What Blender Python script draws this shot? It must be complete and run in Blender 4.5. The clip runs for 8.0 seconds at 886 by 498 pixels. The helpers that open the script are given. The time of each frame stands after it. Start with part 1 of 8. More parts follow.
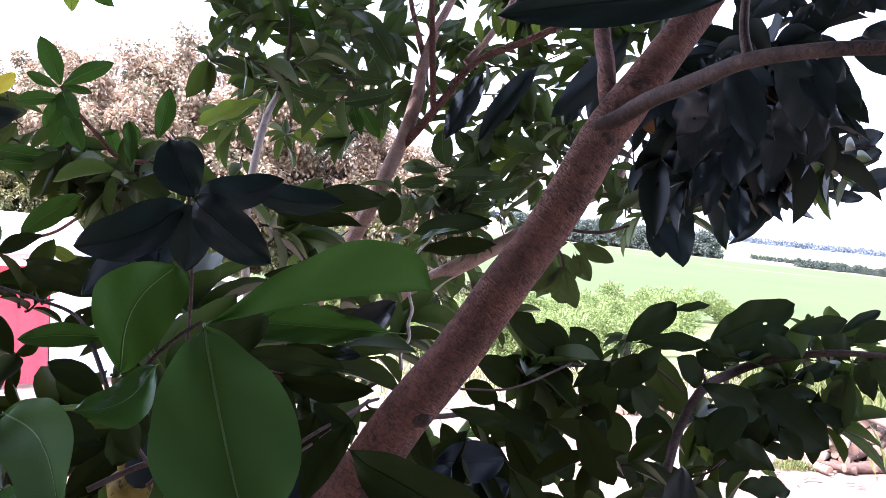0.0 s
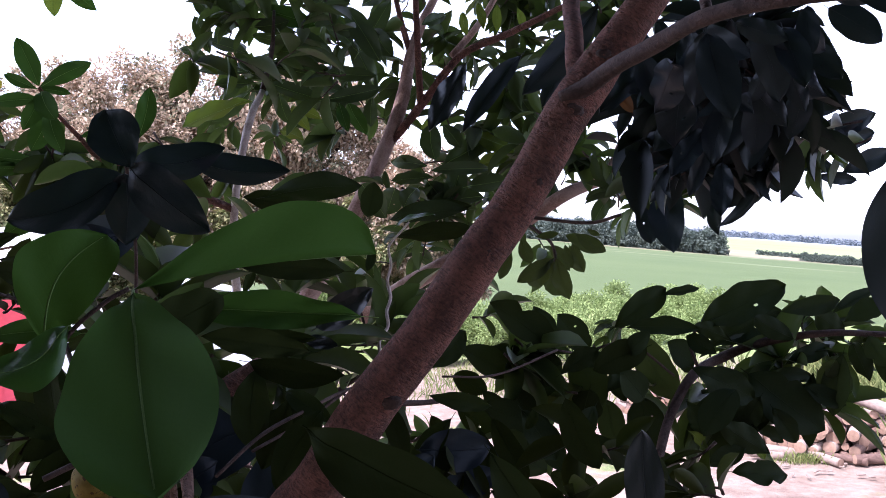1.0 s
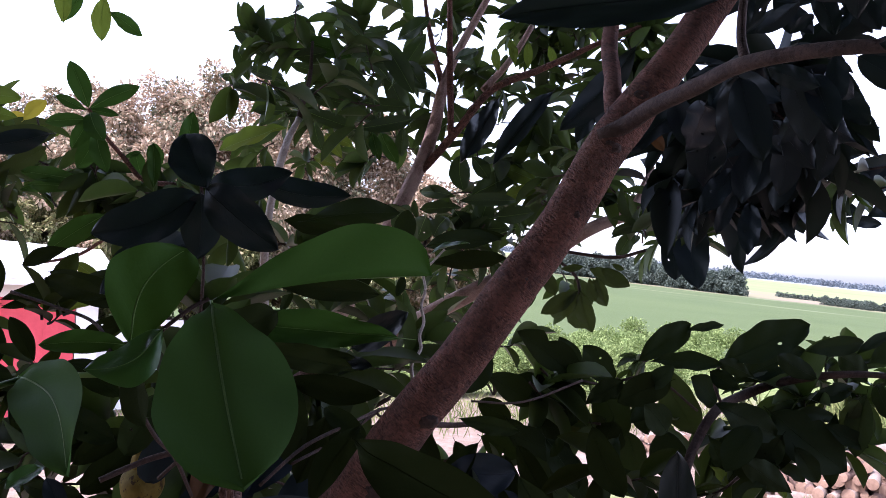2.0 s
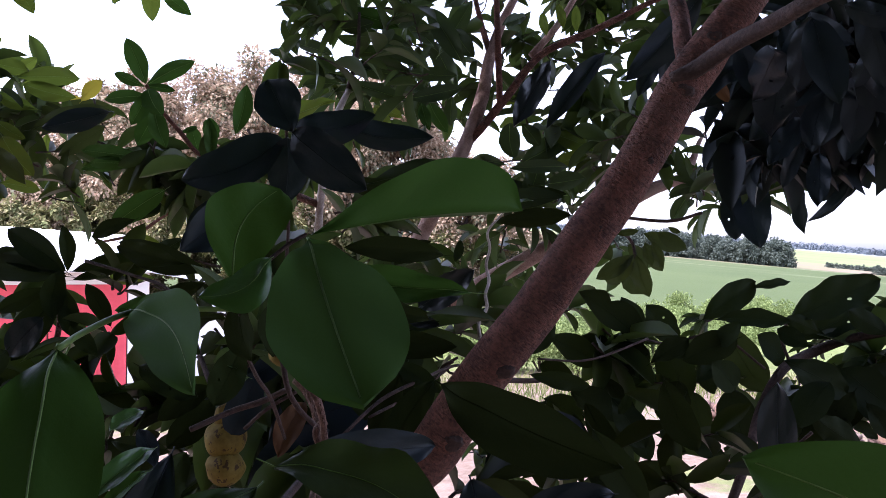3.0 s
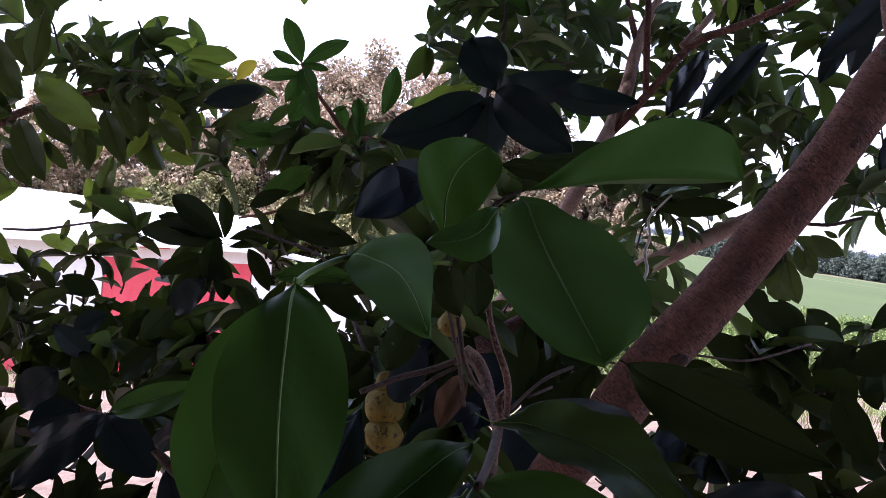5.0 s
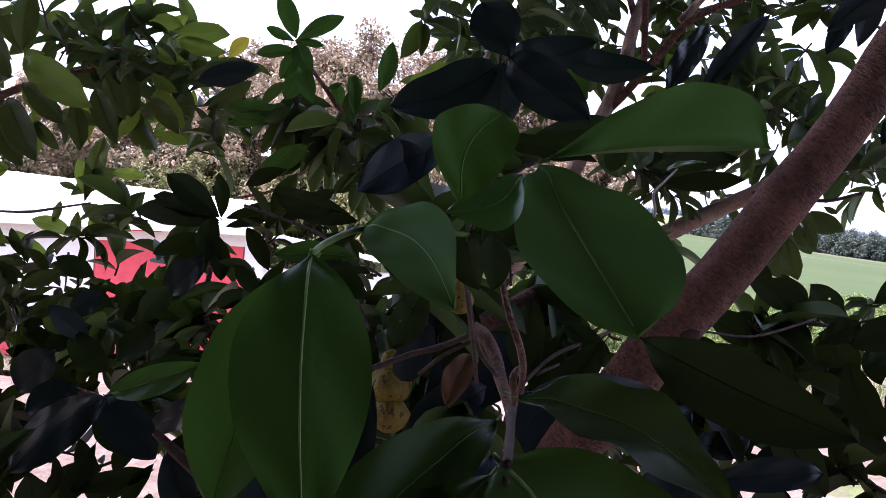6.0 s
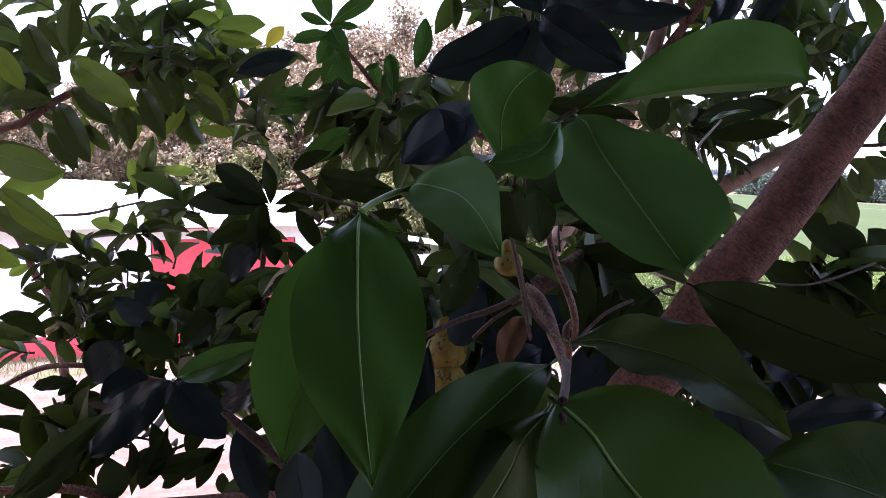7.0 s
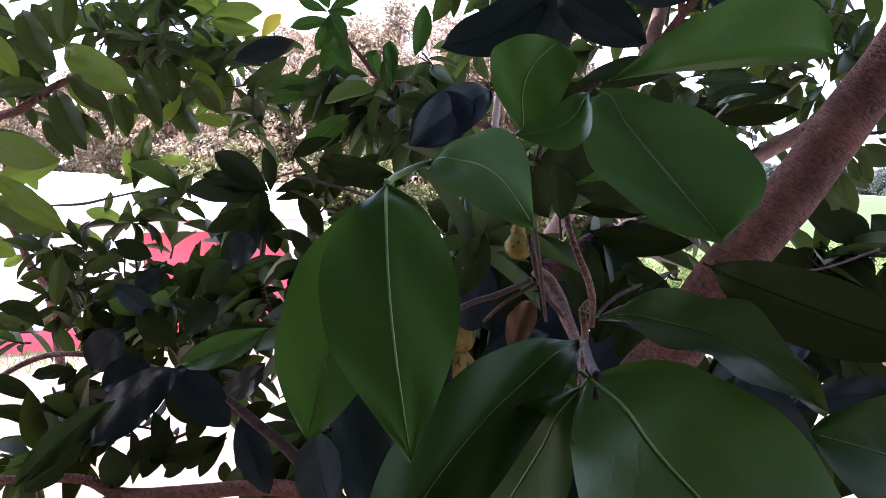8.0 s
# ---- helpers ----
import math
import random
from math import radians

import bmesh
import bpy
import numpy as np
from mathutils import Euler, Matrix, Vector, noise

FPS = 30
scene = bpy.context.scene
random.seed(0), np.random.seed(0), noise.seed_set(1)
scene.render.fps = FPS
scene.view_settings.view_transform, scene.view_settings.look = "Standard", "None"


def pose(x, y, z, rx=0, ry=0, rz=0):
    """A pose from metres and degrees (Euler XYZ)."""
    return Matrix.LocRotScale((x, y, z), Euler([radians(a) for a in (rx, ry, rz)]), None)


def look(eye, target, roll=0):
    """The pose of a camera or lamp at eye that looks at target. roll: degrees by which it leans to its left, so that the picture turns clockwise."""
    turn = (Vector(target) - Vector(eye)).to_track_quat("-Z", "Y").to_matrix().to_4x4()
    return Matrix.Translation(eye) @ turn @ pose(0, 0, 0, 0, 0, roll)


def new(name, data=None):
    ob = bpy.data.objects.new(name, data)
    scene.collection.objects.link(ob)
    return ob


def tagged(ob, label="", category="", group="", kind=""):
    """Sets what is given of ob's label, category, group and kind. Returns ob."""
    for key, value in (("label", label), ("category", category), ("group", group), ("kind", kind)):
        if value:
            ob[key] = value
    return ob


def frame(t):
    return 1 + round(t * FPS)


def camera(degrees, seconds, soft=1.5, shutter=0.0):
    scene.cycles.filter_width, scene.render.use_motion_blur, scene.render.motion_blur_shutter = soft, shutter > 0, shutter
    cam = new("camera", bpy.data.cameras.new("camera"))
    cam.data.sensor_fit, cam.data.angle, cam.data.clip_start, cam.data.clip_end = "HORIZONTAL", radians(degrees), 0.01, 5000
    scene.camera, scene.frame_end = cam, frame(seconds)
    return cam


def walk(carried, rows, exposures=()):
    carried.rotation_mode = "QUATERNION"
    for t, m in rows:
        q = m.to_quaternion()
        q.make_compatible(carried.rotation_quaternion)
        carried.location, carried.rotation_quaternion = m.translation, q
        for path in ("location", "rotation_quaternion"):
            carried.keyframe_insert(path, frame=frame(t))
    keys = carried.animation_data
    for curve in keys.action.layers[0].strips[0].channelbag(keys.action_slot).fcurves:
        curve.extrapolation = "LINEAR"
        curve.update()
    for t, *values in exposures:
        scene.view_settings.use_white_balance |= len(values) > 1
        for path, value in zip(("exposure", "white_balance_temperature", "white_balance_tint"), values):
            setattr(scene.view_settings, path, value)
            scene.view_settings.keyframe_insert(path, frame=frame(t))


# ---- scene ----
cam = camera(58.7, 8.0, 0.8)
PATH = [
    (0, (0.085, 0.073, 1.865), (-0.083, 2.066, 1.811), 2.3),
    (0.5, (0.104, 0.091, 1.845), (-0.13, 2.077, 1.804), 0.7),
    (1, (0.117, 0.091, 1.842), (-0.064, 2.082, 1.8), 0.6),
    (1.5, (0.111, 0.077, 1.841), (-0.066, 2.069, 1.839), 2.0),
    (2, (0.1, 0.059, 1.838), (-0.127, 2.046, 1.872), 2.6),
    (2.2, (0.091, 0.054, 1.836), (-0.176, 2.036, 1.867), 2.2),
    (3.3, (0.069, 0.058, 1.808), (-0.273, 2.028, 1.776), 1.4),
    (3.5, (0.067, 0.053, 1.808), (-0.294, 2.021, 1.781), 1.9),
    (4, (0.067, 0.05, 1.809), (-0.315, 2.013, 1.821), 2.4),
    (4.5, (0.035, 0.055, 1.803), (-0.511, 1.978, 1.837), 4.4),
    (4.7, (0.027, 0.057, 1.796), (-0.574, 1.965, 1.782), 4.2),
    (5.8, (0.008, 0.072, 1.787), (-0.586, 1.98, 1.717), 4.4),
    (6, (0.005, 0.072, 1.785), (-0.574, 1.984, 1.696), 3.8),
    (6.5, (0.003, 0.062, 1.777), (-0.684, 1.936, 1.652), 1.4),
    (7, (0.009, 0.064, 1.775), (-0.684, 1.935, 1.629), -0.3),
    (7.5, (0.009, 0.068, 1.762), (-0.691, 1.934, 1.594), -0.1),
    (8, (-0.006, 0.066, 1.767), (-0.681, 1.941, 1.602), -0.4),
]

EXPOSURES = [(0.0, 2.95, 5640, 26), (0.6, 2.40, 5550, 27), (2.2, 2.03, 5640, 27), (6.3, 2.0, 5640, 28), (7.2, 2.48, 5640, 28), (8.0, 2.9, 5640, 27)]
walk(cam, [(t, look(eye, target, roll)) for t, eye, target, roll in PATH], EXPOSURES)

# ---- sky and sun: a hazy bright day, the sun high behind and to the left ----
SUN_TO = Vector((-0.42, -0.34, 0.84)).normalized()
world = bpy.data.worlds.new("hazy_sky")
scene.world = world
world.use_nodes = True
wn = world.node_tree.nodes
sky = wn.new("ShaderNodeTexSky")
sky.sky_type = "NISHITA"
sky.sun_disc = False
sky.sun_elevation = math.asin(SUN_TO.z)
sky.sun_rotation = math.atan2(SUN_TO.x, SUN_TO.y)
sky.air_density, sky.dust_density, sky.ozone_density = 1.0, 2.2, 1.0
wn["Background"].inputs[1].default_value = 0.15
haze = wn.new("ShaderNodeHueSaturation")
haze.inputs["Saturation"].default_value, haze.inputs["Value"].default_value = 0.45, 1.15
world.node_tree.links.new(sky.outputs[0], haze.inputs["Color"])
world.node_tree.links.new(haze.outputs[0], wn["Background"].inputs[0])
sun = new("sun", bpy.data.lights.new("sun", "SUN"))
sun.data.energy, sun.data.angle, sun.data.color = 2.4, radians(0.6), (1.0, 0.95, 0.87)
sun.matrix_world = Matrix.Translation((-8, -8, 20)) @ SUN_TO.to_track_quat("Z", "Y").to_matrix().to_4x4()


# ---- materials ----
class Nodes:
    """Short hand for one node material."""

    def __init__(self, name):
        self.mat = bpy.data.materials.new(name)
        self.mat.use_nodes = True
        self.tree = self.mat.node_tree
        self.bsdf = self.tree.nodes["Principled BSDF"]
        self.out = self.tree.nodes["Material Output"]

    def add(self, kind, **values):
        node = self.tree.nodes.new(kind)
        for key, value in values.items():
            if key in node.inputs:
                node.inputs[key].default_value = value
        return node

    def join(self, a, b):
        self.tree.links.new(a, b)

    def noise(self, scale, detail=5.0, rough=0.6, coords=None, stretch=None):
        node = self.add("ShaderNodeTexNoise", Scale=scale, Detail=detail, Roughness=rough)
        if coords is None:
            coords = self.tree.nodes.new("ShaderNodeTexCoord").outputs["Object"]
        if stretch:
            mapping = self.tree.nodes.new("ShaderNodeMapping")
            mapping.inputs["Scale"].default_value = stretch
            self.join(coords, mapping.inputs[0])
            coords = mapping.outputs[0]
        self.join(coords, node.inputs["Vector"])
        return node.outputs["Fac"]

    def ramp(self, fac, *stops):
        node = self.tree.nodes.new("ShaderNodeValToRGB")
        els = node.color_ramp.elements
        while len(els) < len(stops):
            els.new(0.5)
        for el, (pos, col) in zip(els, stops):
            el.position, el.color = pos, (*col, 1)
        self.join(fac, node.inputs[0])
        return node.outputs[0]

    def maths(self, op, a, b=None, c=None):
        node = self.tree.nodes.new("ShaderNodeMath")
        node.operation = op
        for i, v in enumerate((a, b, c)):
            if v is None:
                continue
            if isinstance(v, (int, float)):
                node.inputs[i].default_value = v
            else:
                self.join(v, node.inputs[i])
        return node.outputs[0]

    def mix(self, fac, a, b, blend="MIX"):
        node = self.tree.nodes.new("ShaderNodeMix")
        node.data_type, node.blend_type = "RGBA", blend
        for i, v in ((0, fac), (6, a), (7, b)):
            if isinstance(v, (int, float)):
                node.inputs[i].default_value = v
            elif isinstance(v, tuple):
                node.inputs[i].default_value = (*v, 1)
            else:
                self.join(v, node.inputs[i])
        return node.outputs[2]

    def bump(self, height, strength, distance):
        node = self.add("ShaderNodeBump", Strength=strength, Distance=distance)
        self.join(height, node.inputs["Height"])
        self.join(node.outputs[0], self.bsdf.inputs["Normal"])
        return node.outputs[0]

    def colour(self, c):
        if isinstance(c, tuple):
            self.bsdf.inputs["Base Color"].default_value = (*c, 1)
        else:
            self.join(c, self.bsdf.inputs["Base Color"])

    def gloss(self, rough, metal=0.0, spec=0.5):
        self.bsdf.inputs["Roughness"].default_value = rough
        self.bsdf.inputs["Metallic"].default_value = metal
        self.bsdf.inputs["Specular IOR Level"].default_value = spec


def leaf_material(name, dark, light, through_colour, share=0.3, rough=0.42, islands=False, veins=True, spec=0.3):
    """Leathery leaf: varied greens, faint side veins, light shining through."""
    n = Nodes(name)
    # every leaf has its own shade, whether it is an object or an island of a joined mesh
    rnd = n.tree.nodes.new("ShaderNodeNewGeometry").outputs["Random Per Island"]
    if not islands:
        rnd = n.maths("FRACT", n.maths("ADD", rnd, n.tree.nodes.new("ShaderNodeObjectInfo").outputs["Random"]))
    blot = n.noise(60.0, 4.0)
    fac = n.maths("ADD", n.maths("MULTIPLY", rnd, 0.7), n.maths("MULTIPLY", blot, 0.4))
    col = n.ramp(fac, (0.32 if islands else 0.15, dark), (0.95 if islands else 0.85, light))
    n.gloss(rough, 0.0, spec)
    if veins:
        uv = n.tree.nodes.new("ShaderNodeSeparateXYZ")
        n.join(n.tree.nodes.new("ShaderNodeTexCoord").outputs["UV"], uv.inputs[0])
        across = n.maths("ABSOLUTE", n.maths("SUBTRACT", uv.outputs[0], 0.5))
        wob = n.maths("MULTIPLY", n.noise(25.0, 2.0), 0.05)
        phase = n.maths("ADD", n.maths("SUBTRACT", uv.outputs[1], n.maths("MULTIPLY", across, 0.55)), wob)
        wave = n.maths("SINE", n.maths("MULTIPLY", phase, 62.0))
        line = n.maths("POWER", n.maths("MULTIPLY", n.maths("ADD", wave, 1.0), 0.5), 9.0)
        fade = n.maths("MULTIPLY", line, n.maths("SUBTRACT", 1.0, n.maths("MULTIPLY", across, 1.8)))
        col = n.mix(n.maths("MULTIPLY", fade, 0.22), col, light)
        swell = n.maths("MULTIPLY", n.noise(3.2, 2.0, 0.4), 7.0)
        n.bump(n.maths("ADD", swell, n.maths("ADD", n.maths("MULTIPLY", fade, -0.25), n.maths("MULTIPLY", n.noise(160.0, 3.0), 0.35))), 0.18, 0.0015)
    spots = n.ramp(n.noise(95.0, 2.0), (0.70, (0, 0, 0)), (0.76, (1, 1, 1)))
    col = n.mix(n.maths("MULTIPLY", spots, 0.35), col, (light[1] * 0.9, light[1] * 0.75, light[2] * 1.2))
    n.colour(col)
    glow = n.tree.nodes.new("ShaderNodeBsdfTranslucent")
    n.join(n.mix(fac, tuple(c * 0.8 for c in through_colour), through_colour), glow.inputs["Color"])
    both = n.add("ShaderNodeMixShader", Fac=share)
    n.join(n.bsdf.outputs[0], both.inputs[1])
    n.join(glow.outputs[0], both.inputs[2])
    n.join(both.outputs[0], n.out.inputs["Surface"])
    return n.mat


LEAF = leaf_material("leaf_green", (0.024, 0.058, 0.014), (0.035, 0.080, 0.020), (0.066, 0.150, 0.018), 0.26, 0.40, spec=0.07)
LEAF_MATT = leaf_material("leaf_green_matt", (0.027, 0.063, 0.019), (0.039, 0.086, 0.027), (0.070, 0.155, 0.022), 0.26, 0.55, spec=0.02)
LEAF_SHEEN = leaf_material("leaf_green_sheen", (0.023, 0.050, 0.013), (0.033, 0.069, 0.019), (0.060, 0.130, 0.018), 0.26, 0.3, spec=0.26)
# leaf green darkened: shade on the low near leaves put into the colour
LEAF_DEEP = leaf_material("leaf_deep_green", (0.013, 0.029, 0.007), (0.020, 0.042, 0.010), (0.038, 0.080, 0.010), 0.18, 0.36, spec=0.08)
LEAF_NEW = leaf_material("leaf_glossy", (0.024, 0.066, 0.020), (0.034, 0.085, 0.026), (0.07, 0.17, 0.018), 0.2, 0.30, spec=0.6)
# deep shade and bluish haze put into the colour of the same leaves
LEAF_SHADED = leaf_material("leaf_old", (0.009, 0.014, 0.021), (0.015, 0.022, 0.032), (0.03, 0.05, 0.022), 0.10, 0.44, spec=0.16)
# greyer, darker copy of the leaf green: shade of the upper leaves put in
LEAF_GREY = leaf_material("leaf_grey_green", (0.018, 0.031, 0.018), (0.032, 0.052, 0.026), (0.070, 0.115, 0.020), 0.22, 0.36, spec=0.28)
# darkened copy of the leaf green: shade of the backlit sprays put in
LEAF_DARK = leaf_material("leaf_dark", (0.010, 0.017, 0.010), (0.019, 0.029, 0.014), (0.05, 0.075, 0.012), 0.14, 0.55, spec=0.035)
# paler, more translucent copy: light from behind put into the leaf colour
LEAF_LIT = leaf_material("leaf_light", (0.030, 0.051, 0.013), (0.051, 0.082, 0.018), (0.20, 0.28, 0.034), 0.38, 0.55, spec=0.06)
# olive hue of the leaves, darkened further to stand for their shade
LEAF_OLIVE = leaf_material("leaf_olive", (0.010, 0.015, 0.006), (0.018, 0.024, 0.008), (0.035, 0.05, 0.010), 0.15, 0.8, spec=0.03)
LEAF_MOSS = leaf_material("leaf_moss", (0.018, 0.028, 0.012), (0.034, 0.046, 0.018), (0.085, 0.115, 0.020), 0.24, 0.45, spec=0.10)
# near-black base blued to stand for sky reflected in glossy leaves
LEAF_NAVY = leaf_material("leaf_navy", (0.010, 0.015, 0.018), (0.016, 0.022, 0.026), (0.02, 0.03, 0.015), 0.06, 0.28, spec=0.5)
LEAF_YELLOW = leaf_material("leaf_yellow", (0.30, 0.28, 0.03), (0.42, 0.36, 0.04), (0.50, 0.42, 0.04), 0.4)
LEAF_DRY = leaf_material("leaf_dry", (0.040, 0.020, 0.012), (0.080, 0.040, 0.020), (0.2, 0.09, 0.02), 0.2, 0.7)
FOLIAGE = leaf_material("leaf_many", (0.016, 0.026, 0.014), (0.046, 0.070, 0.028), (0.095, 0.150, 0.022), 0.24, 0.42, True, False, 0.13)
# olive by hue; its darkness stands for the shade on the low clumps
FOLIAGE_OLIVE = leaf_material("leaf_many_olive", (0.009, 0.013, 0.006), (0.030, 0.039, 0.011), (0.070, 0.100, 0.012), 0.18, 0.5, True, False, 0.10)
# joined leaves of the upper right mass, their shade put into the colour
FOLIAGE_SHADED = leaf_material("leaf_many_old", (0.010, 0.015, 0.019), (0.019, 0.026, 0.029), (0.030, 0.045, 0.018), 0.10, 0.45, True, False, 0.14)


def midrib_material(name, dark, light):
    n = Nodes(name)
    n.colour(n.ramp(n.noise(80.0), (0.3, dark), (0.7, light)))
    n.gloss(0.55, 0.0, 0.15)
    return n.mat


def bark_material(name, dark, light, patch, ridge, rings=0.0):
    n = Nodes(name)
    fine = n.noise(260.0, 6.0, 0.65)
    mid = n.noise(38.0, 5.0, 0.6)
    wide = n.noise(9.0, 4.0, 0.55)
    col = n.ramp(n.maths("ADD", n.maths("MULTIPLY", fine, 0.5), n.maths("MULTIPLY", mid, 0.5)), (0.40, dark), (0.60, light))
    col = n.mix(n.maths("MULTIPLY", n.ramp(wide, (0.52, (0, 0, 0)), (0.66, (1, 1, 1))), 0.55), col, patch)
    warts = n.add("ShaderNodeTexVoronoi", Scale=480.0, Randomness=1.0)
    n.join(n.tree.nodes.new("ShaderNodeTexCoord").outputs["Object"], warts.inputs["Vector"])
    wart = n.ramp(warts.outputs["Distance"], (0.10, (1, 1, 1)), (0.34, (0, 0, 0)))
    col = n.mix(n.maths("MULTIPLY", wart, 0.35), col, tuple(c * 0.6 for c in dark))
    n.colour(col)
    n.gloss(0.82, 0.0, 0.25)
    relief = n.maths("ADD", n.maths("MULTIPLY", mid, 0.8), n.maths("ADD", n.maths("MULTIPLY", wart, 0.7), fine))
    if rings:
        # fine wrinkles across the leaning stem
        turned = n.tree.nodes.new("ShaderNodeMapping")
        turned.inputs["Rotation"].default_value = (0.0, radians(-35), 0.0)
        n.join(n.tree.nodes.new("ShaderNodeTexCoord").outputs["Object"], turned.inputs[0])
        wrinkle = n.noise(260.0, 3.0, 0.6, turned.outputs[0], (0.55, 0.55, 2.4))
        col = n.mix(n.maths("MULTIPLY", n.ramp(wrinkle, (0.54, (0, 0, 0)), (0.64, (1, 1, 1))), 0.6), col, tuple(c * 0.5 for c in dark))
        n.colour(col)
        relief = n.maths("SUBTRACT", relief, n.maths("MULTIPLY", wrinkle, rings))
    n.bump(relief, ridge, 0.004)
    return n.mat


MIDRIB = midrib_material("leaf_midrib", (0.11, 0.185, 0.048), (0.17, 0.26, 0.078))
MIDRIB_DEEP = midrib_material("leaf_midrib_deep", (0.046, 0.080, 0.022), (0.070, 0.115, 0.034))
BARK = bark_material("bark_red_brown", (0.080, 0.038, 0.029), (0.228, 0.099, 0.071), (0.222, 0.118, 0.090), 0.9, 1.8)
BARK_PALE = bark_material("bark_pale", (0.19, 0.115, 0.092), (0.36, 0.245, 0.205), (0.42, 0.33, 0.29), 0.45)
BARK_WHITE = bark_material("bark_lichen", (0.30, 0.26, 0.24), (0.52, 0.47, 0.44), (0.60, 0.57, 0.55), 0.4)
BARK_TWIG = bark_material("bark_twig", (0.075, 0.040, 0.032), (0.20, 0.118, 0.090), (0.30, 0.21, 0.175), 0.9)
# dark bark; on shaded boughs it stands for shade on the same bark
BARK_DARK = bark_material("bark_dark", (0.030, 0.020, 0.017), (0.074, 0.047, 0.040), (0.090, 0.063, 0.054), 0.5)


def simple(name, rough, scale, *stops, bump=0.0, depth=0.01, stretch=None, spec=0.4):
    n = Nodes(name)
    small, big = n.noise(scale, 6.0, 0.6, None, stretch), n.noise(scale * 0.13, 4.0)
    fac = n.maths("ADD", n.maths("MULTIPLY", small, 0.55), n.maths("MULTIPLY", big, 0.45))
    n.colour(n.ramp(fac, *stops))
    n.gloss(rough, 0.0, spec)
    if bump:
        n.bump(small, bump, depth)
    return n.mat


def many(name, rough, share, *stops, patch=0.4, scale=0.45):
    """Joined leaves of far plants, each its own shade."""
    n = Nodes(name)
    rnd = n.tree.nodes.new("ShaderNodeNewGeometry").outputs["Random Per Island"]
    col = n.ramp(n.maths("ADD", n.maths("MULTIPLY", rnd, 1.05 - patch), n.maths("MULTIPLY", n.maths("MULTIPLY_ADD", n.noise(scale, 4.0), 1.8, -0.4), patch)), *stops)
    n.colour(col)
    n.gloss(rough, 0.0, 0.2)
    glow = n.tree.nodes.new("ShaderNodeBsdfTranslucent")
    n.join(col, glow.inputs["Color"])
    both = n.add("ShaderNodeMixShader", Fac=share)
    n.join(n.bsdf.outputs[0], both.inputs[1])
    n.join(glow.outputs[0], both.inputs[2])
    n.join(both.outputs[0], n.out.inputs["Surface"])
    return n.mat


def fruit_material():
    n = Nodes("fruit_skin")
    col = n.ramp(n.noise(120.0, 5.0), (0.3, (0.120, 0.082, 0.014)), (0.7, (0.20, 0.150, 0.034)))
    spots = n.ramp(n.noise(210.0, 3.0, 0.6, None, (1.0, 1.0, 0.6)), (0.585, (0, 0, 0)), (0.61, (1, 1, 1)))
    n.colour(n.mix(n.maths("MULTIPLY", spots, 0.85), col, (0.045, 0.025, 0.015)))
    n.gloss(0.65, 0.0, 0.15)
    n.bump(n.noise(300.0), 0.25, 0.001)
    return n.mat


FRUIT = fruit_material()
WALL_WHITE = simple("painted_wall", 0.85, 14.0, (0.3, (0.70, 0.69, 0.67)), (0.6, (0.80, 0.79, 0.77)), bump=0.15)
WALL_RED = simple("red_paint", 0.62, 9.0, (0.3, (0.56, 0.055, 0.075)), (0.65, (0.68, 0.085, 0.105)), bump=0.1)
ROOFING = simple("white_roof_sheet", 0.45, 5.0, (0.3, (0.66, 0.66, 0.67)), (0.7, (0.80, 0.80, 0.80)))
TIMBER = simple("grey_timber", 0.8, 20.0, (0.3, (0.20, 0.16, 0.13)), (0.7, (0.36, 0.31, 0.26)), bump=0.3)
LOG_BARK = simple("log_bark", 0.9, 18.0, (0.3, (0.055, 0.030, 0.022)), (0.7, (0.16, 0.095, 0.070)), bump=0.8, depth=0.02)
LOG_PALE = simple("log_peeled", 0.85, 22.0, (0.3, (0.13, 0.085, 0.065)), (0.7, (0.27, 0.205, 0.165)), bump=0.5, depth=0.01)
LOG_END = simple("log_cut_end", 0.85, 30.0, (0.3, (0.15, 0.085, 0.055)), (0.7, (0.28, 0.175, 0.12)), bump=0.3, depth=0.005)
CROWN_TAN = many("tree_leaves_tan", 0.9, 0.28, (0.16, (0.070, 0.082, 0.048)), (0.34, (0.165, 0.160, 0.100)), (0.50, (0.34, 0.240, 0.160)), (0.62, (0.45, 0.355, 0.255)), (0.74, (0.28, 0.175, 0.115)), (0.85, (0.44, 0.360, 0.265)), patch=0.7, scale=0.8)
CROWN_GREEN = many("tree_leaves_olive", 0.9, 0.18, (0.2, (0.12, 0.14, 0.055)), (0.55, (0.22, 0.21, 0.09)), (0.9, (0.34, 0.28, 0.16)))
# woods lightened and blued: distance haze put into the leaf colours
WOODS_HAZY = many("woods_leaves", 0.9, 0.2, (0.2, (0.068, 0.088, 0.072)), (0.8, (0.105, 0.125, 0.098)))
WOODS_FAR_HAZY = many("woods_far", 0.9, 0.2, (0.2, (0.125, 0.145, 0.165)), (0.8, (0.165, 0.185, 0.205)))
WEEDS = many("weed_leaves", 0.8, 0.35, (0.2, (0.12, 0.17, 0.05)), (0.8, (0.27, 0.33, 0.12)))
GRASS = many("grass_blades", 0.8, 0.35, (0.2, (0.09, 0.13, 0.035)), (0.8, (0.24, 0.25, 0.09)))


# ---- helpers of the scene ----
def part(name, bm, material, parent, label=""):
    """One mesh object out of a bmesh, under a thing or a part."""
    me = bpy.data.meshes.new(name)
    bm.to_mesh(me)
    bm.free()
    for m in material if isinstance(material, (list, tuple)) else (material,):
        me.materials.append(m)
    ob = new(name, me)
    ob.parent = parent
    return tagged(ob, label)


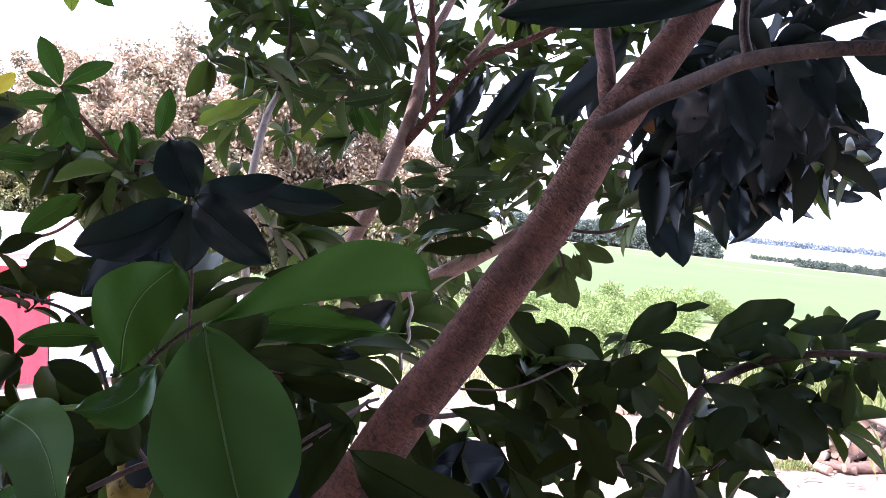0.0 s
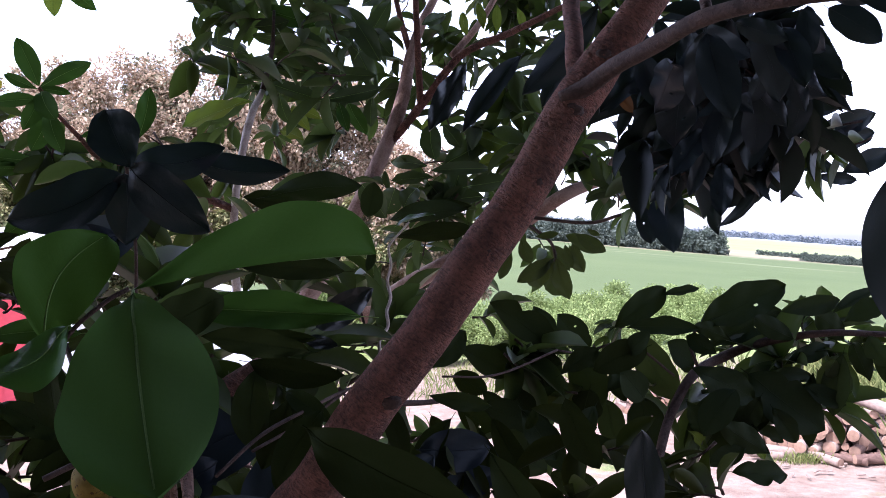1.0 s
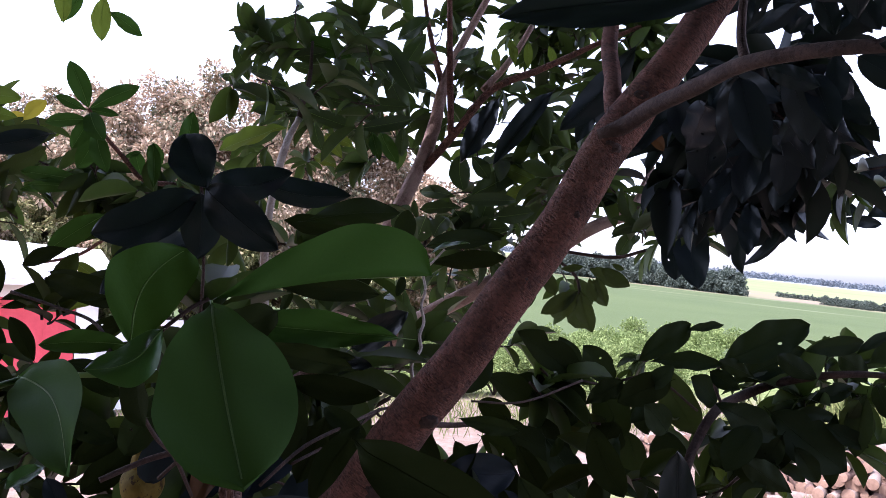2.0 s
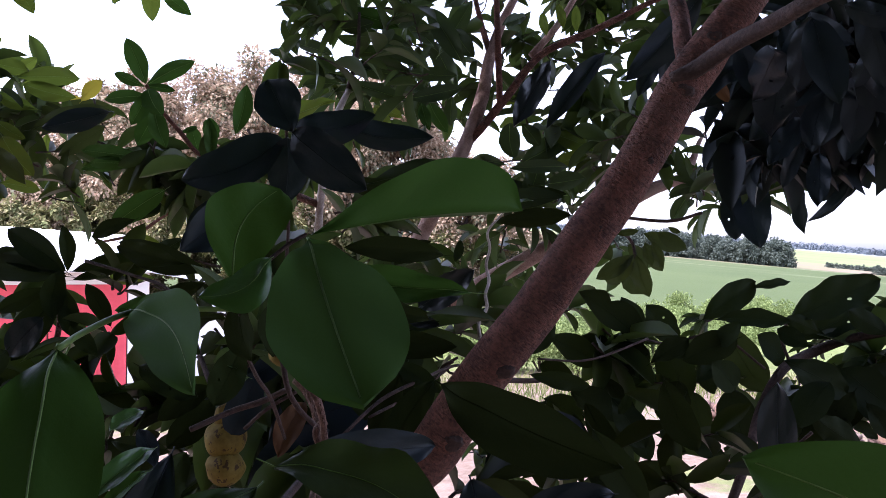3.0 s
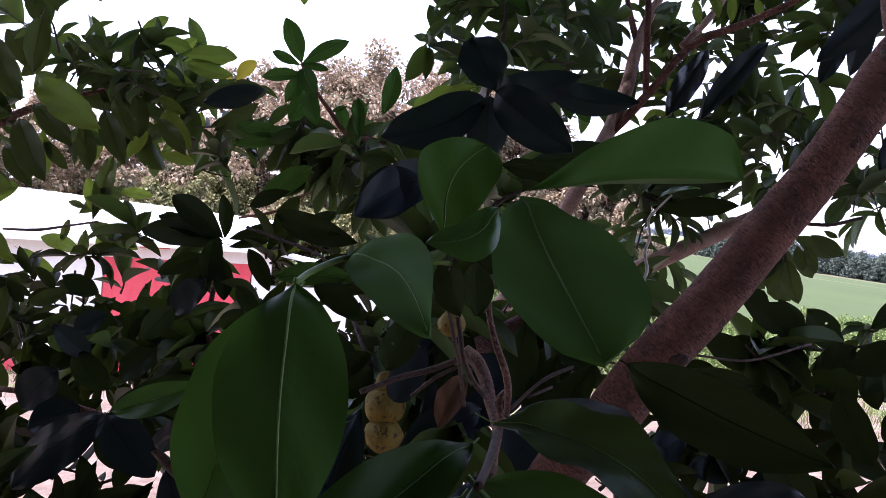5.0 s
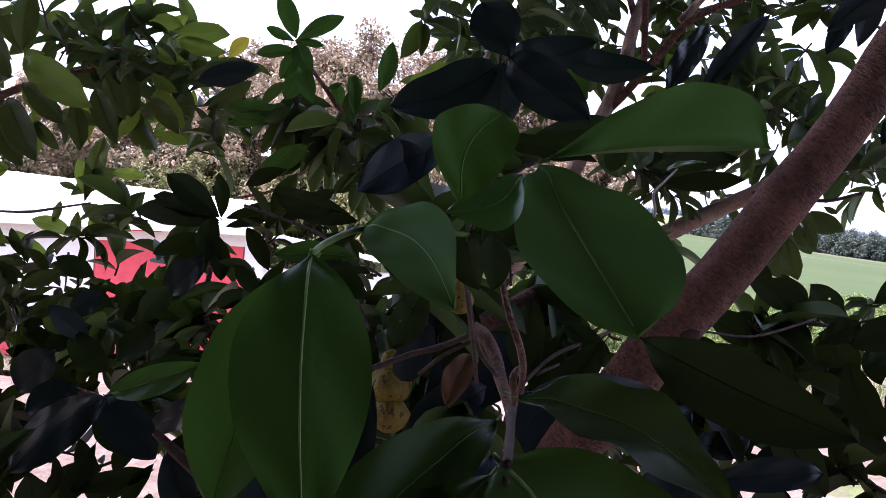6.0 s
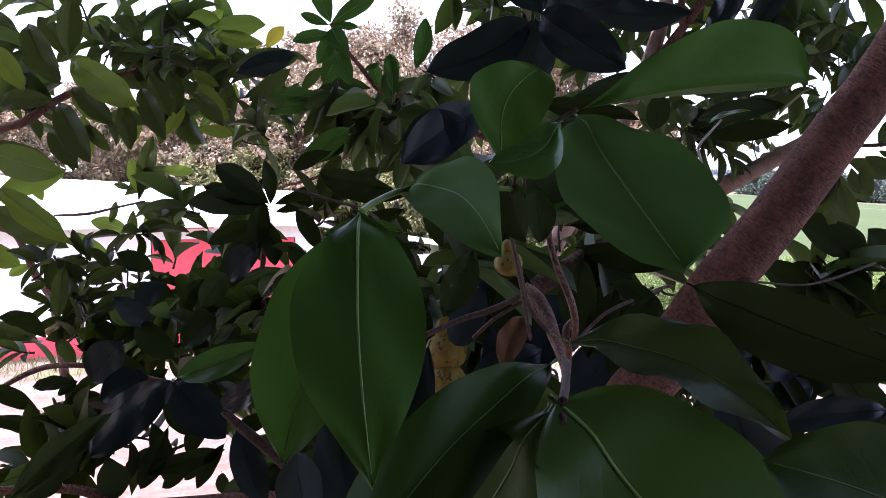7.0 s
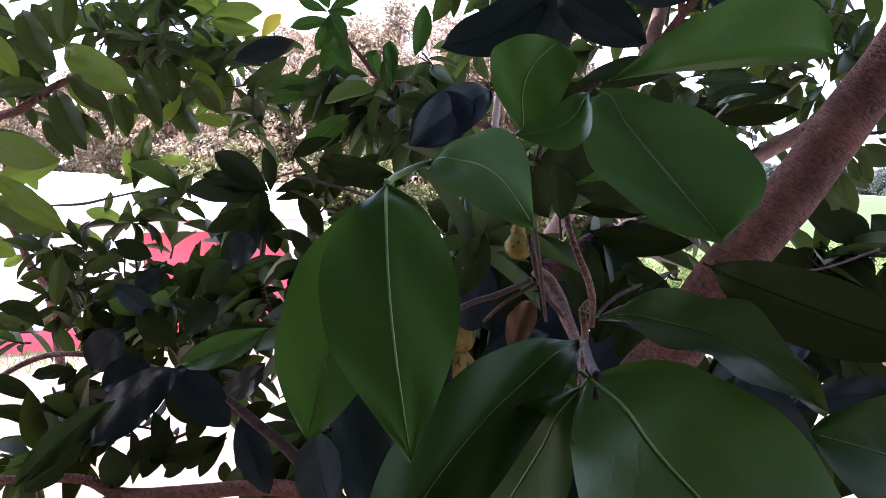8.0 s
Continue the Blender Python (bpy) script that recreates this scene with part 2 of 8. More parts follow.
def raw(name, verts, faces, material, parent=None, smooth=True, uvs=None):
    """One mesh object out of plain arrays."""
    me = bpy.data.meshes.new(name)
    me.from_pydata([tuple(v) for v in verts], [], [tuple(f) for f in faces])
    for m in material if isinstance(material, (list, tuple)) else (material,):
        me.materials.append(m)
    me.polygons.foreach_set("use_smooth", [smooth] * len(me.polygons))
    ob = new(name, me)
    ob.parent = parent
    return ob


def box(bm, size, at, bevel=0.0, turn=None):
    made = bmesh.ops.create_cube(bm, size=1.0)["verts"]
    m = Matrix.Translation(at) @ (turn or Matrix.Identity(4)) @ Matrix.Diagonal((*size, 1))
    bmesh.ops.transform(bm, matrix=m, verts=made)
    if bevel:
        edges = list({e for v in made for e in v.link_edges})
        bmesh.ops.bevel(bm, geom=edges, offset=bevel, segments=2, affect="EDGES", profile=0.5)


def slope(x, y):
    """Height of the land: a yard that falls away, then wide flat fields, then a far rise."""
    r = math.hypot(x, y)
    near = 0.0466 * x - 0.0546 * y
    far = np.interp(r, (0, 30, 60, 245, 600, 1500, 3500), (-1.3, -1.6, -2.5, -3.8, -5.0, -1.0, 4.0))
    k = min(1.0, max(0.0, (r - 14.0) / 18.0))
    k = k * k * (3 - 2 * k)
    # the fields fall away to the east
    tilt = 0.072 * max(x - 0.242 * r, -0.25 * r) * min(1.0, max(0.0, (r - 45.0) / 90.0))
    return near * (1 - k) + float(far) * k - tilt


def tube(points, radii, sides=14, steps=6, rough=0.0, seed=0):
    """A smooth tapered limb through the given places."""
    pts, rad = [np.array(p, float) for p in points], list(radii)
    ext = [2 * pts[0] - pts[1], *pts, 2 * pts[-1] - pts[-2]]
    line, size = [], []
    for i in range(1, len(ext) - 2):
        for k in range(steps):
            u = k / steps
            a, b, c, d = ext[i - 1:i + 3]
            line.append(0.5 * (2 * b + (c - a) * u + (2 * a - 5 * b + 4 * c - d) * u * u + (3 * b - a - 3 * c + d) * u ** 3))
            size.append(rad[i - 1] * (1 - u) + rad[i] * u)
    line.append(pts[-1])
    size.append(rad[-1])
    verts, faces = [], []
    side = np.array((0.31, -0.2, 0.93))
    for i, p in enumerate(line):
        d = line[min(i + 1, len(line) - 1)] - line[max(i - 1, 0)]
        d = d / (np.linalg.norm(d) + 1e-9)
        side = side - d * (side @ d)
        side = side / (np.linalg.norm(side) + 1e-9)
        other = np.cross(d, side)
        for j in range(sides):
            a = 2 * math.pi * j / sides
            way = side * math.cos(a) + other * math.sin(a)
            w = 1.0
            if rough:
                q = p * 26.0 + way * 0.8 + seed
                w += rough * noise.noise(Vector(q)) + rough * 0.6 * noise.noise(Vector(q * 3.1))
            verts.append(p + way * size[i] * w)
    rows = len(line)
    for i in range(rows - 1):
        for j in range(sides):
            k = (j + 1) % sides
            faces.append((i * sides + j, i * sides + k, (i + 1) * sides + k, (i + 1) * sides + j))
    faces.append(tuple(range(sides - 1, -1, -1)))
    faces.append(tuple((rows - 1) * sides + j for j in range(sides)))
    return verts, faces


# ---- the land ----
def ground_material():
    n = Nodes("land")
    geo = n.tree.nodes.new("ShaderNodeNewGeometry")
    pos = geo.outputs["Position"]
    xyz = n.tree.nodes.new("ShaderNodeSeparateXYZ")
    n.join(pos, xyz.inputs[0])
    x, y = xyz.outputs[0], xyz.outputs[1]
    reach = n.maths("SQRT", n.maths("ADD", n.maths("MULTIPLY", x, x), n.maths("MULTIPLY", y, y)))

    def band(start, width, wobble, scale):
        shifted = n.maths("ADD", reach, n.maths("MULTIPLY", n.maths("SUBTRACT", n.noise(scale, 4.0, 0.6, pos), 0.5), wobble))
        node = n.tree.nodes.new("ShaderNodeMapRange")
        node.interpolation_type = "SMOOTHSTEP"
        node.inputs[1].default_value, node.inputs[2].default_value = start, start + width
        n.join(shifted, node.inputs[0])
        return node.outputs[0]

    earth = n.ramp(n.maths("ADD", n.maths("MULTIPLY", n.noise(7.0, 8.0, 0.7, pos), 0.6), n.maths("MULTIPLY", n.noise(0.8, 4.0, 0.6, pos), 0.4)),
                   (0.32, (0.107, 0.070, 0.051)), (0.50, (0.202, 0.146, 0.114)), (0.66, (0.284, 0.220, 0.179)))
    turf = n.ramp(n.noise(3.0, 6.0, 0.7, pos), (0.35, (0.085, 0.12, 0.035)), (0.65, (0.18, 0.20, 0.075)))
    tufts = n.ramp(n.noise(0.7, 5.0, 0.65, pos), (0.56, (0, 0, 0)), (0.64, (1, 1, 1)))
    yard = n.mix(n.maths("MULTIPLY", tufts, 0.8), earth, turf)
    crop = n.ramp(n.noise(0.05, 5.0, 0.6, pos), (0.3, (0.056, 0.077, 0.028)), (0.7, (0.073, 0.095, 0.036)))
    rows = n.noise(1.4, 3.0, 0.5, pos, (0.25, 1.6, 1.0))
    crop = n.mix(n.maths("MULTIPLY", rows, 0.25), crop, (0.086, 0.108, 0.041))
    streak = n.ramp(n.noise(0.05, 4.0, 0.6, pos, (0.25, 1.8, 1.0)), (0.56, (0, 0, 0)), (0.70, (1, 1, 1)))
    streak = n.maths("MULTIPLY", streak, band(110.0, 120.0, 40.0, 0.02))
    crop = n.mix(n.maths("MULTIPLY", streak, 0.8), crop, (0.24, 0.23, 0.15))
    straw = n.ramp(n.noise(0.02, 5.0, 0.65, pos), (0.35, (0.20, 0.15, 0.110)), (0.60, (0.17, 0.17, 0.09)))
    pale = n.ramp(n.noise(0.006, 4.0, 0.6, pos), (0.35, (0.135, 0.165, 0.070)), (0.65, (0.190, 0.200, 0.095)))
    # farthest land paled and greyed, haze painted into its colour
    hazy = n.ramp(n.noise(0.002, 3.0, 0.6, pos), (0.35, (0.30, 0.36, 0.34)), (0.65, (0.38, 0.42, 0.40)))
    col = n.mix(band(15.0, 5.0, 6.0, 0.25), yard, turf)
    col = n.mix(band(36.0, 3.0, 4.0, 0.12), col, crop)
    col = n.mix(band(225.0, 30.0, 90.0, 0.012), col, straw)
    col = n.mix(band(380.0, 50.0, 120.0, 0.008), col, pale)
    col = n.mix(band(1400.0, 500.0, 300.0, 0.003), col, hazy)
    n.colour(col)
    n.gloss(0.95, 0.0, 0.1)
    n.bump(n.noise(9.0, 8.0, 0.7, pos), 0.6, 0.05)
    return n.mat


def build_land():
    rings = [0.0] + [0.5 * 1.062 ** k for k in range(148)]
    around = 160
    verts, faces = [(0, 0, slope(0, 0))], []
    for r in rings[1:]:
        for j in range(around):
            a = 2 * math.pi * j / around
            x, y = r * math.sin(a), r * math.cos(a)
            lump = 0.035 * noise.noise(Vector((x * 1.3, y * 1.3, 0))) if r < 40 else 0.0
            verts.append((x, y, slope(x, y) + lump))
    for j in range(around):
        faces.append((0, 1 + (j + 1) % around, 1 + j))
    for i in range(len(rings) - 2):
        a, b = 1 + i * around, 1 + (i + 1) * around
        for j in range(around):
            k = (j + 1) % around
            faces.append((a + j, a + k, b + k, b + j))
    ob = raw("ground", verts, faces, ground_material())
    tagged(ob, "pale bare earth yard running into green crop fields", "ground", kind="structure")


build_land()


# ---- leaves in bulk ----
def blade(s, a, b):
    """Half width of a leaf along its length, from the stalk (0) to the point (1); at most 1."""
    peak = a / (a + b)
    return np.maximum(s, 0) ** a * np.maximum(1 - s, 0) ** b / (peak ** a * (1 - peak) ** b)


def sheet_of_leaves(name, places, axes, normals, sizes, widths, material, parent, segments=4, fold=0.14, droop=0.16):
    """Many small folded leaves joined into one mesh. Arrays of one row a leaf."""
    s = np.linspace(0, 1, max(1, segments) + 1) ** 0.92
    half = 0.5 * blade(s, 0.85, 0.80)
    local = []
    for k in range(segments + 1):
        sag = -droop * s[k] ** 2
        wave = 0.03 * math.sin(9.0 * s[k])
        local += [(-half[k], s[k], fold * half[k] + sag + wave * half[k]), (0, s[k], sag), (half[k] * 0.94, s[k], fold * half[k] + sag - wave * half[k])]
    quads = []
    for k in range(segments):
        a = 3 * k
        quads += [(a, a + 1, a + 4, a + 3), (a + 1, a + 2, a + 5, a + 4)]
    if segments == 0:
        local, quads = [(0, 0, 0), (-0.5, 0.45, fold), (0, 1, -droop), (0.5, 0.45, fold)], [(0, 1, 2, 3)]
    local = np.array(local)
    axes = axes / np.linalg.norm(axes, axis=1)[:, None]
    side = np.cross(axes, normals)
    side /= np.linalg.norm(side, axis=1)[:, None] + 1e-9
    up = np.cross(side, axes)
    count, per = len(places), len(local)
    v = (places[:, None, :] + side[:, None, :] * (local[None, :, 0, None] * widths[:, None, None])
         + axes[:, None, :] * (local[None, :, 1, None] * sizes[:, None, None]) + up[:, None, :] * (local[None, :, 2, None] * sizes[:, None, None]))
    f = (np.arange(count)[:, None, None] * per + np.array(quads)[None]).reshape(-1, 4)
    me = bpy.data.meshes.new(name)
    me.from_pydata(v.reshape(-1, 3).tolist(), [], f.tolist())
    me.materials.append(material)
    me.polygons.foreach_set("use_smooth", [True] * len(me.polygons))
    ob = new(name, me)
    ob.parent = parent
    ob["kind"] = "stuff"
    return ob


def random_leaves(rng, centres, radii, counts, size, width, down=0.3, jitter=0.25):
    """Leaves standing out from the given clump centres: arrays for sheet_of_leaves."""
    P, A, N, S, Wd = [], [], [], [], []
    for c, r, k in zip(centres, radii, counts):
        d = rng.normal(size=(k, 3))
        d /= np.linalg.norm(d, axis=1)[:, None]
        P.append(np.array(c) + d * (r * rng.random(k) ** 0.5)[:, None])
        a = d + rng.normal(size=(k, 3)) * 0.5
        a[:, 2] -= down
        A.append(a)
        n = rng.normal(size=(k, 3)) * 0.4
        n[:, 2] += 1.0
        N.append(n)
        L = size * (1 + jitter * rng.normal(size=k)).clip(0.5, 1.6)
        S.append(L)
        Wd.append(L * width * (0.85 + 0.3 * rng.random(k)))
    return [np.concatenate(q) for q in (P, A, N, S, Wd)]


def sprays(rng, centre, radius, count, size, width):
    """Leafy twigs of one clump: leaves set round each twig, a whorl at its end. Arrays for sheet_of_leaves, and the twigs."""
    P, A, N, S, Wd, twigs = [], [], [], [], [], []
    left = count
    c = np.array(centre)
    while left > 0:
        d = rng.normal(size=3) * (1.0, 0.8, 0.7)
        d[2] += 0.15
        d /= np.linalg.norm(d)
        mid = c + rng.normal(size=3) * radius * 0.36
        span = radius * (0.7 + 0.5 * rng.random())
        root, tip = mid - d * span * 0.6, mid + d * span * 0.45
        bow = rng.normal(size=3) * radius * 0.12
        twigs.append((root, (root + tip) / 2 + bow, tip))
        k = min(left, 6 + int(rng.random() * 4))
        left -= k
        side = np.cross(d, rng.normal(size=3))
        side /= np.linalg.norm(side)
        other = np.cross(d, side)
        for i in range(k):
            u = min(1.0, 0.25 + 1.05 * i / k)
            a = 2.4 * i + 0.5 * rng.random()
            out = side * math.cos(a) + other * math.sin(a)
            axis = out * (0.95 - 0.35 * u) + d * (0.35 + 0.65 * u) + rng.normal(size=3) * 0.14
            axis[2] -= 0.22
            up = np.array((0, 0, 0.9)) + d * 0.7 - out * 0.25 + rng.normal(size=3) * 0.22
            L = size * (0.72 + 0.5 * rng.random()) * (0.8 + 0.3 * u)
            P.append(root + (tip - root) * u + bow * 4 * u * (1 - u) * 0.5)
            A.append(axis)
            N.append(up)
            S.append(L)
            Wd.append(L * width * (0.82 + 0.36 * rng.random()))
    return [np.array(q) for q in (P, A, N, S, Wd)], twigs


# ---- far woods, hedges, weeds, grass ----
def woods(name, label, azimuths, reach, height, depth, trees, leaves, size, material, seed):
    """A belt of rounded trees, each a dome of lumps covered with leaves."""
    rng = np.random.default_rng(seed)
    centres, radii, counts = [], [], []
    for i in range(trees):
        az = math.radians(azimuths[0] + (azimuths[1] - azimuths[0]) * (i + rng.random()) / trees)
        r = reach + depth * rng.random()
        x, y = r * math.sin(az), r * math.cos(az)
        h = height * (0.68 + 0.42 * rng.random())
        for k in range(9):
            up = (0.16, 0.2, 0.3, 0.4, 0.5, 0.6, 0.7, 0.78, 0.86)[k]
            out = h * 0.34 * math.sqrt(1.02 - up)
            a = 2.4 * k + rng.random()
            centres.append((x + out * math.cos(a), y + out * math.sin(a), slope(x, y) + h * up))
            radii.append(h * (0.27 - 0.16 * up))
            counts.append(leaves // 9)
    P, A, N, S, Wd = random_leaves(rng, centres, radii, counts, size, 0.8)
    ob = sheet_of_leaves(name, P, A, N, S, Wd, material, None, 0)
    tagged(ob, label, "woods", kind="stuff")


woods("grove", "dark green grove of trees beyond the crop field", (0.5, 14.2), 242, 7.6, 26, 80, 1500, 0.52, WOODS_HAZY, 3)
woods("hedge", "low dark hedge row along a field track", (19.3, 30.0), 250, 2.5, 8, 70, 600, 0.30, WOODS_HAZY, 4)
woods("scrub", "low scrub along the edge of the field", (16.5, 21.5), 300, 1.7, 12, 26, 160, 0.5, WOODS_HAZY, 7)
woods("far_woods", "blue hazy wooded ridge on the horizon", (-50, 50), 1900, 15, 300, 1000, 90, 3.6, WOODS_FAR_HAZY, 5)


def bush(x, y, height, spread, count, size, material, label, seed):
    rng = np.random.default_rng(seed)
    base = new("bush")
    base.location = (x, y, slope(x, y))
    tagged(base, label, "bush")
    centres, radii, counts = [], [], []
    for k in range(9):
        a = 2 * math.pi * rng.random()
        tip = np.array((math.cos(a) * spread * rng.random(), math.sin(a) * spread * rng.random(), height * (0.35 + 0.6 * rng.random())))
        v, f = tube([(0, 0, -0.05), tip * (0.5, 0.5, 0.55), tip], [0.018, 0.012, 0.005], 6, 3)
        raw("stem", v, f, BARK_DARK, base)
        centres.append(tip * (1, 1, 0.8))
        radii.append(height * 0.32)
        counts.append(count // 9)
    arrays = random_leaves(rng, centres, radii, counts, size, 0.45, -0.3)
    ob = sheet_of_leaves("foliage", *arrays, material, base, 0)
    return base


for i, (bx, by, bh, bs) in enumerate(((0.2, 16.4, 1.1, 0.9), (1.8, 17.4, 1.2, 1.0), (3.0, 19.0, 1.2, 1.1), (-1.7, 16.8, 1.2, 0.9), (4.3, 24.0, 1.3, 1.3), (1.8, 22.0, 1.2, 1.2), (3.4, 27.0, 1.3, 1.5), (6.2, 30.0, 1.4, 1.6),
                                      (-0.6, 17.5, 1.5, 0.9), (0.9, 18.5, 1.3, 0.9), (2.6, 30, 1.5, 1.8), (5.0, 33, 1.5, 2.0), (7.2, 34, 1.4, 2.0),
                                      (-2.6, 20, 1.6, 1.2), (0.6, 28, 1.3, 1.6), (9.4, 35, 1.1, 1.8), (-5.5, 24, 1.8, 1.5))):
    bush(bx, by, bh, bs, 6300, 0.07 if by < 22 else 0.10, WEEDS, "yellow-green weedy bush at the edge of the field", 30 + i)


def grass_patch(name, label, centre, spread, count, height, seed):
    rng = np.random.default_rng(seed)
    x = centre[0] + rng.normal(size=count) * spread[0]
    y = centre[1] + rng.normal(size=count) * spread[1]
    P = np.stack((x, y, np.array([slope(a, b) - 0.01 for a, b in zip(x, y)])), 1)
    A = rng.normal(size=(count, 3)) * 0.35
    A[:, 2] = 1.0
    N = rng.normal(size=(count, 3))
    S = height * (0.5 + 0.7 * rng.random(count))
    ob = sheet_of_leaves(name, P, A, N, S, S * 0.035 + 0.004, GRASS, None, 3, 0.1, 0.25)
    tagged(ob, label, "grass", kind="stuff")


grass_patch("tall_grass", "tall rough grass beside the firewood", (5.0, 10.2), (0.55, 1.3), 5500, 0.55, 41)
grass_patch("grass", "thin tufts of grass at the shed wall", (-10.4, 9.6), (1.5, 0.9), 900, 0.16, 42)
grass_patch("grass", "small green tuft of grass before the firewood", (2.85, 7.75), (0.12, 0.06), 260, 0.12, 44)
grass_patch("grass", "thin tufts of grass in the yard", (1.5, 13.5), (4.0, 1.2), 3500, 0.25, 43)


# ---- background trees ----
def tree(x, y, height, spread, crown, label, seed, leaves=52000, size=0.135, low=0.28):
    rng = np.random.default_rng(seed)
    base = new("tree")
    base.location = (x, y, slope(x, y) - 0.05)
    tagged(base, label, "tree", "trees behind the shed")
    lean = rng.normal(size=2) * 0.05 * height
    top = np.array((lean[0], lean[1], height * 0.72))
    v, f = tube([(0, 0, 0), top * 0.3 + (0.1, 0, 0), top * 0.65, top], [height * 0.026, height * 0.02, height * 0.014, height * 0.005], 10, 5, 0.08, seed)
    raw("trunk", v, f, BARK_DARK, base)
    centres, radii, counts = [], [], []
    limbs = 15
    for k in range(limbs):
        u = low + (0.95 - low) * k / (limbs - 1)
        start = top * u
        a = 2.4 * k + rng.random()
        out = spread * (1.05 - 0.55 * abs(u - 0.45)) * (0.75 + 0.4 * rng.random())
        tip = start + np.array((math.cos(a) * out, math.sin(a) * out, height * (0.12 + 0.09 * rng.random())))
        mid = (start + tip) / 2 + np.array((0, 0, -0.03 * height))
        v, f = tube([start, mid, tip], [height * 0.010, height * 0.006, height * 0.002], 6, 4, 0.05, seed + k)
        raw("limb", v, f, BARK_DARK, base)
        for q in range(10):
            w = 0.25 + 0.78 * rng.random()
            at = start + (tip - start) * w + rng.normal(size=3) * height * 0.055
            centres.append(at)
            radii.append(height * (0.028 + 0.030 * rng.random()))
            counts.append(max(4, leaves // (limbs * 14)))
    for k in range(90):
        d = rng.normal(size=3)
        d /= np.linalg.norm(d)
        d[2] = abs(d[2]) * 1.15 - 0.15
        centres.append(np.array((lean[0] * 0.8, lean[1] * 0.8, height * 0.56)) + d * np.array((spread * 0.95, spread * 0.95, height * 0.37)) * (0.8 + 0.25 * rng.random()))
        radii.append(height * (0.032 + 0.034 * rng.random()))
        counts.append(leaves // (limbs * 14))
    arrays = random_leaves(rng, centres, radii, counts, size, 0.6)
    sheet_of_leaves("crown", *arrays, crown, base, 0)


TREES = ((-12.9, 25.0, 9.6, 4.2, CROWN_TAN), (-9.4, 26.2, 9.9, 4.0, CROWN_TAN), (-6.6, 27.5, 9.8, 3.2, CROWN_TAN), (-17.8, 22.5, 7.4, 3.6, CROWN_TAN),
         (-23.0, 20.5, 7.8, 3.8, CROWN_TAN), (-28.0, 17.0, 7.6, 4.0, CROWN_TAN), (-3.6, 26.0, 6.6, 2.4, CROWN_TAN),
         (-10.2, 23.0, 5.2, 3.0, CROWN_GREEN), (-15.0, 21.5, 5.0, 3.0, CROWN_GREEN), (-5.6, 25.0, 5.0, 2.6, CROWN_GREEN))
for i, (tx, ty, th, ts, tc) in enumerate(TREES):
    tree(tx, ty, th, ts, tc, "tall tree with dry pinkish tan leaves" if tc is CROWN_TAN else "smaller olive green tree behind the shed", 60 + i, low=0.12 if th < 7 else 0.25)


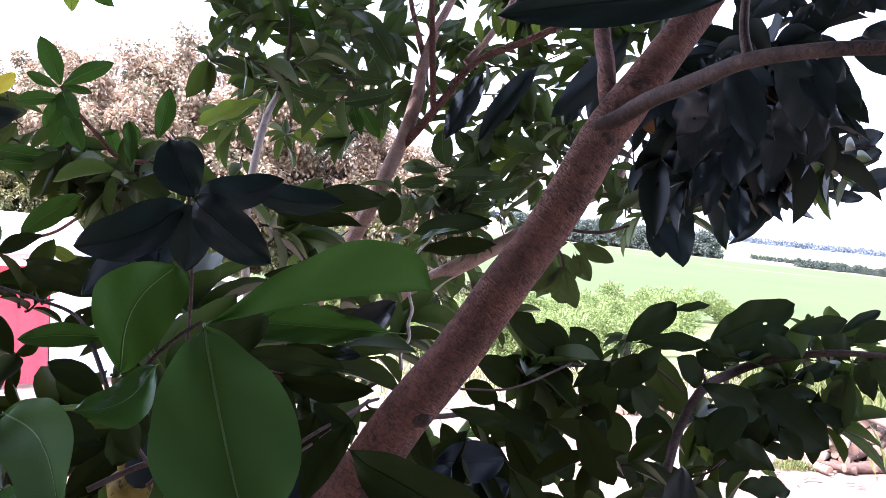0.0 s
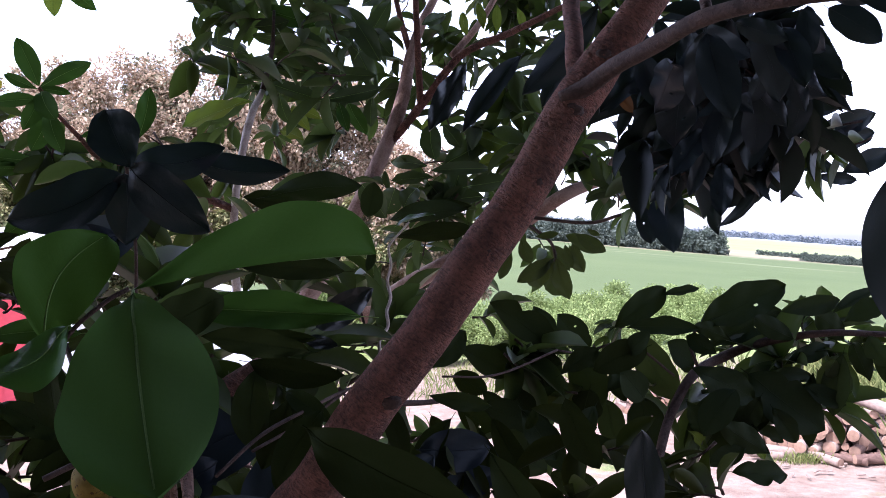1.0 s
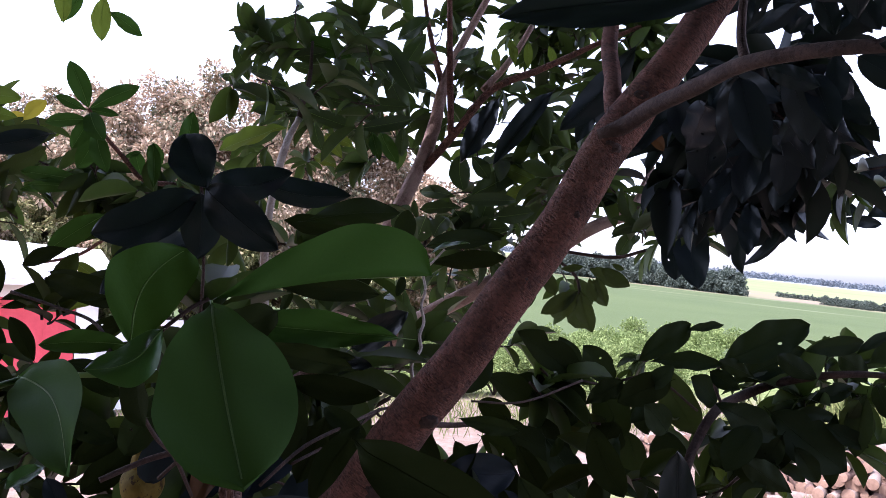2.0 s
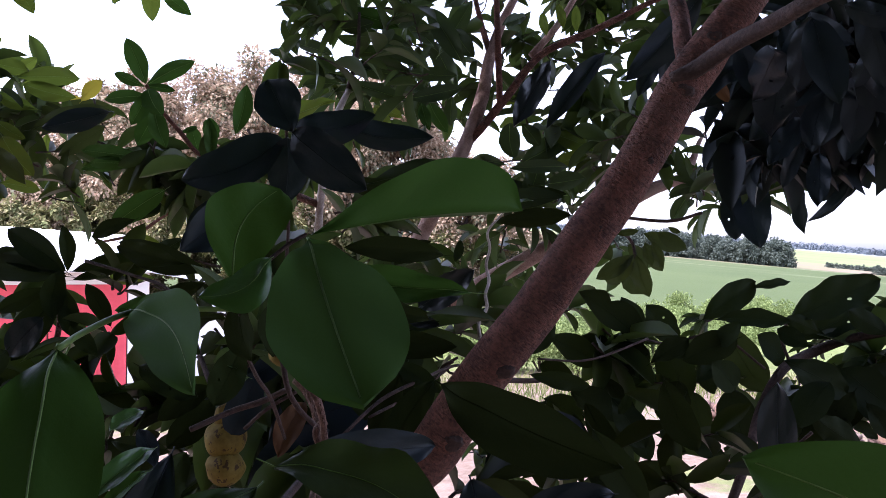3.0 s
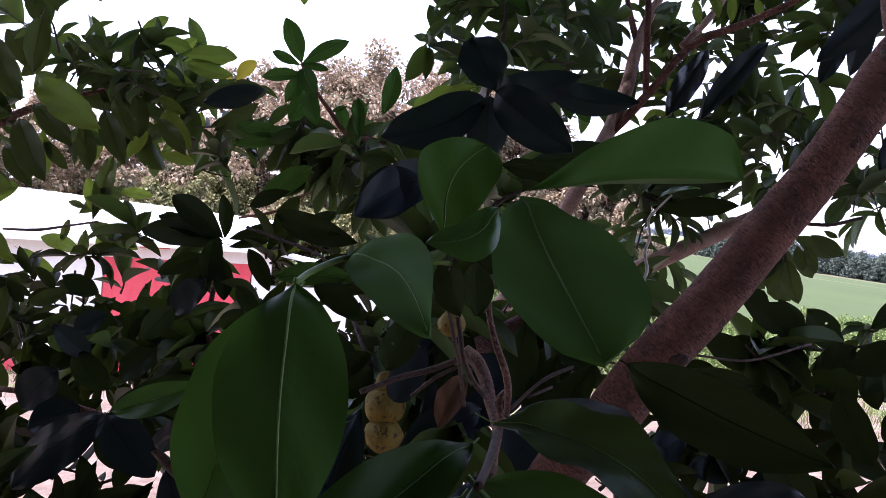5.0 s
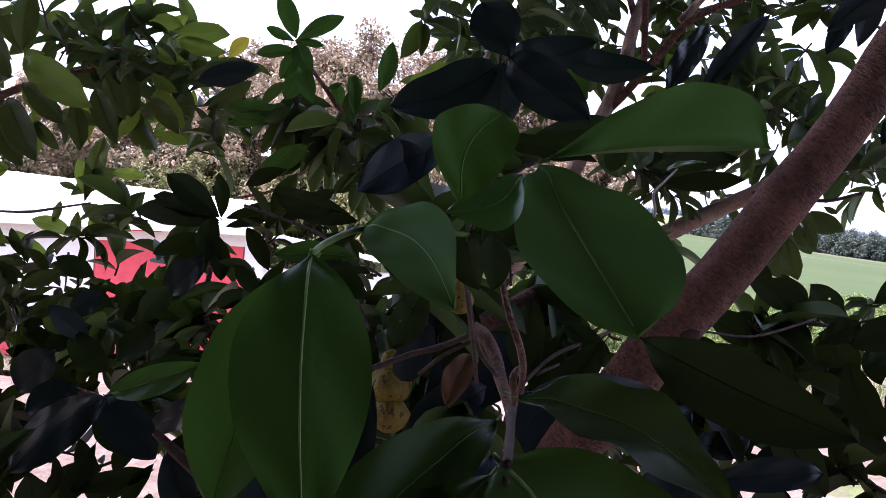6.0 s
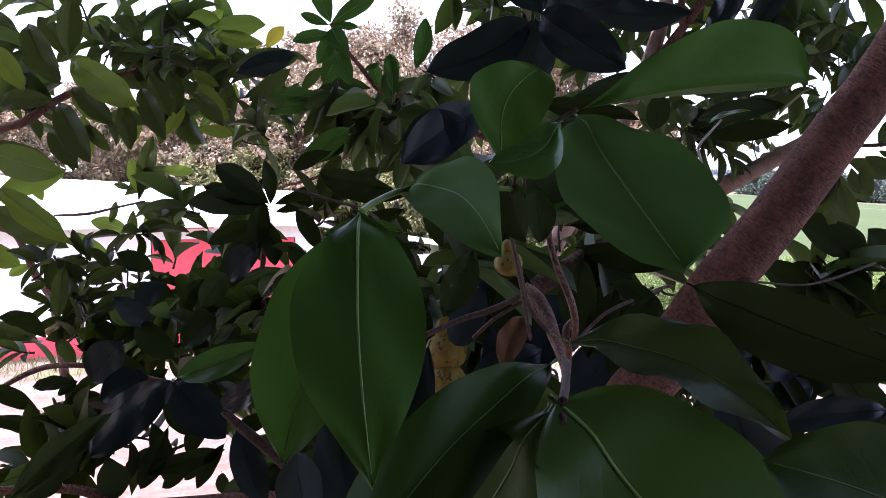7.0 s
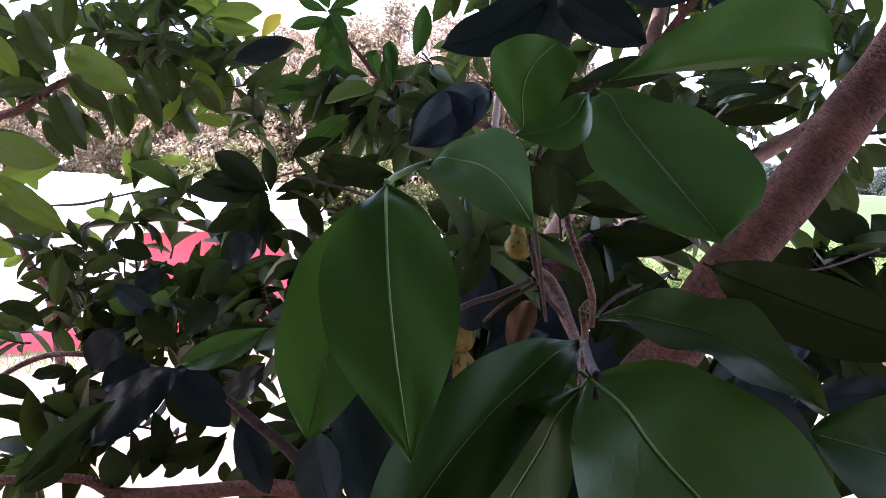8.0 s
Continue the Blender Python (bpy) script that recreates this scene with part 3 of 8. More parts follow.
# ---- the shed ----
def build_shed():
    """Long low white shed with a red door, a red painted foot and a pale sheet roof; x runs along the wall."""
    turn = math.radians(36)
    foot = Vector((-15 * math.sin(turn), 15 * math.cos(turn), -1.12))
    shed = new("shed")
    shed.matrix_world = Matrix.Translation(foot) @ Matrix.Rotation(turn, 4, "Z")
    tagged(shed, "long low white shed with a red door and red painted foot", "shed")
    # front wall in pieces round the door opening
    for size, at in (((8.0, 0.16, 2.5), (-5.19, 0.08, 1.25)), ((0.35, 0.16, 2.5), (1.54, 0.08, 1.25)), ((2.55, 0.16, 0.446), (0.09, 0.08, 2.277)),
                     ((0.16, 5.0, 2.5), (-9.11, 2.66, 1.25)), ((0.16, 5.0, 2.5), (1.63, 2.66, 1.25)), ((10.9, 0.16, 2.5), (-3.74, 5.24, 1.25))):
        bm = bmesh.new()
        box(bm, size, at)
        part("wall", bm, WALL_WHITE, shed, "white painted wall")
    bm = bmesh.new()
    box(bm, (7.95, 0.05, 0.40), (-5.18, -0.022, 0.20), 0.006)
    part("plinth", bm, WALL_RED, shed, "red painted foot of the wall")
    door = None
    for k in range(2):
        bm = bmesh.new()
        box(bm, (1.25, 0.05, 2.04), (-0.55 + 1.27 * k, 0.03, 1.03), 0.006)
        for q in range(4):
            box(bm, (0.022, 0.012, 2.0), (-1.02 + 1.27 * k + 0.31 * q, 0.001, 1.03))
        door = part("door", bm, WALL_RED, shed, "red boarded door leaf")
        bm = bmesh.new()
        box(bm, (0.03, 0.05, 0.16), (0.02 + 0.14 * k, -0.02, 1.0), 0.006)
        part("handle", bm, TIMBER, door)
    bm = bmesh.new()
    box(bm, (0.5, 0.04, 0.17), (-0.35, -0.03, 2.33), 0.005)
    part("board", bm, WALL_RED, shed, "small red board above the door")
    # roof: two sloping sheets with ribs
    rise = math.atan2(0.75, 3.1)
    for side_of in (1, -1):
        m = Matrix.Translation((-3.74, 2.6 - side_of * 1.62, 2.78)) @ Matrix.Rotation(side_of * rise, 4, "X")
        # one sheet, its ribs folded out of it
        outline = []
        for q in range(46):
            x0 = -5.7 + 0.253 * q
            outline += [(x0 - 0.045, 0.015), (x0 - 0.02, 0.024), (x0 + 0.02, 0.024), (x0 + 0.045, 0.015)]
        verts = [m @ Vector((px, end, pz - drop)) for drop in (0.0, 0.006) for end in (-1.675, 1.675) for px, pz in outline]
        for v in verts:
            v.z -= 0.058 * (v.x + 3.1) * min(1.0, max(0.0, (1.0 - abs(v.y - 2.6) / 3.2)))
        k = len(outline)
        faces = []
        for i in range(k - 1):
            faces += [(i, i + 1, k + i + 1, k + i), (2 * k + i + 1, 2 * k + i, 3 * k + i, 3 * k + i + 1), (i + 1, i, 2 * k + i, 2 * k + i + 1), (k + i, k + i + 1, 3 * k + i + 1, 3 * k + i)]
        tagged(raw("roof_sheet", verts, faces, ROOFING, shed, False), "pale ribbed roof sheet")
    bm = bmesh.new()
    box(bm, (11.5, 0.04, 0.14), (-3.74, -0.62, 2.36), 0.005)
    part("fascia", bm, WALL_WHITE, shed, "white board under the eave")
    # gables
    for gx, top in ((-9.11, 3.42), (1.63, 2.84)):
        verts = [(gx - 0.08, 0, 2.5), (gx - 0.08, 5.2, 2.5), (gx - 0.08, 2.6, top), (gx + 0.08, 0, 2.5), (gx + 0.08, 5.2, 2.5), (gx + 0.08, 2.6, top)]
        raw("gable", verts, [(0, 1, 2), (5, 4, 3), (0, 3, 4, 1), (1, 4, 5, 2), (2, 5, 3, 0)], WALL_WHITE, shed, False)
    # lean-to on the far end
    bm = bmesh.new()
    box(bm, (3.2, 0.14, 1.65), (3.31, 0.35, 0.82))
    part("lean_to_wall", bm, WALL_WHITE, shed, "white wall of the lean-to")
    bm = bmesh.new()
    box(bm, (0.14, 3.2, 1.65), (4.98, 1.95, 0.82))
    part("lean_to_wall", bm, WALL_WHITE, shed, "white wall of the lean-to")
    bm = bmesh.new()
    box(bm, (3.75, 4.0, 0.04), (3.42, 1.9, 1.98), 0.0, Matrix.Rotation(radians(10), 4, "Y"))
    part("lean_to_roof", bm, ROOFING, shed)


build_shed()


# ---- firewood ----
def log_mesh(name, seed, bark, length, radius):
    rng = random.Random(seed)
    bm = bmesh.new()
    sides, rows = 14, 7
    rings = []
    for i in range(rows):
        u = i / (rows - 1)
        ring = []
        for j in range(sides):
            a = 2 * math.pi * j / sides
            w = radius * (1 - 0.1 * u + 0.10 * noise.noise(Vector((math.cos(a) * 1.3, math.sin(a) * 1.3, u * 2 + seed))))
            bend = 0.03 * length * math.sin(u * 3.1)
            ring.append(bm.verts.new((math.cos(a) * w + bend, (u - 0.5) * length, math.sin(a) * w)))
        rings.append(ring)
    for i in range(rows - 1):
        for j in range(sides):
            f = bm.faces.new((rings[i][j], rings[i + 1][j], rings[i + 1][(j + 1) % sides], rings[i][(j + 1) % sides]))
            f.smooth = True
    for ring, flip in ((rings[0], 1), (rings[-1], -1)):
        mid = bm.verts.new(sum((v.co for v in ring), Vector()) / sides + Vector((0, -flip * 0.004, 0)))
        for j in range(sides):
            a, b = ring[j], ring[(j + 1) % sides]
            f = bm.faces.new((a, b, mid) if flip > 0 else (b, a, mid))
            f.material_index = 1
    bm.normal_update()
    me = bpy.data.meshes.new(name)
    bm.to_mesh(me)
    bm.free()
    me.materials.append(bark)
    me.materials.append(LOG_END)
    return me


LOGS = [log_mesh("firewood_log", 5 + k, LOG_PALE if k % 3 == 0 else LOG_BARK, 0.30 + 0.06 * (k % 4), 0.036 + 0.006 * (k % 5)) for k in range(10)]


def log_thing(x, y, up, mesh, yaw, pitch, label):
    ob = new("firewood_log", mesh)
    ob.matrix_world = Matrix.Translation((x, y, slope(x, y) + up)) @ Matrix.Rotation(radians(yaw), 4, "Z") @ Matrix.Rotation(radians(pitch), 4, "X")
    return tagged(ob, label, "log", "firewood logs")


def build_pile(cx, cy, wide, levels, heading, seed, depth_rows=2):
    """A loose pile of cut logs, fewer on every level, their ends towards the yard."""
    rng = random.Random(seed)
    c, s = math.cos(radians(heading)), math.sin(radians(heading))
    for row in range(depth_rows):
        for level in range(levels):
            count = int((wide - 0.16 * level) / 0.098)
            for k in range(count):
                u = -wide / 2 + 0.08 * level + 0.098 * (k + 0.5) + rng.uniform(-0.025, 0.025)
                v = 0.5 * row + rng.uniform(-0.10, 0.10)
                x, y = cx + c * u - s * v, cy + s * u + c * v
                k2 = rng.randrange(10)
                log_thing(x, y, 0.044 + 0.080 * level, LOGS[k2], heading + rng.gauss(0, 16), rng.gauss(0, 5),
                          "sawn firewood log, pale and peeled, in a loose pile" if k2 % 3 == 0 else "sawn firewood log with reddish bark in a loose pile")


build_pile(3.20, 7.98, 1.0, 5, -22, 1)
build_pile(2.62, 8.32, 0.9, 3, -18, 2)
build_pile(3.75, 8.25, 0.8, 6, -26, 6, 1)
build_pile(2.0, 10.7, 1.0, 3, -10, 3, 1)
for k, (lx, ly, yaw) in enumerate(((2.55, 7.85, 74), (2.75, 7.95, 60), (3.0, 7.72, 30), (2.95, 7.9, 80), (3.45, 7.62, 100), (3.2, 7.66, 55), (2.3, 8.25, 40), (3.65, 7.68, 84), (2.85, 8.05, 15))):
    log_thing(lx, ly, 0.055, LOGS[(k * 3) % 10], yaw, 0, "fallen firewood log lying in front of the pile")
long_log = log_mesh("long_log", 77, LOG_PALE, 1.1, 0.065)
log_thing(3.75, 8.0, 0.42, long_log, 40, 12, "long pale log lying on top of the pile")
pole = log_mesh("pole", 78, LOG_PALE, 1.5, 0.03)
log_thing(4.05, 8.1, 0.22, pole, 52, 12, "long thin pale pole leaning against the pile")
rng_chip = random.Random(9)
for k in range(26):
    cx, cy = rng_chip.uniform(2.1, 3.9), rng_chip.uniform(7.1, 7.75)
    bm = bmesh.new()
    box(bm, (rng_chip.uniform(0.03, 0.12), rng_chip.uniform(0.015, 0.03), 0.012), (0, 0, 0), 0.003)
    chip = part("wood_chip", bm, LOG_PALE, None)
    chip.matrix_world = Matrix.Translation((cx, cy, slope(cx, cy) + 0.02)) @ Matrix.Rotation(rng_chip.uniform(0, 6), 4, "Z")
    tagged(chip, "pale chip of wood lying on bare earth", "wood chip", "wood chips")

# ---- the tree in front ----
magnolia = new("fruit_tree")
magnolia.location = (0, 0, 0)
tagged(magnolia, "broad-leaved fruit tree with reddish bark and glossy dark leaves", "tree")
BOUGHS = []


def limb(kind, points, radii, bark=None):
    """A trunk, branch or twig of the tree."""
    thin = max(radii) < 0.0046
    pale = kind == "branch" and 0.009 < max(radii) < 0.045 and points[0][1] > 1.3
    sides = 24 if kind == "trunk" else 8 if thin else 14
    v, f = tube(points, radii, sides, 10 if kind == "trunk" else 6, 0.05 if kind == "trunk" else 0.09, len(BOUGHS))
    ob = raw(kind, v, f, bark if bark else BARK if kind == "trunk" else BARK_PALE if pale else BARK_DARK if thin else BARK, magnolia)
    BOUGHS.append(ob)


limb('trunk', [(-0.244, 0.835, -0.100), (-0.234, 0.825, 0.450), (-0.204, 0.785, 1.000), (-0.134, 0.745, 1.350), (-0.084, 0.735, 1.567), (-0.044, 0.745, 1.630), (-0.005, 0.755, 1.692), (0.042, 0.765, 1.755), (0.086, 0.776, 1.822), (0.109, 0.782, 1.854), (0.135, 0.787, 1.898), (0.161, 0.795, 1.947), (0.182, 0.803, 1.978), (0.199, 0.805, 2.003), (0.226, 0.808, 2.041), (0.253, 0.822, 2.084), (0.298, 0.837, 2.160), (0.338, 0.863, 2.276)], [0.0550, 0.0430, 0.0380, 0.0340, 0.0238, 0.0231, 0.0223, 0.0215, 0.0211, 0.0207, 0.0203, 0.0204, 0.0201, 0.0181, 0.0171, 0.0168, 0.0160, 0.0149])
# side branch: trunk's bark, darkened by colour for the shade on it
limb('branch', [(0.156, 0.784, 1.958), (0.177, 0.776, 1.968), (0.195, 0.747, 1.978), (0.223, 0.689, 1.985), (0.245, 0.641, 1.990), (0.282, 0.594, 1.988), (0.323, 0.558, 1.982), (0.359, 0.521, 1.979)], [0.0075, 0.0077, 0.0073, 0.0065, 0.0060, 0.0051, 0.0042, 0.0036], BARK_DARK)
limb('branch', [(0.245, 0.641, 1.993), (0.244, 0.651, 2.012), (0.247, 0.662, 2.040), (0.251, 0.672, 2.081)], [0.0039, 0.0036, 0.0033, 0.0029])
limb('branch', [(0.175, 0.802, 1.967), (0.170, 0.822, 1.999), (0.171, 0.853, 2.032), (0.171, 0.904, 2.080), (0.182, 0.957, 2.149), (0.195, 1.010, 2.238)], [0.0100, 0.0093, 0.0086, 0.0086, 0.0079, 0.0077])
limb('branch', [(-0.492, 1.689, 1.157), (-0.486, 1.730, 1.264), (-0.463, 1.793, 1.422), (-0.414, 1.867, 1.591), (-0.350, 1.913, 1.716), (-0.304, 1.938, 1.805), (-0.254, 1.952, 1.909), (-0.189, 1.988, 2.071), (-0.160, 2.011, 2.173), (-0.145, 2.032, 2.276), (-0.117, 2.045, 2.364), (-0.072, 2.069, 2.465), (-0.025, 2.073, 2.560)], [0.0286, 0.0268, 0.0240, 0.0223, 0.0215, 0.0203, 0.0191, 0.0180, 0.0168, 0.0141, 0.0114, 0.0100, 0.0072])
limb('branch', [(-0.200, 1.992, 2.044), (-0.161, 1.981, 2.085), (-0.093, 1.967, 2.166), (-0.015, 1.974, 2.265), (0.105, 1.964, 2.316), (0.222, 1.945, 2.368), (0.329, 1.934, 2.412)], [0.0085, 0.0103, 0.0102, 0.0093, 0.0082, 0.0064, 0.0045], BARK)
limb('branch', [(-0.111, 1.965, 2.145), (-0.116, 1.945, 2.270), (-0.121, 1.914, 2.422), (-0.127, 1.914, 2.542)], [0.0082, 0.0081, 0.0066, 0.0053])
limb('branch', [(-0.145, 2.032, 2.283), (-0.170, 2.040, 2.363), (-0.193, 2.058, 2.453), (-0.211, 2.057, 2.553)], [0.0085, 0.0071, 0.0057, 0.0043])
limb('branch', [(-0.039, 1.994, 2.267), (0.027, 2.022, 2.355), (0.073, 2.058, 2.447)], [0.0095, 0.0083, 0.0070])
limb('branch', [(-0.506, 1.838, 1.646), (-0.511, 1.810, 1.788), (-0.490, 1.765, 1.926), (-0.458, 1.751, 2.071), (-0.435, 1.775, 2.148)], [0.0097, 0.0095, 0.0084, 0.0083, 0.0064], BARK_WHITE)
limb('branch', [(-0.435, 1.775, 2.148), (-0.425, 1.807, 2.242), (-0.430, 1.836, 2.338)], [0.0064, 0.0050, 0.0030], BARK_DARK)
limb('twig', [(-0.007, 1.014, 1.854), (-0.019, 1.013, 1.840), (-0.031, 1.011, 1.824), (-0.028, 1.011, 1.804), (-0.032, 1.010, 1.784), (-0.028, 1.010, 1.765), (-0.031, 1.000, 1.749), (-0.029, 0.999, 1.732), (-0.037, 0.988, 1.716), (-0.034, 0.978, 1.698)], [0.0012, 0.0013, 0.0016, 0.0017, 0.0019, 0.0020, 0.0020, 0.0021, 0.0021, 0.0022], BARK_WHITE)
limb('branch', [(-0.262, 2.031, 1.630), (-0.175, 2.020, 1.689), (-0.113, 2.026, 1.729), (0.005, 2.038, 1.796), (0.143, 2.032, 1.874), (0.237, 2.012, 1.936), (0.328, 2.051, 1.973), (0.448, 2.083, 1.992), (0.601, 2.098, 2.040)], [0.0254, 0.0238, 0.0224, 0.0210, 0.0180, 0.0164, 0.0132, 0.0045, 0.0032])
limb('branch', [(0.318, 2.051, 1.970), (0.345, 2.068, 1.995), (0.361, 2.085, 2.030), (0.376, 2.099, 2.072), (0.398, 2.108, 2.105)], [0.0125, 0.0105, 0.0085, 0.0055, 0.0020])
limb('twig', [(0.149, 2.003, 1.881), (0.287, 1.965, 1.868), (0.359, 1.922, 1.887)], [0.0041, 0.0040, 0.0039])
limb('twig', [(0.141, 1.902, 1.866), (0.198, 1.866, 1.821), (0.211, 1.866, 1.765)], [0.0039, 0.0038, 0.0038])
limb('branch', [(0.250, 1.098, 1.415), (0.289, 1.154, 1.477), (0.320, 1.208, 1.527), (0.345, 1.261, 1.575), (0.389, 1.316, 1.628), (0.449, 1.373, 1.649), (0.511, 1.379, 1.673), (0.597, 1.357, 1.692), (0.692, 1.345, 1.694)], [0.0066, 0.0066, 0.0066, 0.0070, 0.0076, 0.0080, 0.0070, 0.0056, 0.0040], BARK_DARK)
limb('twig', [(0.397, 1.317, 1.641), (0.386, 1.317, 1.675), (0.397, 1.319, 1.706)], [0.0026, 0.0026, 0.0026])
limb('twig', [(0.180, 1.238, 1.673), (0.220, 1.271, 1.666), (0.290, 1.297, 1.678), (0.360, 1.304, 1.629)], [0.0018, 0.0019, 0.0020, 0.0020])
limb('twig', [(0.033, 1.024, 1.670), (0.097, 1.080, 1.664), (0.177, 1.187, 1.681)], [0.0014, 0.0015, 0.0017])
limb('twig', [(-0.335, 1.297, 1.455), (-0.283, 1.253, 1.500), (-0.215, 1.260, 1.557), (-0.103, 1.222, 1.632)], [0.0045, 0.0034, 0.0034, 0.0033])
limb('twig', [(-0.001, 0.880, 1.668), (0.028, 0.933, 1.659), (0.067, 0.986, 1.656)], [0.0034, 0.0030, 0.0026])
limb('branch', [(-0.827, 0.689, 1.434), (-0.737, 0.724, 1.438), (-0.682, 0.744, 1.436), (-0.642, 0.757, 1.419), (-0.560, 0.768, 1.428), (-0.461, 0.785, 1.440), (-0.381, 0.792, 1.428), (-0.316, 0.792, 1.389)], [0.0046, 0.0051, 0.0056, 0.0079, 0.0082, 0.0089, 0.0095, 0.0102])
limb('branch', [(-0.642, 0.757, 1.418), (-0.687, 0.738, 1.389), (-0.763, 0.726, 1.331)], [0.0097, 0.0097, 0.0092])
limb('branch', [(-0.935, 0.815, 1.496), (-0.849, 0.831, 1.543), (-0.770, 0.829, 1.557), (-0.709, 0.851, 1.545), (-0.655, 0.870, 1.529), (-0.601, 0.887, 1.497), (-0.528, 0.889, 1.453), (-0.459, 0.879, 1.405), (-0.397, 0.875, 1.346)], [0.0032, 0.0037, 0.0036, 0.0036, 0.0047, 0.0052, 0.0060, 0.0069, 0.0077])
limb('twig', [(-1.697, 1.459, 1.698), (-1.627, 1.484, 1.684), (-1.593, 1.492, 1.633), (-1.569, 1.496, 1.578), (-1.517, 1.490, 1.526), (-1.474, 1.467, 1.451), (-1.417, 1.426, 1.356)], [0.0068, 0.0082, 0.0082, 0.0095, 0.0094, 0.0106, 0.0103])
limb('branch', [(-1.497, 1.227, 1.859), (-1.401, 1.267, 1.905), (-1.348, 1.288, 1.922), (-1.336, 1.351, 1.968), (-1.298, 1.422, 2.011), (-1.232, 1.505, 2.055)], [0.0092, 0.0092, 0.0092, 0.0083, 0.0061, 0.0050])
limb('twig', [(-1.613, 1.599, 1.719), (-1.533, 1.630, 1.723), (-1.459, 1.659, 1.740), (-1.399, 1.683, 1.754)], [0.0029, 0.0043, 0.0029, 0.0029])
limb('twig', [(-0.686, 1.359, 2.080), (-0.673, 1.382, 2.044), (-0.659, 1.436, 2.005), (-0.644, 1.490, 1.969), (-0.599, 1.550, 1.965), (-0.513, 1.617, 1.939)], [0.0031, 0.0031, 0.0043, 0.0044, 0.0057, 0.0071])
limb('twig', [(-1.331, 1.915, 2.172), (-1.208, 1.940, 2.057), (-1.103, 1.910, 1.996), (-0.922, 1.843, 1.992), (-0.788, 1.818, 1.944), (-0.622, 1.800, 1.927), (-0.500, 1.773, 1.889)], [0.0045, 0.0045, 0.0059, 0.0056, 0.0068, 0.0080, 0.0090])
limb('twig', [(-1.109, 1.859, 1.789), (-1.011, 1.878, 1.814), (-0.932, 1.872, 1.860), (-0.801, 1.847, 1.925)], [0.0029, 0.0043, 0.0043, 0.0055])
limb('twig', [(-0.717, 1.161, 1.767), (-0.697, 1.145, 1.689), (-0.691, 1.126, 1.622), (-0.640, 1.085, 1.565), (-0.537, 1.055, 1.515)], [0.0036, 0.0044, 0.0043, 0.0049, 0.0055])
limb('branch', [(-0.143, 0.654, 1.701), (-0.134, 0.657, 1.693), (-0.124, 0.649, 1.682), (-0.114, 0.630, 1.669), (-0.103, 0.607, 1.657), (-0.096, 0.582, 1.652), (-0.089, 0.552, 1.640)], [0.0045, 0.0056, 0.0054, 0.0048, 0.0036, 0.0022, 0.0014], BARK_TWIG)
limb('branch', [(-0.096, 0.516, 1.765), (-0.093, 0.516, 1.753), (-0.091, 0.516, 1.742), (-0.086, 0.517, 1.726), (-0.081, 0.523, 1.711), (-0.079, 0.528, 1.697), (-0.081, 0.537, 1.681)], [0.0015, 0.0019, 0.0020, 0.0022, 0.0024, 0.0023, 0.0021], BARK_TWIG)
limb('twig', [(-0.080, 0.538, 1.696), (-0.083, 0.537, 1.694), (-0.086, 0.535, 1.689), (-0.086, 0.545, 1.675), (-0.087, 0.543, 1.659), (-0.085, 0.522, 1.645)], [0.0023, 0.0028, 0.0025, 0.0024, 0.0024, 0.0021], BARK_TWIG)
limb('twig', [(-0.134, 0.596, 1.732), (-0.131, 0.596, 1.718), (-0.127, 0.596, 1.702), (-0.122, 0.607, 1.686), (-0.115, 0.620, 1.673)], [0.0018, 0.0020, 0.0020, 0.0021, 0.0019], BARK_DARK)
limb('twig', [(-0.212, 0.615, 1.665), (-0.188, 0.636, 1.676), (-0.167, 0.644, 1.683), (-0.143, 0.643, 1.695)], [0.0022, 0.0023, 0.0025, 0.0022], BARK_DARK)
limb('twig', [(-0.182, 0.647, 1.660), (-0.163, 0.645, 1.677), (-0.139, 0.644, 1.692)], [0.0014, 0.0016, 0.0016], BARK_DARK)
limb('branch', [(-0.215, 0.891, 1.656), (-0.197, 0.920, 1.668), (-0.177, 0.950, 1.681), (-0.158, 0.979, 1.694), (-0.133, 1.011, 1.708)], [0.0095, 0.0111, 0.0120, 0.0129, 0.0125], BARK)
limb('twig', [(-0.109, 0.674, 1.653), (-0.094, 0.745, 1.669), (-0.073, 0.838, 1.673), (-0.062, 0.907, 1.673), (-0.052, 0.932, 1.673)], [0.0014, 0.0018, 0.0017, 0.0018, 0.0016], BARK_DARK)
limb('twig', [(-0.062, 0.907, 1.673), (-0.058, 0.907, 1.668), (-0.048, 0.911, 1.666)], [0.0015, 0.0015, 0.0012], BARK_DARK)
limb('twig', [(-0.073, 0.838, 1.673), (-0.080, 0.835, 1.667), (-0.083, 0.823, 1.661)], [0.0014, 0.0011, 0.0008], BARK_DARK)
limb('twig', [(-0.109, 0.759, 1.649), (-0.091, 0.873, 1.650), (-0.064, 0.938, 1.669)], [0.0015, 0.0017, 0.0024])
limb('twig', [(-0.111, 0.547, 1.681), (-0.106, 0.509, 1.715), (-0.099, 0.470, 1.735), (-0.095, 0.441, 1.758), (-0.090, 0.428, 1.777), (-0.083, 0.429, 1.794), (-0.071, 0.438, 1.808), (-0.063, 0.445, 1.814)], [0.0011, 0.0013, 0.0012, 0.0011, 0.0011, 0.0011, 0.0011, 0.0011])
limb('twig', [(-0.090, 0.428, 1.776), (-0.114, 0.408, 1.777), (-0.129, 0.391, 1.776), (-0.130, 0.360, 1.771), (-0.125, 0.335, 1.767)], [0.0013, 0.0014, 0.0014, 0.0014, 0.0013], MIDRIB)
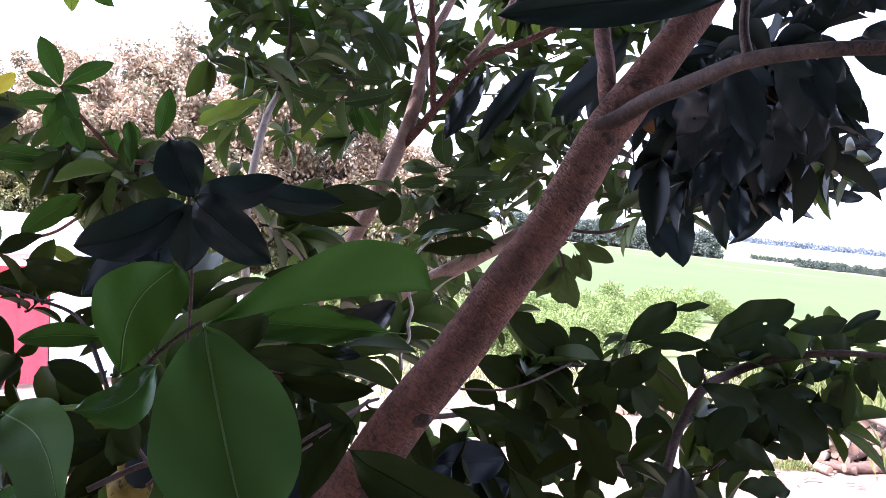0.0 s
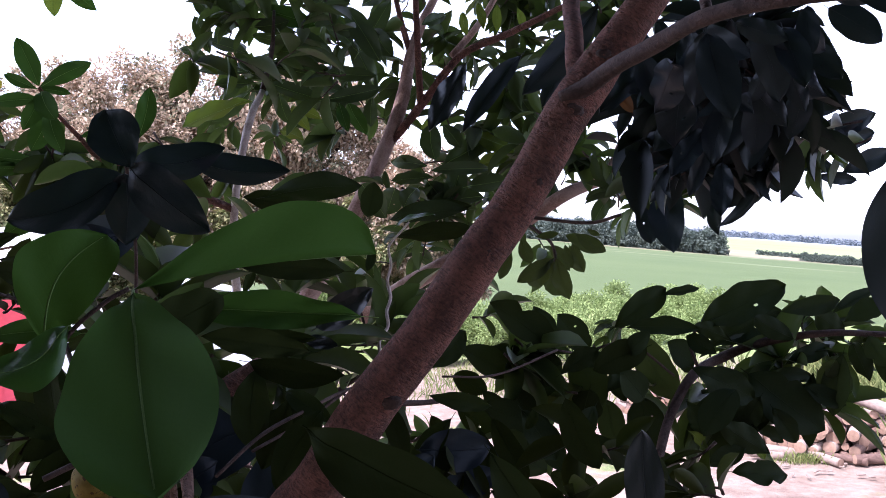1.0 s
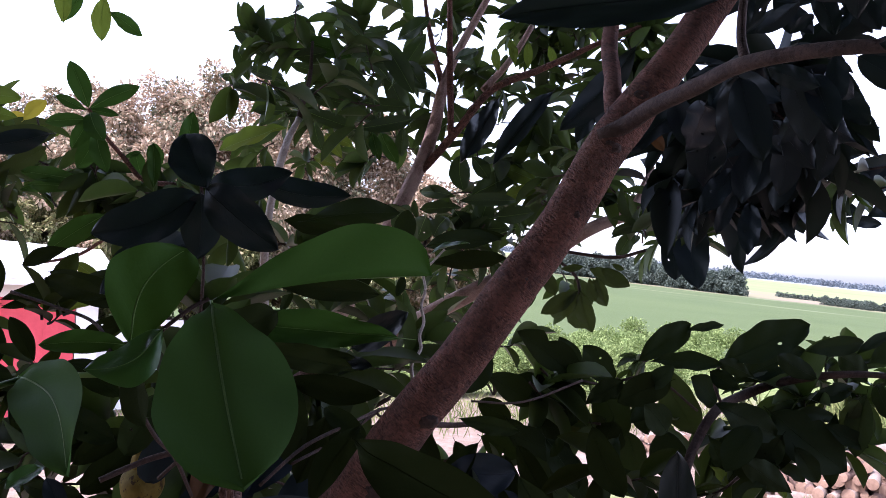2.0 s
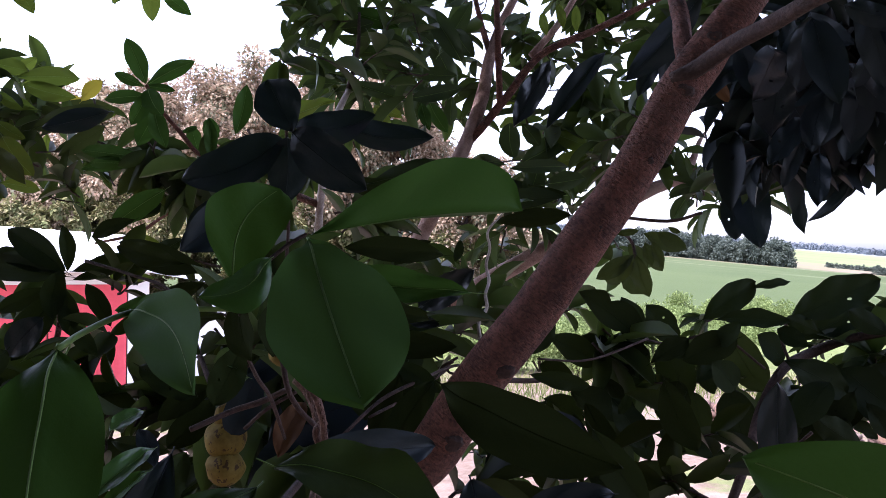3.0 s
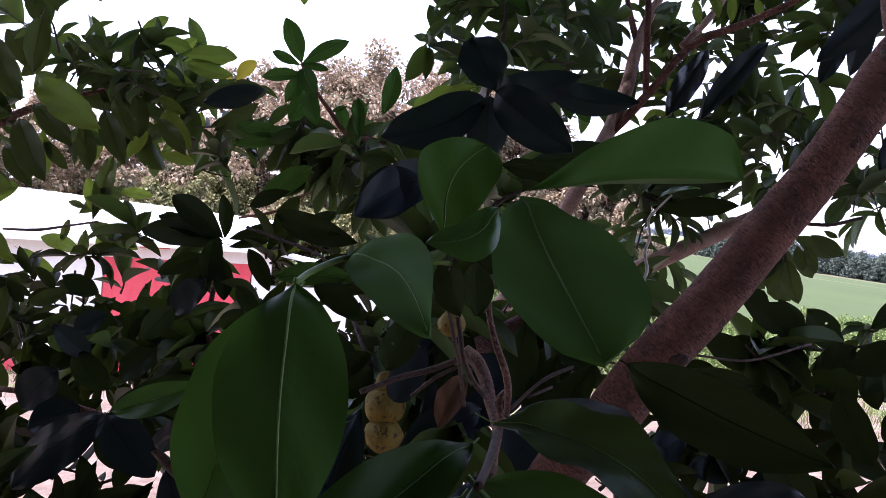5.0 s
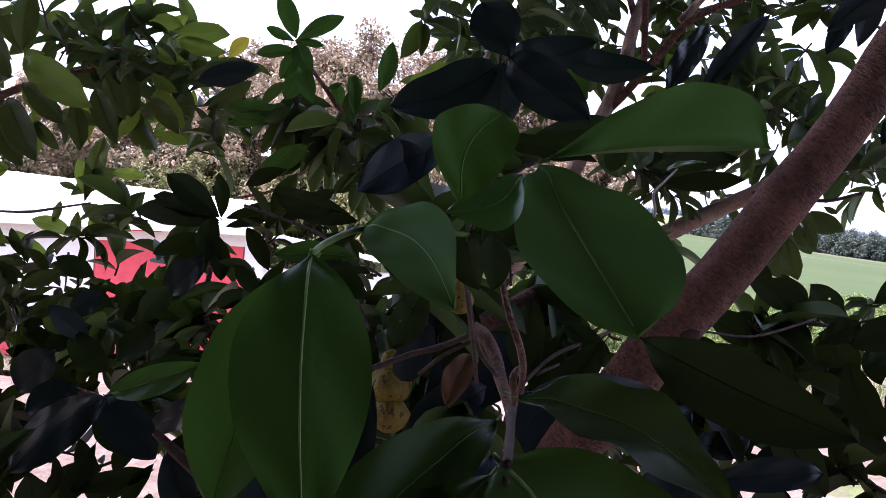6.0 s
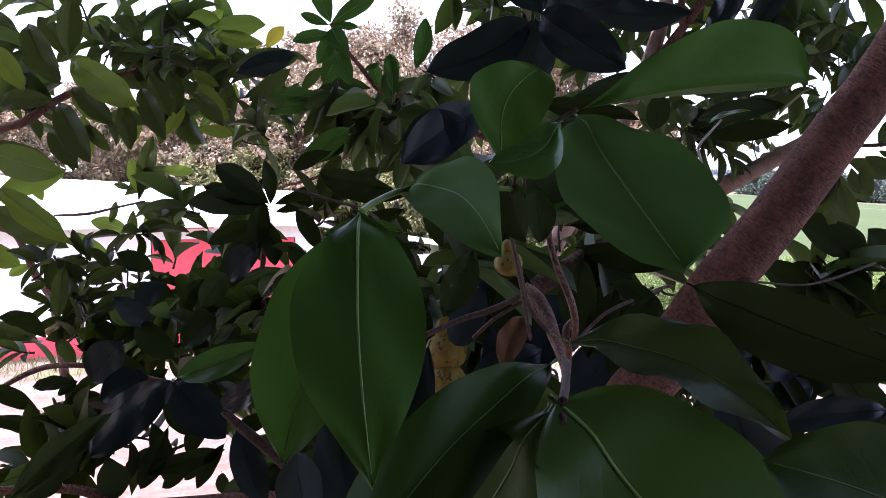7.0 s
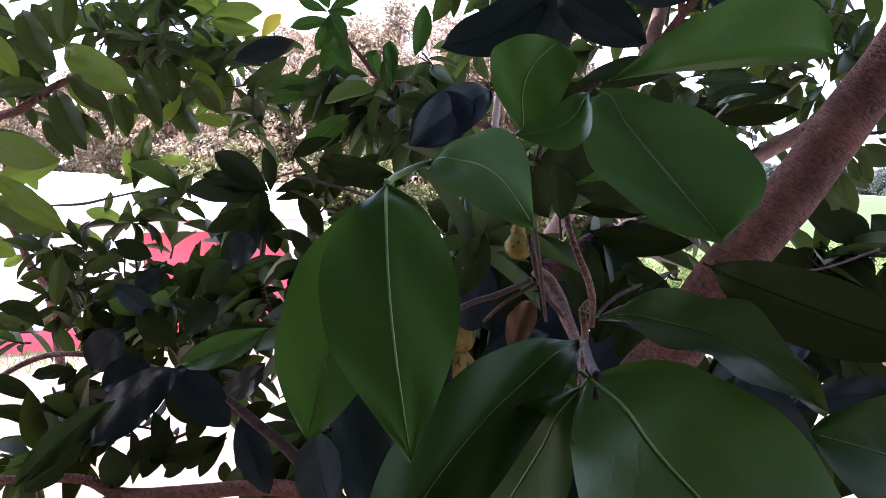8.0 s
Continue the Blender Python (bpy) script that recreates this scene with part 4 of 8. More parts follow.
limb('twig', [(-0.069, 0.451, 1.628), (-0.055, 0.385, 1.668), (-0.048, 0.341, 1.694)], [0.0014, 0.0014, 0.0012])
limb('twig', [(-0.120, 0.564, 1.778), (-0.114, 0.555, 1.817), (-0.111, 0.545, 1.850), (-0.105, 0.525, 1.877), (-0.103, 0.516, 1.880)], [0.0012, 0.0011, 0.0011, 0.0011, 0.0007])
limb('twig', [(-0.521, 0.943, 1.779), (-0.464, 0.941, 1.765), (-0.404, 0.930, 1.748), (-0.358, 0.891, 1.713), (-0.283, 0.806, 1.650)], [0.0022, 0.0021, 0.0020, 0.0026, 0.0029])
limb('twig', [(0.340, 1.955, 1.987), (0.465, 1.966, 2.005), (0.556, 1.974, 2.048)], [0.0040, 0.0040, 0.0040])
limb('twig', [(-0.084, 0.529, 1.672), (-0.062, 0.416, 1.686), (-0.047, 0.337, 1.700)], [0.0024, 0.0021, 0.0018])


limb('branch', [(-0.474, 0.723, 1.554), (-0.455, 0.729, 1.536), (-0.436, 0.735, 1.519), (-0.412, 0.742, 1.497), (-0.394, 0.746, 1.472)], [0.0040, 0.0052, 0.0057, 0.0063, 0.0069], BARK_DARK)


# fold, droop, sway, rise of the width at the stalk, fall at the point
SHAPES = {"curl": (0.0, 0.06, -0.44, 0.765, 0.84), "arch": (0.10, 0.10, -0.06, 1.05, 0.52), "lean": (0.12, 0.12, -0.22, 0.80, 0.62), "bow": (0.16, 0.16, -0.24, 0.66, 0.78), "round": (0.10, 0.10, -0.05, 0.52, 0.44),
          "broad": (0.12, 0.12, 0.05, 0.68, 0.72), "long": (0.18, 0.14, 0.04, 0.90, 0.85), "fold": (-0.10, 0.12, 0.03, 0.56, 0.72), "wave": (0.22, 0.22, 0.0, 0.85, 0.80),
          "bite": (0.20, 0.14, 0.0, 0.75, 0.80), "cupped": (0.20, 0.03, 0.02, 0.95, 0.49), "domed": (-0.15, 0.10, 0.05, 0.86, 1.08), "hooked": (0.09, 0.09, -0.31, 0.845, 0.84),
          "draped": (0.10, 0.14, 0.17, 0.78, 0.60), "hung": (0.10, 0.12, -0.02, 0.97, 0.61), "wide": (0.12, 0.13, 0.07, 0.63, 0.74)}


def leaf_mesh(name, shape, rows, columns, rib, turn=0):
    """A leaf one metre long along y and one wide across x, with its stalk, upper face towards z."""
    fold, droop, sway, rise, fall = SHAPES[shape]
    sway += (0.0, 0.06, -0.07)[turn]
    bm = bmesh.new()
    uv = bm.loops.layers.uv.new("uv")
    grid = []
    for i in range(rows + 1):
        s = i / rows
        half = 0.5 * float(blade(np.float64(s), rise + 0.06 * turn, fall))
        bow = sway * math.sin(math.pi * s)
        line = []
        for j in range(-columns, columns + 1):
            u = j / columns
            w = half
            if shape == "bite" and u > 0:
                w *= 1 - 0.42 * math.exp(-((s - 0.63) / 0.07) ** 2)
            if shape == "bite" and u < 0:
                w *= 1 - 0.30 * math.exp(-((s - 0.36) / 0.05) ** 2)
            edge = 1 + (0.012 if rows > 20 else 0.022) * math.sin((17 + 5 * turn) * s + 2 * u + turn)
            ripple = (0.016 + 0.008 * turn) * math.sin((13 + 2 * turn) * s + 4 * u + turn) * abs(u) * (2.2 if shape == "wave" else 1.0)
            # widths scale apart from lengths, so heights follow the length
            z = fold * abs(u) * w * 0.55 + 0.035 * math.exp(-((s - 0.13) / 0.10) ** 2) + droop * 1.5 * (s - s * s) + ripple + 0.035 * abs(u) ** 2 * w
            across = u * w * edge
            if shape == "curl" and u < 0:
                z -= 0.30 * u * u * w
            if shape == "arch" and u > 0:
                # the lower half is folded back under the midrib
                across *= 0.10
                z -= 0.55 * u * w
            line.append(bm.verts.new((across + bow, s, z)))
        grid.append(line)
    for i in range(rows):
        for j in range(2 * columns):
            # a small round hole eaten into some blades
            if shape == "broad" and rows < 20 and (turn, i, j) == (2, 9, 5):
                corner = [grid[i][j], grid[i][j + 1], grid[i + 1][j + 1], grid[i + 1][j]]
                centre = sum((v.co for v in corner), Vector()) / 4
                ring = []
                for v, nxt in zip(corner, corner[1:] + corner[:1]):
                    ring.append(bm.verts.new(centre + (v.co - centre) * 0.5))
                    ring.append(bm.verts.new(centre + ((v.co + nxt.co) / 2 - centre) * 0.74))
                for q in range(4):
                    a, b = corner[q], corner[(q + 1) % 4]
                    bm.faces.new((a, b, ring[(2 * q + 2) % 8], ring[2 * q + 1], ring[2 * q]))
                continue
            f = bm.faces.new((grid[i][j], grid[i][j + 1], grid[i + 1][j + 1], grid[i + 1][j]))
            f.smooth = True
            for loop, (a, b) in zip(f.loops, ((i, j), (i, j + 1), (i + 1, j + 1), (i + 1, j))):
                loop[uv].uv = (b / (2 * columns), a / rows)
    bmesh.ops.remove_doubles(bm, verts=bm.verts, dist=1e-5)
    # midrib and stalk: a thin keel above and below the blade
    if rib:
        last = None
        wide = 2.6 if rows > 20 else 1.7
        for i in range(-1, rows):
            s = i / rows if i >= 0 else (-0.035 if rows > 20 else -0.10)
            r = (0.0032 if rows > 20 else 0.0045) * (1 - max(0.0, s)) + 0.002
            z = (droop * 1.5 * (s - s * s) if s > 0 else 0.3 * s * s) + 0.035 * math.exp(-((s - 0.13) / 0.10) ** 2)
            bent = sway * math.sin(math.pi * max(0.0, s))
            cut = [bm.verts.new((x + bent, s, z + h)) for x, h in ((-r * wide, 0.0015), (0, r * 0.8), (r * wide, 0.0015), (0, -r * 0.9))]
            if last:
                for k in range(4):
                    f = bm.faces.new((last[k], last[(k + 1) % 4], cut[(k + 1) % 4], cut[k]))
                    f.material_index, f.smooth = 1, True
            last = cut
    me = bpy.data.meshes.new(name)
    bm.normal_update()
    bm.to_mesh(me)
    bm.free()
    return me


LEAF_MESH = {}
HANGING = []
KIND = {"I": LEAF_SHEEN, "J": LEAF_MATT, "E": LEAF_DEEP, "Z": LEAF_OLIVE, "O": LEAF_OLIVE, "H": LEAF_NAVY, "A": LEAF_MATT, "W": LEAF_NEW, "D": LEAF, "N": LEAF, "K": LEAF_SHADED, "M": LEAF_DARK, "R": LEAF_DARK, "C": LEAF_MOSS, "U": LEAF_SHADED, "V": LEAF_GREY, "F": LEAF_MOSS, "S": LEAF, "B": LEAF_DARK,
        "L": LEAF, "P": LEAF_DARK, "Q": LEAF, "Y": LEAF_YELLOW, "T": LEAF, "G": LEAF_LIT, "X": LEAF_DRY}


def leaf(kind, shape, base, tip, width, normal):
    """One leaf of the tree from its stalk to its point, its face along normal."""
    near = kind in "ADNKWEZIJ"
    mat = KIND[kind]
    turn = 0 if near else (len(magnolia.children) + len(HANGING)) % 3
    key = (shape, near, mat.name, turn)
    if key not in LEAF_MESH:
        me = leaf_mesh("leaf", shape, 26 if near else 16, 6 if near else 4, shape != "arch", turn)
        me.materials.append(mat)
        me.materials.append(MIDRIB_DEEP if mat is LEAF_DEEP else MIDRIB if mat in (LEAF, LEAF_GREY, LEAF_NEW, LEAF_LIT, LEAF_MATT, LEAF_SHEEN) else mat)
        LEAF_MESH[key] = me
    b, t = Vector(base), Vector(tip)
    y = (t - b).normalized()
    z = Vector(normal)
    if z.z < -0.15:
        z = -z
    z = (z - y * z.dot(y)).normalized()
    x = y.cross(z)
    length = (t - b).length
    m = Matrix((x, y, z)).transposed().to_4x4()
    if not near:
        width *= 0.84
    m = Matrix.Translation(b) @ m @ Matrix.Diagonal((width, length, length, 1))
    if kind == "U" or (b.y > 1.3 and kind in "VFLGQSCBTRO"):
        HANGING.append((LEAF_MESH[key], m))
        return
    ob = new("leaf", LEAF_MESH[key])
    ob.matrix_world = m
    ob.parent = magnolia


# near spray
leaf('A', 'cupped', (-0.064, 0.452, 1.810), (-0.007, 0.355, 1.747), 0.0595, (0.05, -0.54, 0.84))
leaf('N', 'arch', (-0.060, 0.443, 1.814), (0.043, 0.509, 1.830), 0.060, (0.54, -0.84, -0.04))
leaf('N', 'lean', (-0.098, 0.434, 1.789), (-0.088, 0.472, 1.839), 0.041, (0.48, -0.74, 0.47))
leaf('W', 'curl', (-0.059, 0.388, 1.803), (-0.086, 0.373, 1.786), 0.0195, (0.05, -0.75, 0.66))
leaf('J', 'hooked', (-0.130, 0.396, 1.776), (-0.070, 0.339, 1.7515), 0.0318, (-0.43, -0.70, 0.56))
leaf('Z', 'long', (-0.094, 0.433, 1.781), (-0.083, 0.424, 1.751), 0.020, (-0.40, -0.91, 0.12))
leaf('D', 'domed', (-0.125, 0.335, 1.766), (-0.088, 0.266, 1.689), 0.0461, (0.28, -0.66, 0.70))
leaf('N', 'long', (-0.127, 0.344, 1.764), (-0.151, 0.318, 1.672), 0.042, (0.14, -0.96, 0.24))
leaf('E', 'draped', (-0.062, 0.383, 1.702), (-0.107, 0.272, 1.643), 0.0366, (0.37, -0.55, 0.75))
leaf('E', 'hung', (-0.051, 0.334, 1.697), (-0.100, 0.356, 1.612), 0.0535, (-0.48, -0.87, 0.08))
leaf('I', 'wide', (-0.054, 0.359, 1.693), (0.043, 0.334, 1.612), 0.0948, (0.42, -0.60, 0.68))
leaf('V', 'bow', (-0.053, 0.380, 1.713), (0.030, 0.375, 1.683), 0.038, (0.23, -0.66, 0.71))
leaf('Z', 'long', (-0.015, 0.590, 1.714), (0.105, 0.546, 1.676), 0.045, (-0.33, -0.94, 0.04))
leaf('E', 'broad', (0.086, 0.356, 1.659), (0.019, 0.323, 1.691), 0.045, (0.53, -0.79, 0.30))
leaf('N', 'broad', (0.248, 0.420, 1.679), (0.140, 0.381, 1.729), 0.053, (0.34, -0.94, -0.00))
leaf('K', 'long', (0.195, 0.536, 1.664), (0.187, 0.525, 1.736), 0.022, (-0.13, -0.98, -0.16))
leaf('K', 'long', (0.270, 0.392, 1.791), (0.249, 0.370, 1.869), 0.035, (-0.37, -0.86, -0.35))
leaf('K', 'long', (0.334, 0.498, 1.950), (0.284, 0.514, 1.969), 0.025, (-0.21, -0.95, 0.23))
leaf('K', 'long', (0.215, 0.572, 2.015), (0.071, 0.556, 1.995), 0.032, (0.13, -0.98, -0.12))
leaf('K', 'long', (-0.110, 0.495, 1.644), (-0.131, 0.428, 1.580), 0.040, (0.06, -0.70, 0.71))
leaf('K', 'long', (-0.178, 0.391, 1.606), (-0.179, 0.374, 1.655), 0.024, (0.79, -0.58, -0.19))
leaf('N', 'long', (-0.143, 0.438, 1.689), (-0.157, 0.415, 1.673), 0.011, (-0.09, -0.51, 0.85))
leaf('O', 'round', (-0.086, 0.626, 1.796), (-0.122, 0.579, 1.769), 0.037, (0.56, -0.69, 0.46))
leaf('K', 'round', (-0.191, 0.690, 1.697), (-0.208, 0.679, 1.646), 0.029, (0.26, -0.96, 0.11))
leaf('V', 'curl', (-0.181, 0.651, 1.700), (-0.198, 0.624, 1.713), 0.013, (0.83, -0.30, 0.46))
leaf('X', 'long', (-0.164, 0.740, 1.664), (-0.171, 0.691, 1.626), 0.029, (0.30, -0.61, 0.73))
leaf('O', 'long', (-0.046, 0.711, 1.745), (-0.118, 0.665, 1.762), 0.027, (0.56, -0.79, 0.25))
leaf('M', 'broad', (-0.099, 0.825, 1.688), (-0.051, 0.809, 1.665), 0.025, (-0.01, -0.81, 0.58))
leaf('Z', 'long', (-0.088, 0.464, 1.777), (-0.083, 0.453, 1.749), 0.019, (0.69, -0.63, 0.37))
leaf('K', 'broad', (-0.206, 0.748, 1.849), (-0.258, 0.682, 1.799), 0.041, (0.64, -0.72, 0.27))
# extra leaf added only to darken the gap between two lower leaves
leaf('K', 'long', (-0.090, 0.505, 1.650), (-0.076, 0.451, 1.585), 0.037, (0.13, -0.75, 0.65))
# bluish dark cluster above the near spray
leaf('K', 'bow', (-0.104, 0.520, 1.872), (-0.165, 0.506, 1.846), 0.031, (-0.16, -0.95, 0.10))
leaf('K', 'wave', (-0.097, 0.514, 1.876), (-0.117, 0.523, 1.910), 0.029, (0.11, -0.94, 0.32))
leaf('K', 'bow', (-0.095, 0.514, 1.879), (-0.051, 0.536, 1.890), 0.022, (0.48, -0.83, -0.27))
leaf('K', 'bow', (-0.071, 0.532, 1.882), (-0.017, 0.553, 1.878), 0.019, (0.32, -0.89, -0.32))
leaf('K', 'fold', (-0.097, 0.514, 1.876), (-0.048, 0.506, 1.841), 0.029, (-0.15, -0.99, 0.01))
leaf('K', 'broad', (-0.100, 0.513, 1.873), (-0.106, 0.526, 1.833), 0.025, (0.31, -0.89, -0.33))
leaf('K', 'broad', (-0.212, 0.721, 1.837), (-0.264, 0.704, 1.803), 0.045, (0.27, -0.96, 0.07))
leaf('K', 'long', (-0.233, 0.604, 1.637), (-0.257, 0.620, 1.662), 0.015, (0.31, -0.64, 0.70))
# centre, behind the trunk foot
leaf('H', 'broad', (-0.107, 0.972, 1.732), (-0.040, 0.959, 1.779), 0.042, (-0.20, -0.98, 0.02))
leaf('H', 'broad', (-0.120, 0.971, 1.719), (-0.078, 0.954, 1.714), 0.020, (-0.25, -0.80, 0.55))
leaf('L', 'long', (-0.027, 0.829, 1.761), (-0.186, 0.785, 1.771), 0.043, (0.27, -0.92, 0.27))
leaf('M', 'long', (-0.226, 1.063, 1.762), (-0.212, 1.065, 1.798), 0.015, (0.43, -0.89, -0.12))
leaf('O', 'long', (-0.124, 0.790, 1.722), (-0.032, 0.778, 1.714), 0.032, (-0.12, -0.99, 0.05))
leaf('O', 'long', (-0.067, 0.815, 1.741), (-0.134, 0.789, 1.743), 0.022, (0.36, -0.91, 0.22))
leaf('O', 'long', (-0.087, 1.026, 1.794), (-0.198, 0.965, 1.802), 0.038, (0.48, -0.87, 0.12))
leaf('M', 'long', (-0.183, 1.019, 1.882), (-0.062, 1.000, 1.895), 0.042, (-0.12, -0.96, -0.27))
leaf('O', 'long', (-0.105, 1.076, 1.863), (-0.227, 1.065, 1.884), 0.037, (0.13, -0.96, 0.26))
leaf('M', 'long', (-0.033, 1.032, 1.856), (0.059, 1.091, 1.872), 0.033, (0.55, -0.78, -0.29))
leaf('W', 'long', (-0.020, 0.993, 1.848), (0.023, 1.017, 1.863), 0.021, (-0.18, -0.27, 0.95))
leaf('O', 'long', (-0.026, 1.032, 1.836), (0.069, 1.041, 1.847), 0.029, (0.11, -0.98, -0.17))
leaf('M', 'broad', (-0.107, 1.276, 1.864), (-0.097, 1.278, 1.918), 0.041, (0.19, -0.98, 0.00))
leaf('O', 'long', (-0.020, 1.083, 1.864), (0.062, 1.091, 1.876), 0.023, (0.14, -0.92, -0.36))
leaf('M', 'long', (0.027, 0.933, 1.666), (0.094, 0.939, 1.655), 0.024, (0.09, -1.00, 0.03))
leaf('O', 'broad', (-0.007, 0.879, 1.665), (0.011, 0.880, 1.613), 0.027, (0.13, -0.99, 0.03))
leaf('M', 'broad', (-0.125, 1.373, 1.777), (-0.116, 1.375, 1.814), 0.019, (0.17, -0.98, 0.00))
leaf('O', 'long', (-0.273, 1.460, 1.751), (-0.184, 1.469, 1.812), 0.043, (0.22, -0.96, -0.18))
leaf('M', 'long', (0.044, 1.034, 1.618), (-0.002, 1.028, 1.543), 0.040, (-0.31, -0.92, 0.26))
leaf('O', 'long', (0.077, 1.066, 1.598), (0.099, 1.067, 1.521), 0.036, (0.10, -0.99, 0.02))
leaf('M', 'long', (0.022, 1.061, 1.569), (0.043, 1.061, 1.499), 0.033, (0.17, -0.98, 0.05))
leaf('O', 'broad', (0.091, 1.088, 1.607), (0.138, 1.091, 1.529), 0.037, (0.14, -0.99, 0.05))
leaf('M', 'broad', (0.134, 1.092, 1.593), (0.148, 1.093, 1.622), 0.016, (-0.08, -0.99, 0.10))
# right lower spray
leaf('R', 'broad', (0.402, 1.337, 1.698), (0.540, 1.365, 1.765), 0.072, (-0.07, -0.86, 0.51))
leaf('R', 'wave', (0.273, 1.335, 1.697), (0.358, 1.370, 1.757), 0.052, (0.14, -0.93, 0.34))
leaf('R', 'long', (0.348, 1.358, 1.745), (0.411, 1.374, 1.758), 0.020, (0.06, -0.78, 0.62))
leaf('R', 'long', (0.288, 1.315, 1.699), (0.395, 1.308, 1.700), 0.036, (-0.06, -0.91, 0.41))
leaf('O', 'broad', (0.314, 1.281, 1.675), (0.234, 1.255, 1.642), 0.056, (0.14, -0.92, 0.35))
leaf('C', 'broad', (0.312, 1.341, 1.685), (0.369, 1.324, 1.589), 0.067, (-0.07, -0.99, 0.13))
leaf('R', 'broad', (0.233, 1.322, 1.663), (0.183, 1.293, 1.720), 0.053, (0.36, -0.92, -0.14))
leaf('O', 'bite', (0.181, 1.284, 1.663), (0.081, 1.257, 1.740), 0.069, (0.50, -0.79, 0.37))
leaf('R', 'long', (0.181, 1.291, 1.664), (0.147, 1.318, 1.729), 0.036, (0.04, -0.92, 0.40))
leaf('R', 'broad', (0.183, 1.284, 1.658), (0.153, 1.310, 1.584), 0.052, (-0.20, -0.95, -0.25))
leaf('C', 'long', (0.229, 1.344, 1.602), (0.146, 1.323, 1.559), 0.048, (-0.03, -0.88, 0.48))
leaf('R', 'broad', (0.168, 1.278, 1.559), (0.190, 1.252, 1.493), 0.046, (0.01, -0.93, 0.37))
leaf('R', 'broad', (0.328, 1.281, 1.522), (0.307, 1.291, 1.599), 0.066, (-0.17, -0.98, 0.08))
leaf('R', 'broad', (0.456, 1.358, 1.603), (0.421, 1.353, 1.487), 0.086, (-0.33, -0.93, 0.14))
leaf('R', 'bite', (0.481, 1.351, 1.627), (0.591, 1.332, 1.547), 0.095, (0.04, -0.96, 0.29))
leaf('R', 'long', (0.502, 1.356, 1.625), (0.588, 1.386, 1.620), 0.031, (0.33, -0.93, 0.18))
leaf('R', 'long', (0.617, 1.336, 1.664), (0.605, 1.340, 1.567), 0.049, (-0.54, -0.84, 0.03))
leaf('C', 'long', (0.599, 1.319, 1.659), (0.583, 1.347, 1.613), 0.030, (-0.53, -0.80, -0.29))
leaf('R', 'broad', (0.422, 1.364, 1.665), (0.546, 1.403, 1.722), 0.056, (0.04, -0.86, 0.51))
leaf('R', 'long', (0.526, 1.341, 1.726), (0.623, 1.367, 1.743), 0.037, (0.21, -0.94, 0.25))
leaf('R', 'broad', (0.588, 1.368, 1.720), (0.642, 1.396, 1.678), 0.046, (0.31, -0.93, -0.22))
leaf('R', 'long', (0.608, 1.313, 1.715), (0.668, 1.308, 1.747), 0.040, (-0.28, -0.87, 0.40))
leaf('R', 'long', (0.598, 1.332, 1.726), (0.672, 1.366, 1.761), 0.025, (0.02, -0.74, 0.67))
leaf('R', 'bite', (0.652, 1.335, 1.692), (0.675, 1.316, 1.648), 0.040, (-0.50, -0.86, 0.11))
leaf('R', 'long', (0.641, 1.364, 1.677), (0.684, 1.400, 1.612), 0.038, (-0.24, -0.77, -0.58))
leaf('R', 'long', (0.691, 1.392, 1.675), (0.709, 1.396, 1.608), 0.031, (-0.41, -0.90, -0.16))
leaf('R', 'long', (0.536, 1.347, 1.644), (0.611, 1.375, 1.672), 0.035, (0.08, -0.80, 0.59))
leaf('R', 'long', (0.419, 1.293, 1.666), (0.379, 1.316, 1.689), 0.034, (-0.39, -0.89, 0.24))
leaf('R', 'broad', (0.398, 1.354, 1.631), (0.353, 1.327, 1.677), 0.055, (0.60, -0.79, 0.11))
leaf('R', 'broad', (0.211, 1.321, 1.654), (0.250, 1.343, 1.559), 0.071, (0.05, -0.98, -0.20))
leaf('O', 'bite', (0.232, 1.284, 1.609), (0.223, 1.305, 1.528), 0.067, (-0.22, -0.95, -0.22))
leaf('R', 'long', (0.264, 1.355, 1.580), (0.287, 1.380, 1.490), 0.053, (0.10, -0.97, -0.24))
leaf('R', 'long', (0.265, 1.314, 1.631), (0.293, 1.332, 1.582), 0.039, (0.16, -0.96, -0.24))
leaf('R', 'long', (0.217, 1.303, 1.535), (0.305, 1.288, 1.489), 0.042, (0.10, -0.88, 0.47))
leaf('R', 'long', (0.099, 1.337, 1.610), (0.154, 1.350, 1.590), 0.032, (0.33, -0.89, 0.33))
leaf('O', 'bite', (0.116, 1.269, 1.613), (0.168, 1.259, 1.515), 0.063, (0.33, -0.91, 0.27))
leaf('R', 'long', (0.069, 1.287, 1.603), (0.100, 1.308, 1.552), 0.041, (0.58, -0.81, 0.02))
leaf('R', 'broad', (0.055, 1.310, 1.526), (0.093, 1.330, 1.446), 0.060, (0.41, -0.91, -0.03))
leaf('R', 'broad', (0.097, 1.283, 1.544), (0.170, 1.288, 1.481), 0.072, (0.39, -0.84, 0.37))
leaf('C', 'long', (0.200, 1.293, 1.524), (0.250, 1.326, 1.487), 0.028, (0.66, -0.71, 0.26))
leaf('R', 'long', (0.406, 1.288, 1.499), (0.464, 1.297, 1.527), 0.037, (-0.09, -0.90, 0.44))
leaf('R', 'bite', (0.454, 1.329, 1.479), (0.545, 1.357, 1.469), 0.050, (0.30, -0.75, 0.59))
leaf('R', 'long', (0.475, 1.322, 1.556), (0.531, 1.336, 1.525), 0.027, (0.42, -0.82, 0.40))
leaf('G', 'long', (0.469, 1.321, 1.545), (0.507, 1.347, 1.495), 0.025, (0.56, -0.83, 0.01))
